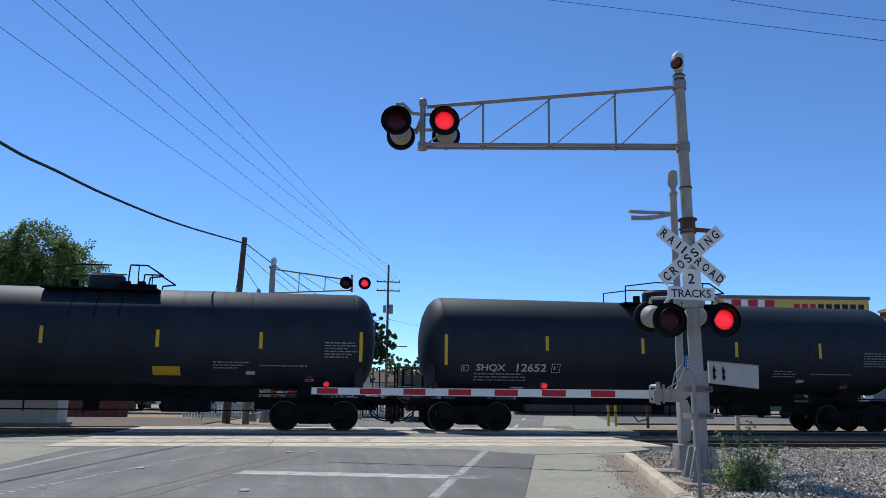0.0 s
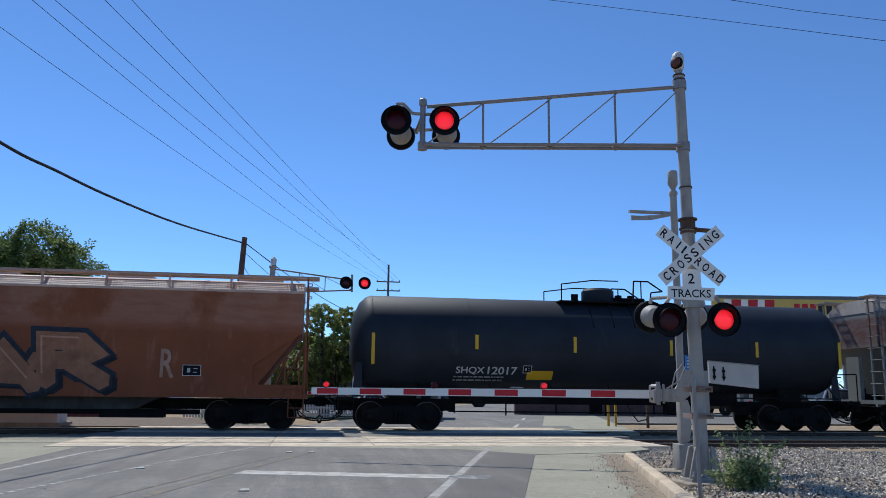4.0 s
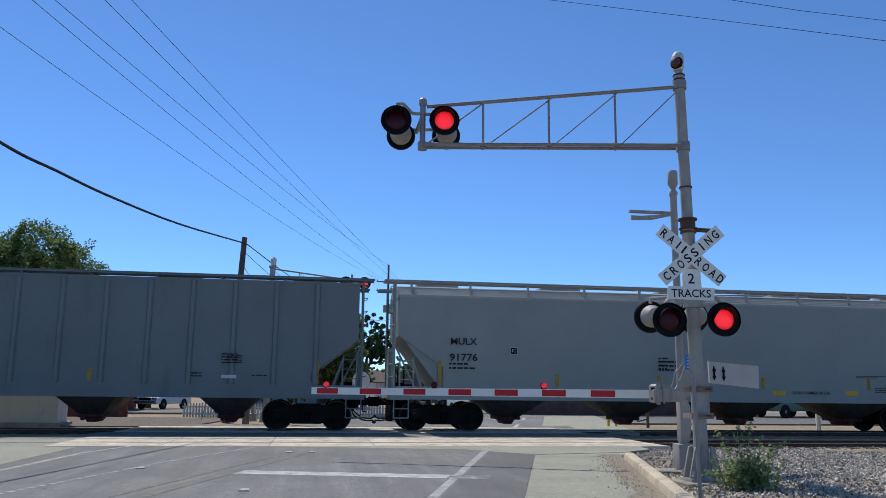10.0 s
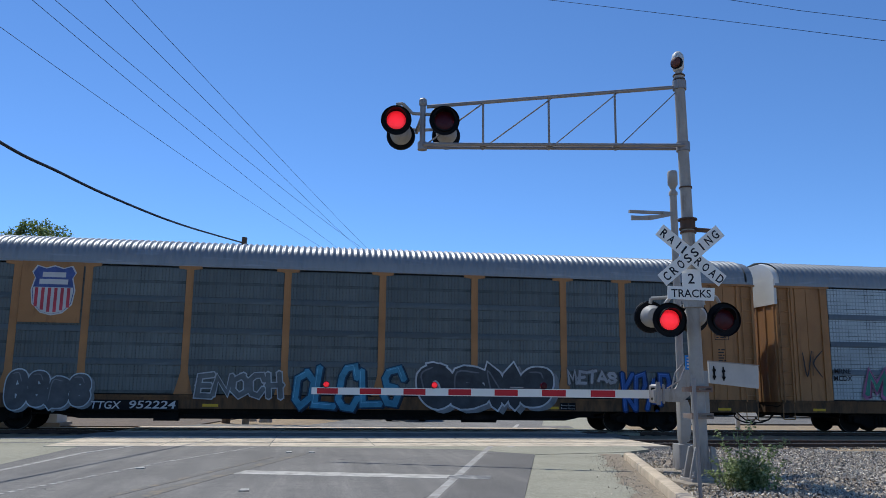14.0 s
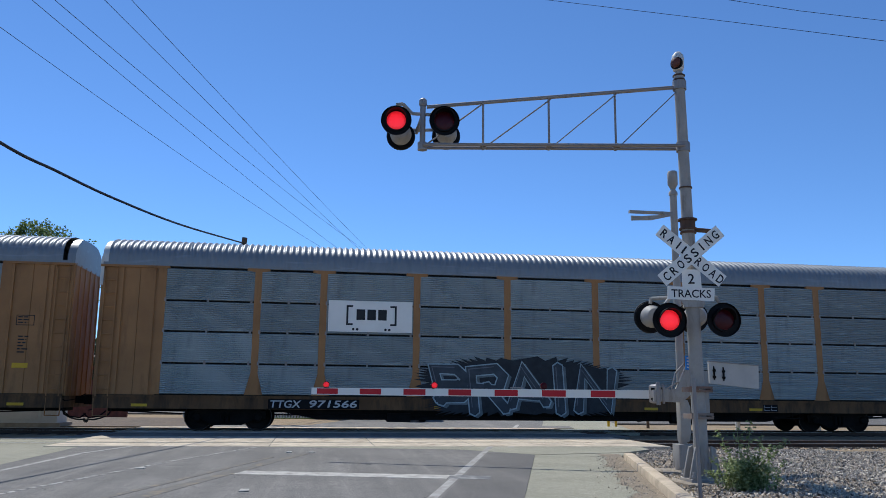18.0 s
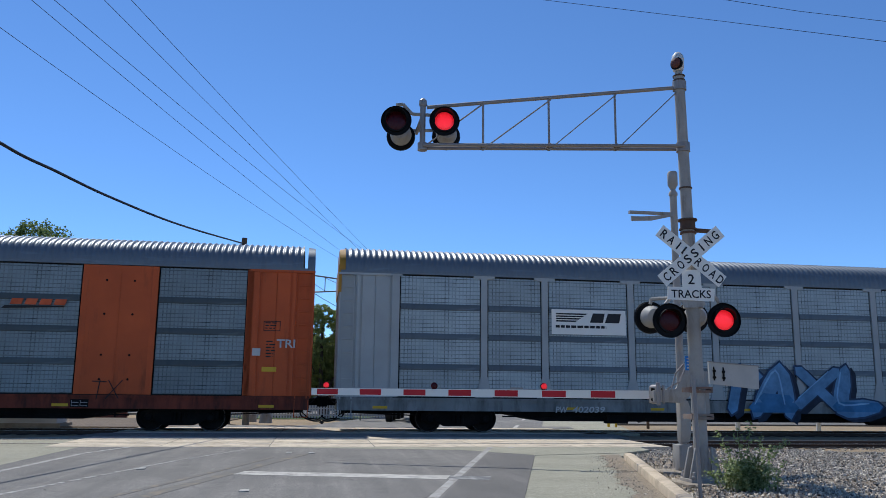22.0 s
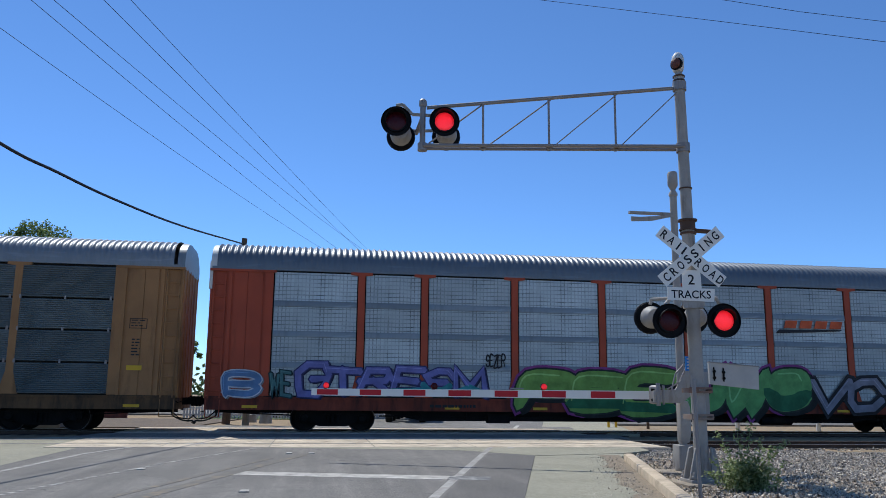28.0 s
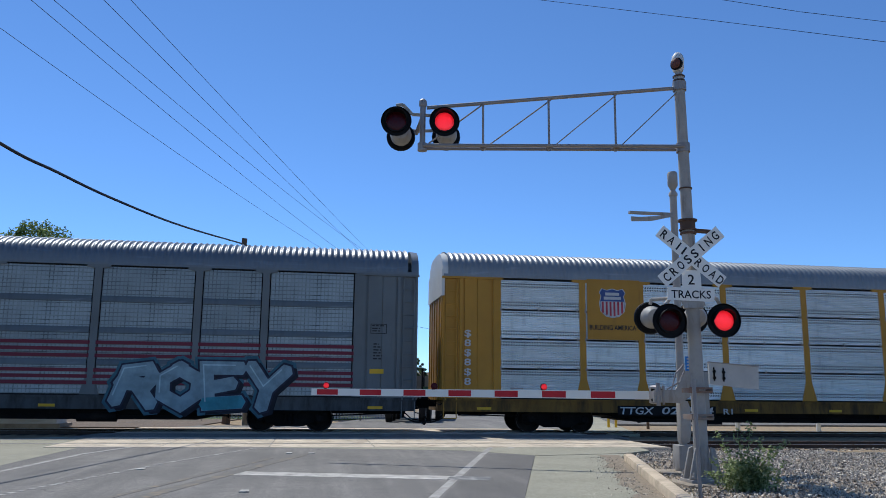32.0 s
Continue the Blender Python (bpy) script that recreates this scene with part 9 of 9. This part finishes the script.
for ex, ez in ((-0.36, 0.74), (-0.10, 0.78), (0.10, 0.88), (0.62, 0.66), (0.45, 0.58), (0.28, 0.56)):
    base = Vector((0.12 * ex, 0, 0.0))
    endp = Vector((ex, -0.05, ez + 0.02))
    mid_ = base.lerp(endp, 0.5) + Vector((0, 0, 0.07))
    sb.cyl(base, mid_, 0.007, 0.005, n=4)
    sb.cyl(mid_, endp, 0.005, 0.002, n=4)
    for j in range(60):
        f = rnd.uniform(0.3, 1.0)
        q = base.lerp(mid_, f * 2) if f < 0.5 else mid_.lerp(endp, f * 2 - 1)
        leaf(lb, q + Vector((rnd.gauss(0, 0.03), rnd.gauss(0, 0.03), rnd.gauss(0, 0.02))), rnd.uniform(0.035, 0.075), rnd)
tagged(part("stalk", sb, M["weed"], weed), "thin green stems", kind="stuff")
me = bpy.data.meshes.new("leaves")
me.from_pydata([tuple(v) for v in lb.v], [], lb.f)
me.materials.append(M["weed"])
tagged(put("foliage", me, weed), "small bright green leaves", kind="stuff")
gb = B()
for k in range(900):
    side = rnd.random()
    if side < 0.35:
        q = Vector(road_at(2.8 + abs(rnd.gauss(0, 0.25)), rnd.uniform(-3, 6), 0))
    elif side < 0.55:
        q = Vector((5.9 + rnd.gauss(0, 0.35), 12.6 + rnd.gauss(0, 0.3), 0))
    else:
        q = Vector((rnd.uniform(6, 15), rnd.uniform(8, 16.5), 0))
        if noise.noise((q.x * 0.5, q.y * 0.5, 9)) < 0.15:
            continue
    q.z = verge_height(q.x, q.y)
    h = rnd.uniform(0.03, 0.11)
    d = Vector((rnd.gauss(0, 0.04), rnd.gauss(0, 0.04), h))
    gb.add([q, q + Vector((0.008, 0.003, 0)), q + d], [(0, 1, 2)])
me = bpy.data.meshes.new("dry_grass")
me.from_pydata([tuple(v) for v in gb.v], [], gb.f)
me.materials.append(leaf_mat("straw", (0.18, 0.16, 0.06), (0.34, 0.29, 0.15)))
tagged(new("dry_grass", me), "sparse dry grass blades in the gravel", "grass", kind="stuff")


# ---- vehicles beyond the crossing ----
def vehicle_wheel(parent, x, y, r, w=0.22):
    t = part("wheel", B().lathe([(-w / 2, r * 0.62), (-w / 2, r * 0.94), (-w / 2 + 0.03, r), (w / 2 - 0.03, r), (w / 2, r * 0.94), (w / 2, r * 0.62)], (0, 0, 0), (0, 1, 0), 20), M["rubber"], parent, at=(x, y, r))
    part("hub", B().lathe([(-w / 2 - 0.005, r * 0.2), (-w / 2 + 0.02, r * 0.62), (w / 2 - 0.02, r * 0.62), (w / 2 + 0.005, r * 0.2)], (0, 0, 0), (0, 1, 0), 14), M["galv"], t)
    return t


def car_like(name, at, paintm, label, kind="sedan", group="vehicles beyond the crossing", size=1.0):
    """A road vehicle along +x; body, glass house, wheels, lamps, bumpers."""
    t = thing(name, at, label, "car" if kind != "pickup" else "pickup truck", group)
    half = 0.88
    if kind == "pickup":
        low = [(-2.6, 0.42), (2.55, 0.42), (2.62, 0.62), (2.58, 0.92), (2.3, 1.02), (1.15, 1.08), (-2.6, 1.08), (-2.62, 0.6)]
        cabp = [(-0.75, 1.06), (1.15, 1.06), (0.45, 1.66), (-0.62, 1.68)]
        glassp = [(-0.66, 1.12), (1.0, 1.12), (0.42, 1.60), (-0.56, 1.62)]
        axles, r = (-1.65, 1.7), 0.37
    elif kind == "suv":
        low = [(-2.2, 0.40), (2.15, 0.40), (2.25, 0.62), (2.2, 0.90), (1.2, 1.05), (-2.2, 1.08), (-2.28, 0.6)]
        cabp = [(-2.15, 1.05), (1.25, 1.05), (0.6, 1.64), (-1.8, 1.70)]
        glassp = [(-2.0, 1.12), (1.05, 1.12), (0.55, 1.58), (-1.72, 1.62)]
        axles, r = (-1.35, 1.4), 0.36
    else:
        low = [(-2.25, 0.35), (2.2, 0.35), (2.28, 0.55), (2.2, 0.78), (1.0, 0.92), (-1.6, 0.95), (-2.25, 0.88), (-2.3, 0.55)]
        cabp = [(-1.6, 0.92), (1.05, 0.92), (0.35, 1.40), (-0.95, 1.42)]
        glassp = [(-1.4, 0.97), (0.9, 0.97), (0.3, 1.34), (-0.88, 1.36)]
        axles, r = (-1.3, 1.35), 0.32
    part("body", B().prism(low, "y", -half, half), paintm, t, bevel=0.06)
    part("cabin", B().prism(cabp, "y", -half + 0.10, half - 0.10), paintm, t, bevel=0.05)
    for s in (-1, 1):
        part("side_window", B().prism(glassp, "y", s * (half - 0.105) - 0.006, s * (half - 0.105) + 0.012 * s + 0.006), M["glass"], t)
    xs = [p[0] for p in cabp]
    for (ax, az), (bx, bz), d in ((cabp[1], cabp[2], 1), (cabp[0], cabp[3], -1)):
        part("windscreen", B().prism([(ax + d * 0.012 + (bx - ax) * 0.08, az + (bz - az) * 0.08), (ax + d * 0.02 + (bx - ax) * 0.08, az + (bz - az) * 0.08), (ax + d * 0.02 + (bx - ax) * 0.92, az + (bz - az) * 0.92), (ax + d * 0.012 + (bx - ax) * 0.92, az + (bz - az) * 0.92)], "y", -half + 0.2, half - 0.2), M["glass"], t)
    wheels = []
    for x in axles:
        for s in (-1, 1):
            part("wheel_arch", B().cyl((x, s * (half - 0.02), r + 0.02), (x, s * (half + 0.012), r + 0.02), r + 0.07, n=20), M["black"], t)
            wheels.append(vehicle_wheel(t, x, s * (half - 0.08), r))
    fx, bx_ = max(p[0] for p in low), min(p[0] for p in low)
    for s in (-1, 1):
        part("headlight", B().box(fx - 0.12, fx - 0.02, s * 0.68 - 0.16, s * 0.68 + 0.16, 0.66, 0.80), M["chrome"], t, bevel=0.02)
        part("tail_light", B().box(bx_ + 0.01, bx_ + 0.06, s * 0.74 - 0.10, s * 0.74 + 0.10, 0.66, 0.92), M["red"], t, bevel=0.01)
    part("bumper", B().box(fx - 0.1, fx + 0.05, -half + 0.05, half - 0.05, 0.42, 0.56), M["midgrey"], t, bevel=0.03)
    part("bumper", B().box(bx_ - 0.06, bx_ + 0.1, -half + 0.05, half - 0.05, 0.42, 0.56), M["midgrey"], t, bevel=0.03)
    part("grille", B().box(fx - 0.06, fx + 0.0, -0.45, 0.45, 0.60, 0.80), M["black"], t)
    if size != 1.0:
        for ob in t.children_recursive:
            if ob.data:
                ob.data = ob.data.copy()
                ob.data.transform(Matrix.Scale(size, 4))
            m = ob.matrix_basis.copy()
            m.translation = m.translation * size
            ob.matrix_basis = m
    return t, wheels


def auto_paint(name, c):
    k = Nodes(name)
    k.bsdf.inputs["Coat Weight"].default_value = 0.6
    return k.done(k.mix(k.ramp(k.noise(2, 3), 0.3, 0.7), tuple(x * 0.92 for x in c), c), 0.35)


CW = auto_paint("white_car_paint", (0.78, 0.78, 0.77))
CD = auto_paint("dark_blue_car_paint", (0.018, 0.022, 0.035))
CB = auto_paint("black_car_paint", (0.015, 0.015, 0.016))
CG = auto_paint("green_car_paint", (0.05, 0.16, 0.12))
CS = auto_paint("silver_car_paint", (0.42, 0.43, 0.44))
at = lambda x, y, turn: Matrix.Translation((x, y, 0.0)) @ Matrix.Rotation(radians(turn), 4, "Z")
PICKUP, PICKUP_WHEELS = car_like("pickup_truck", at(8, 49, 0), CW, "small white pickup truck turning towards the crossing", "pickup", size=0.74)
car_like("parked_car", at(-9.55, 55.0, -112), CW, "small white sedan parked beside a brick house", "sedan", size=0.9)
car_like("pickup_truck", at(12.6, 71.0, 180), CD, "dark blue pickup truck on the side of the street", "pickup")
car_like("pickup_truck", at(26.5, 92.0, 200), CB, "black pickup truck parked down the street", "pickup")
car_like("pickup_truck", at(22.0, 96.0, 200), CB, "black pickup truck parked down the street", "pickup")
car_like("parked_suv", at(26.6, 71.0, 74), CS, "silver sport utility vehicle seen from behind", "suv")
car_like("parked_car", at(27.6, 45.0, 20), CG, "green sedan parked beside the dirt lot", "sedan")
car_like("parked_suv", at(31.2, 45.4, 15), CS, "silver sport utility vehicle beside the dirt lot", "suv")
car_like("parked_suv", at(23.4, 48.0, 10), CB, "black sport utility vehicle beside the dirt lot", "suv")
car_like("pickup_truck", at(36.0, 47.0, 12), CB, "black pickup truck beside the dirt lot", "pickup")

# tractor with a bin trailer waiting at the far gate
TRAC = thing("tractor", Matrix.Translation((4.1, 36.0, 0)) @ Matrix.Rotation(radians(-101), 4, "Z"), "old green farm tractor waiting at the crossing", "tractor", "vehicles beyond the crossing")
M["tractor"] = paint("faded_tractor_green", (0.06, 0.11, 0.045), 0.6, var=0.25, dirt=(0.16, 0.14, 0.09), amount=0.35)
part("hood", B().box(0.2, 1.75, -0.32, 0.32, 0.85, 1.45), M["tractor"], TRAC, bevel=0.05)
part("grille", B().box(1.75, 1.80, -0.28, 0.28, 0.88, 1.40), M["black"], TRAC)
part("chassis", B().box(-0.9, 1.6, -0.25, 0.25, 0.55, 0.9), M["steel_black"], TRAC)
part("seat", B().box(-0.75, -0.35, -0.25, 0.25, 1.15, 1.55), M["rubber"], TRAC, bevel=0.04)
part("canopy", B().box(-1.0, 0.4, -0.65, 0.65, 2.25, 2.32), M["tractor"], TRAC, bevel=0.02)
for x in (-0.9, 0.3):
    for y in (-0.6, 0.6):
        part("canopy_post", B().box(x - 0.03, x + 0.03, y - 0.03, y + 0.03, 0.9, 2.25), M["steel_black"], TRAC)
part("exhaust", B().cyl((1.1, -0.15, 1.45), (1.1, -0.15, 2.2), 0.04, n=8), M["steel_black"], TRAC)
for y in (-0.78, 0.78):
    vehicle_wheel(TRAC, -0.45, y, 0.72, 0.38)
    vehicle_wheel(TRAC, 1.35, y * 0.9, 0.42, 0.28)
    part("fender", B().prism([(-1.2, 1.1), (-0.9, 1.5), (-0.1, 1.5), (0.2, 1.1), (0.1, 1.1), (-0.15, 1.42), (-0.85, 1.42), (-1.1, 1.1)], "y", min(y * 0.75, y * 1.25), max(y * 0.75, y * 1.25)), M["tractor"], TRAC)
TRAIL = thing("bin_trailer", Matrix.Translation((5.0, 39.3, 0)) @ Matrix.Rotation(radians(-101), 4, "Z"), "grey high-sided farm bin trailer behind a tractor", "trailer", "vehicles beyond the crossing")
part("bin", B().prism([(-1.6, 0.7), (1.4, 0.7), (1.7, 2.0), (-1.8, 2.0)], "y", -0.95, 0.95), M["galv"], TRAIL)
part("drawbar", B().box(1.4, 2.6, -0.08, 0.08, 0.5, 0.62), M["steel_black"], TRAIL)
for x in (-0.9, 0.9):
    for y in (-0.95, 0.95):
        vehicle_wheel(TRAIL, x, y, 0.42, 0.26)


# ---- what moves ----
# metres that the train is ahead of an even 19.606 m/s, at times
AHEAD = [(0, 0.0), (12, 0.01), (13, -0.16), (14, -0.14), (15.5, 0.15), (16.5, 0.45), (17, 0.56), (17.5, 0.36), (18, -0.07), (20, -0.06), (22, -0.08), (24, 0.01), (25, 0.04), (28, 0.04), (29, 0.08), (30, 0.02), (31, -0.02), (32, -0.08)]


def travelled(t):
    t = min(max(t, 0.0), 32.0)
    for (a, p), (b, q) in zip(AHEAD, AHEAD[1:]):
        if t <= b:
            f = (t - a) / (b - a)
            return 19.606 * t + p + (q - p) * f * f * (3 - 2 * f)
    return 19.606 * t


def blink(lens, lit_when):
    """The lens insert turns its lit face forward or back."""
    rows, period, first = [], 1.214, 0.52
    changes = [(-1.0, "R")]
    k = 0
    while True:
        a = first + (k // 2) * period + (0 if k % 2 == 0 else period / 2)
        if a > SECONDS + 0.2:
            break
        whole = round(a)
        if abs(a - whole) < 0.075:
            a = whole + math.copysign(0.075, a - whole)
        changes.append((a, "L" if k % 2 == 0 else "R"))
        k += 1
    at = lens.matrix_basis.translation.copy()
    turn = lambda deg: Matrix.Translation(at) @ Matrix.Rotation(radians(deg), 4, "Z")
    angle = 0.0 if lit_when == "R" else 180.0
    rows.append((0.0, turn(angle)))
    for a, side in changes[1:]:
        if a > SECONDS - 0.15:
            break
        rows.append((a - 0.05, turn(angle)))
        rows.append((a - 0.0167, turn(angle + 60)))
        rows.append((a + 0.0167, turn(angle + 120)))
        angle += 180
        rows.append((a + 0.05, turn(angle)))
    rows.append((SECONDS, turn(angle)))
    walk(lens, rows)


TRAIN_TIMES = [0, 4, 8, 12, 13, 14, 15, 16, 16.5, 17, 17.5, 18, 19, 20, 22, 24, 26, 28, 30, 32]


def motions():
    for car, x0 in CARS:
        walk(car, [(t, pose(x0 - travelled(t), TRAIN_Y, 0)) for t in TRAIN_TIMES])
    for w, i, off, r in WHEELS:
        start = JOINTS[i] + off
        t0, t1 = max(0.0, (start - 24) / 19.61), min(SECONDS, (start + 17) / 19.61)
        if t1 <= 0.2 or t0 >= SECONDS - 0.1:
            t0, t1 = 0.0, 0.3
        f0, f1 = round(t0 * FPS), round(t1 * FPS)
        rows = []
        for f in range(f0, f1 + 1):
            a = -math.degrees(travelled(f / FPS) - travelled(t0)) / r
            rows.append((f / FPS, pose(off, 0, r, 0, a, 0)))
        if rows[0][0] > 0.01:
            rows.insert(0, (0.0, rows[0][1]))
        if rows[-1][0] < SECONDS - 0.01:
            rows.append((SECONDS, rows[-1][1]))
        walk(w, rows)
    for lens in LAMPS_L + GATE_L:
        blink(lens, "L")
    for lens in LAMPS_R + GATE_R:
        blink(lens, "R")

    # the pickup comes along the side street, turns and waits
    way = [(0, -5.0, 52.4, 1), (3, 1.9, 52.6, 1), (5.5, 5.95, 52.8, 0), (6.3, 7.15, 52.8, -1), (7.3, 8.35, 52.6, -5), (8.3, 8.95, 52.0, -15), (9.4, 9.3, 50.4, -50), (10.4, 9.4, 48.8, -85), (12.5, 8.95, 47.2, -100), (20, 8.92, 47.1, -100), (32, 8.92, 47.1, -100)]
    walk(PICKUP, [(t, at(x, y, a)) for t, x, y, a in way])
    run, dist = [], 0.0
    for (t, x, y, a), (t2, x2, y2, _) in zip(way, way[1:]):
        step = math.hypot(x2 - x, y2 - y)
        n = max(1, math.ceil(step / 0.45))
        for k in range(n):
            run.append((t + (t2 - t) * k / n, dist + step * k / n))
        dist += step
    run.append((32, dist))
    for w in PICKUP_WHEELS:
        q = w.matrix_basis.translation.copy()
        walk(w, [(t, Matrix.Translation(q) @ Matrix.Rotation(d / q.z, 4, "Y")) for t, d in run])


motions()
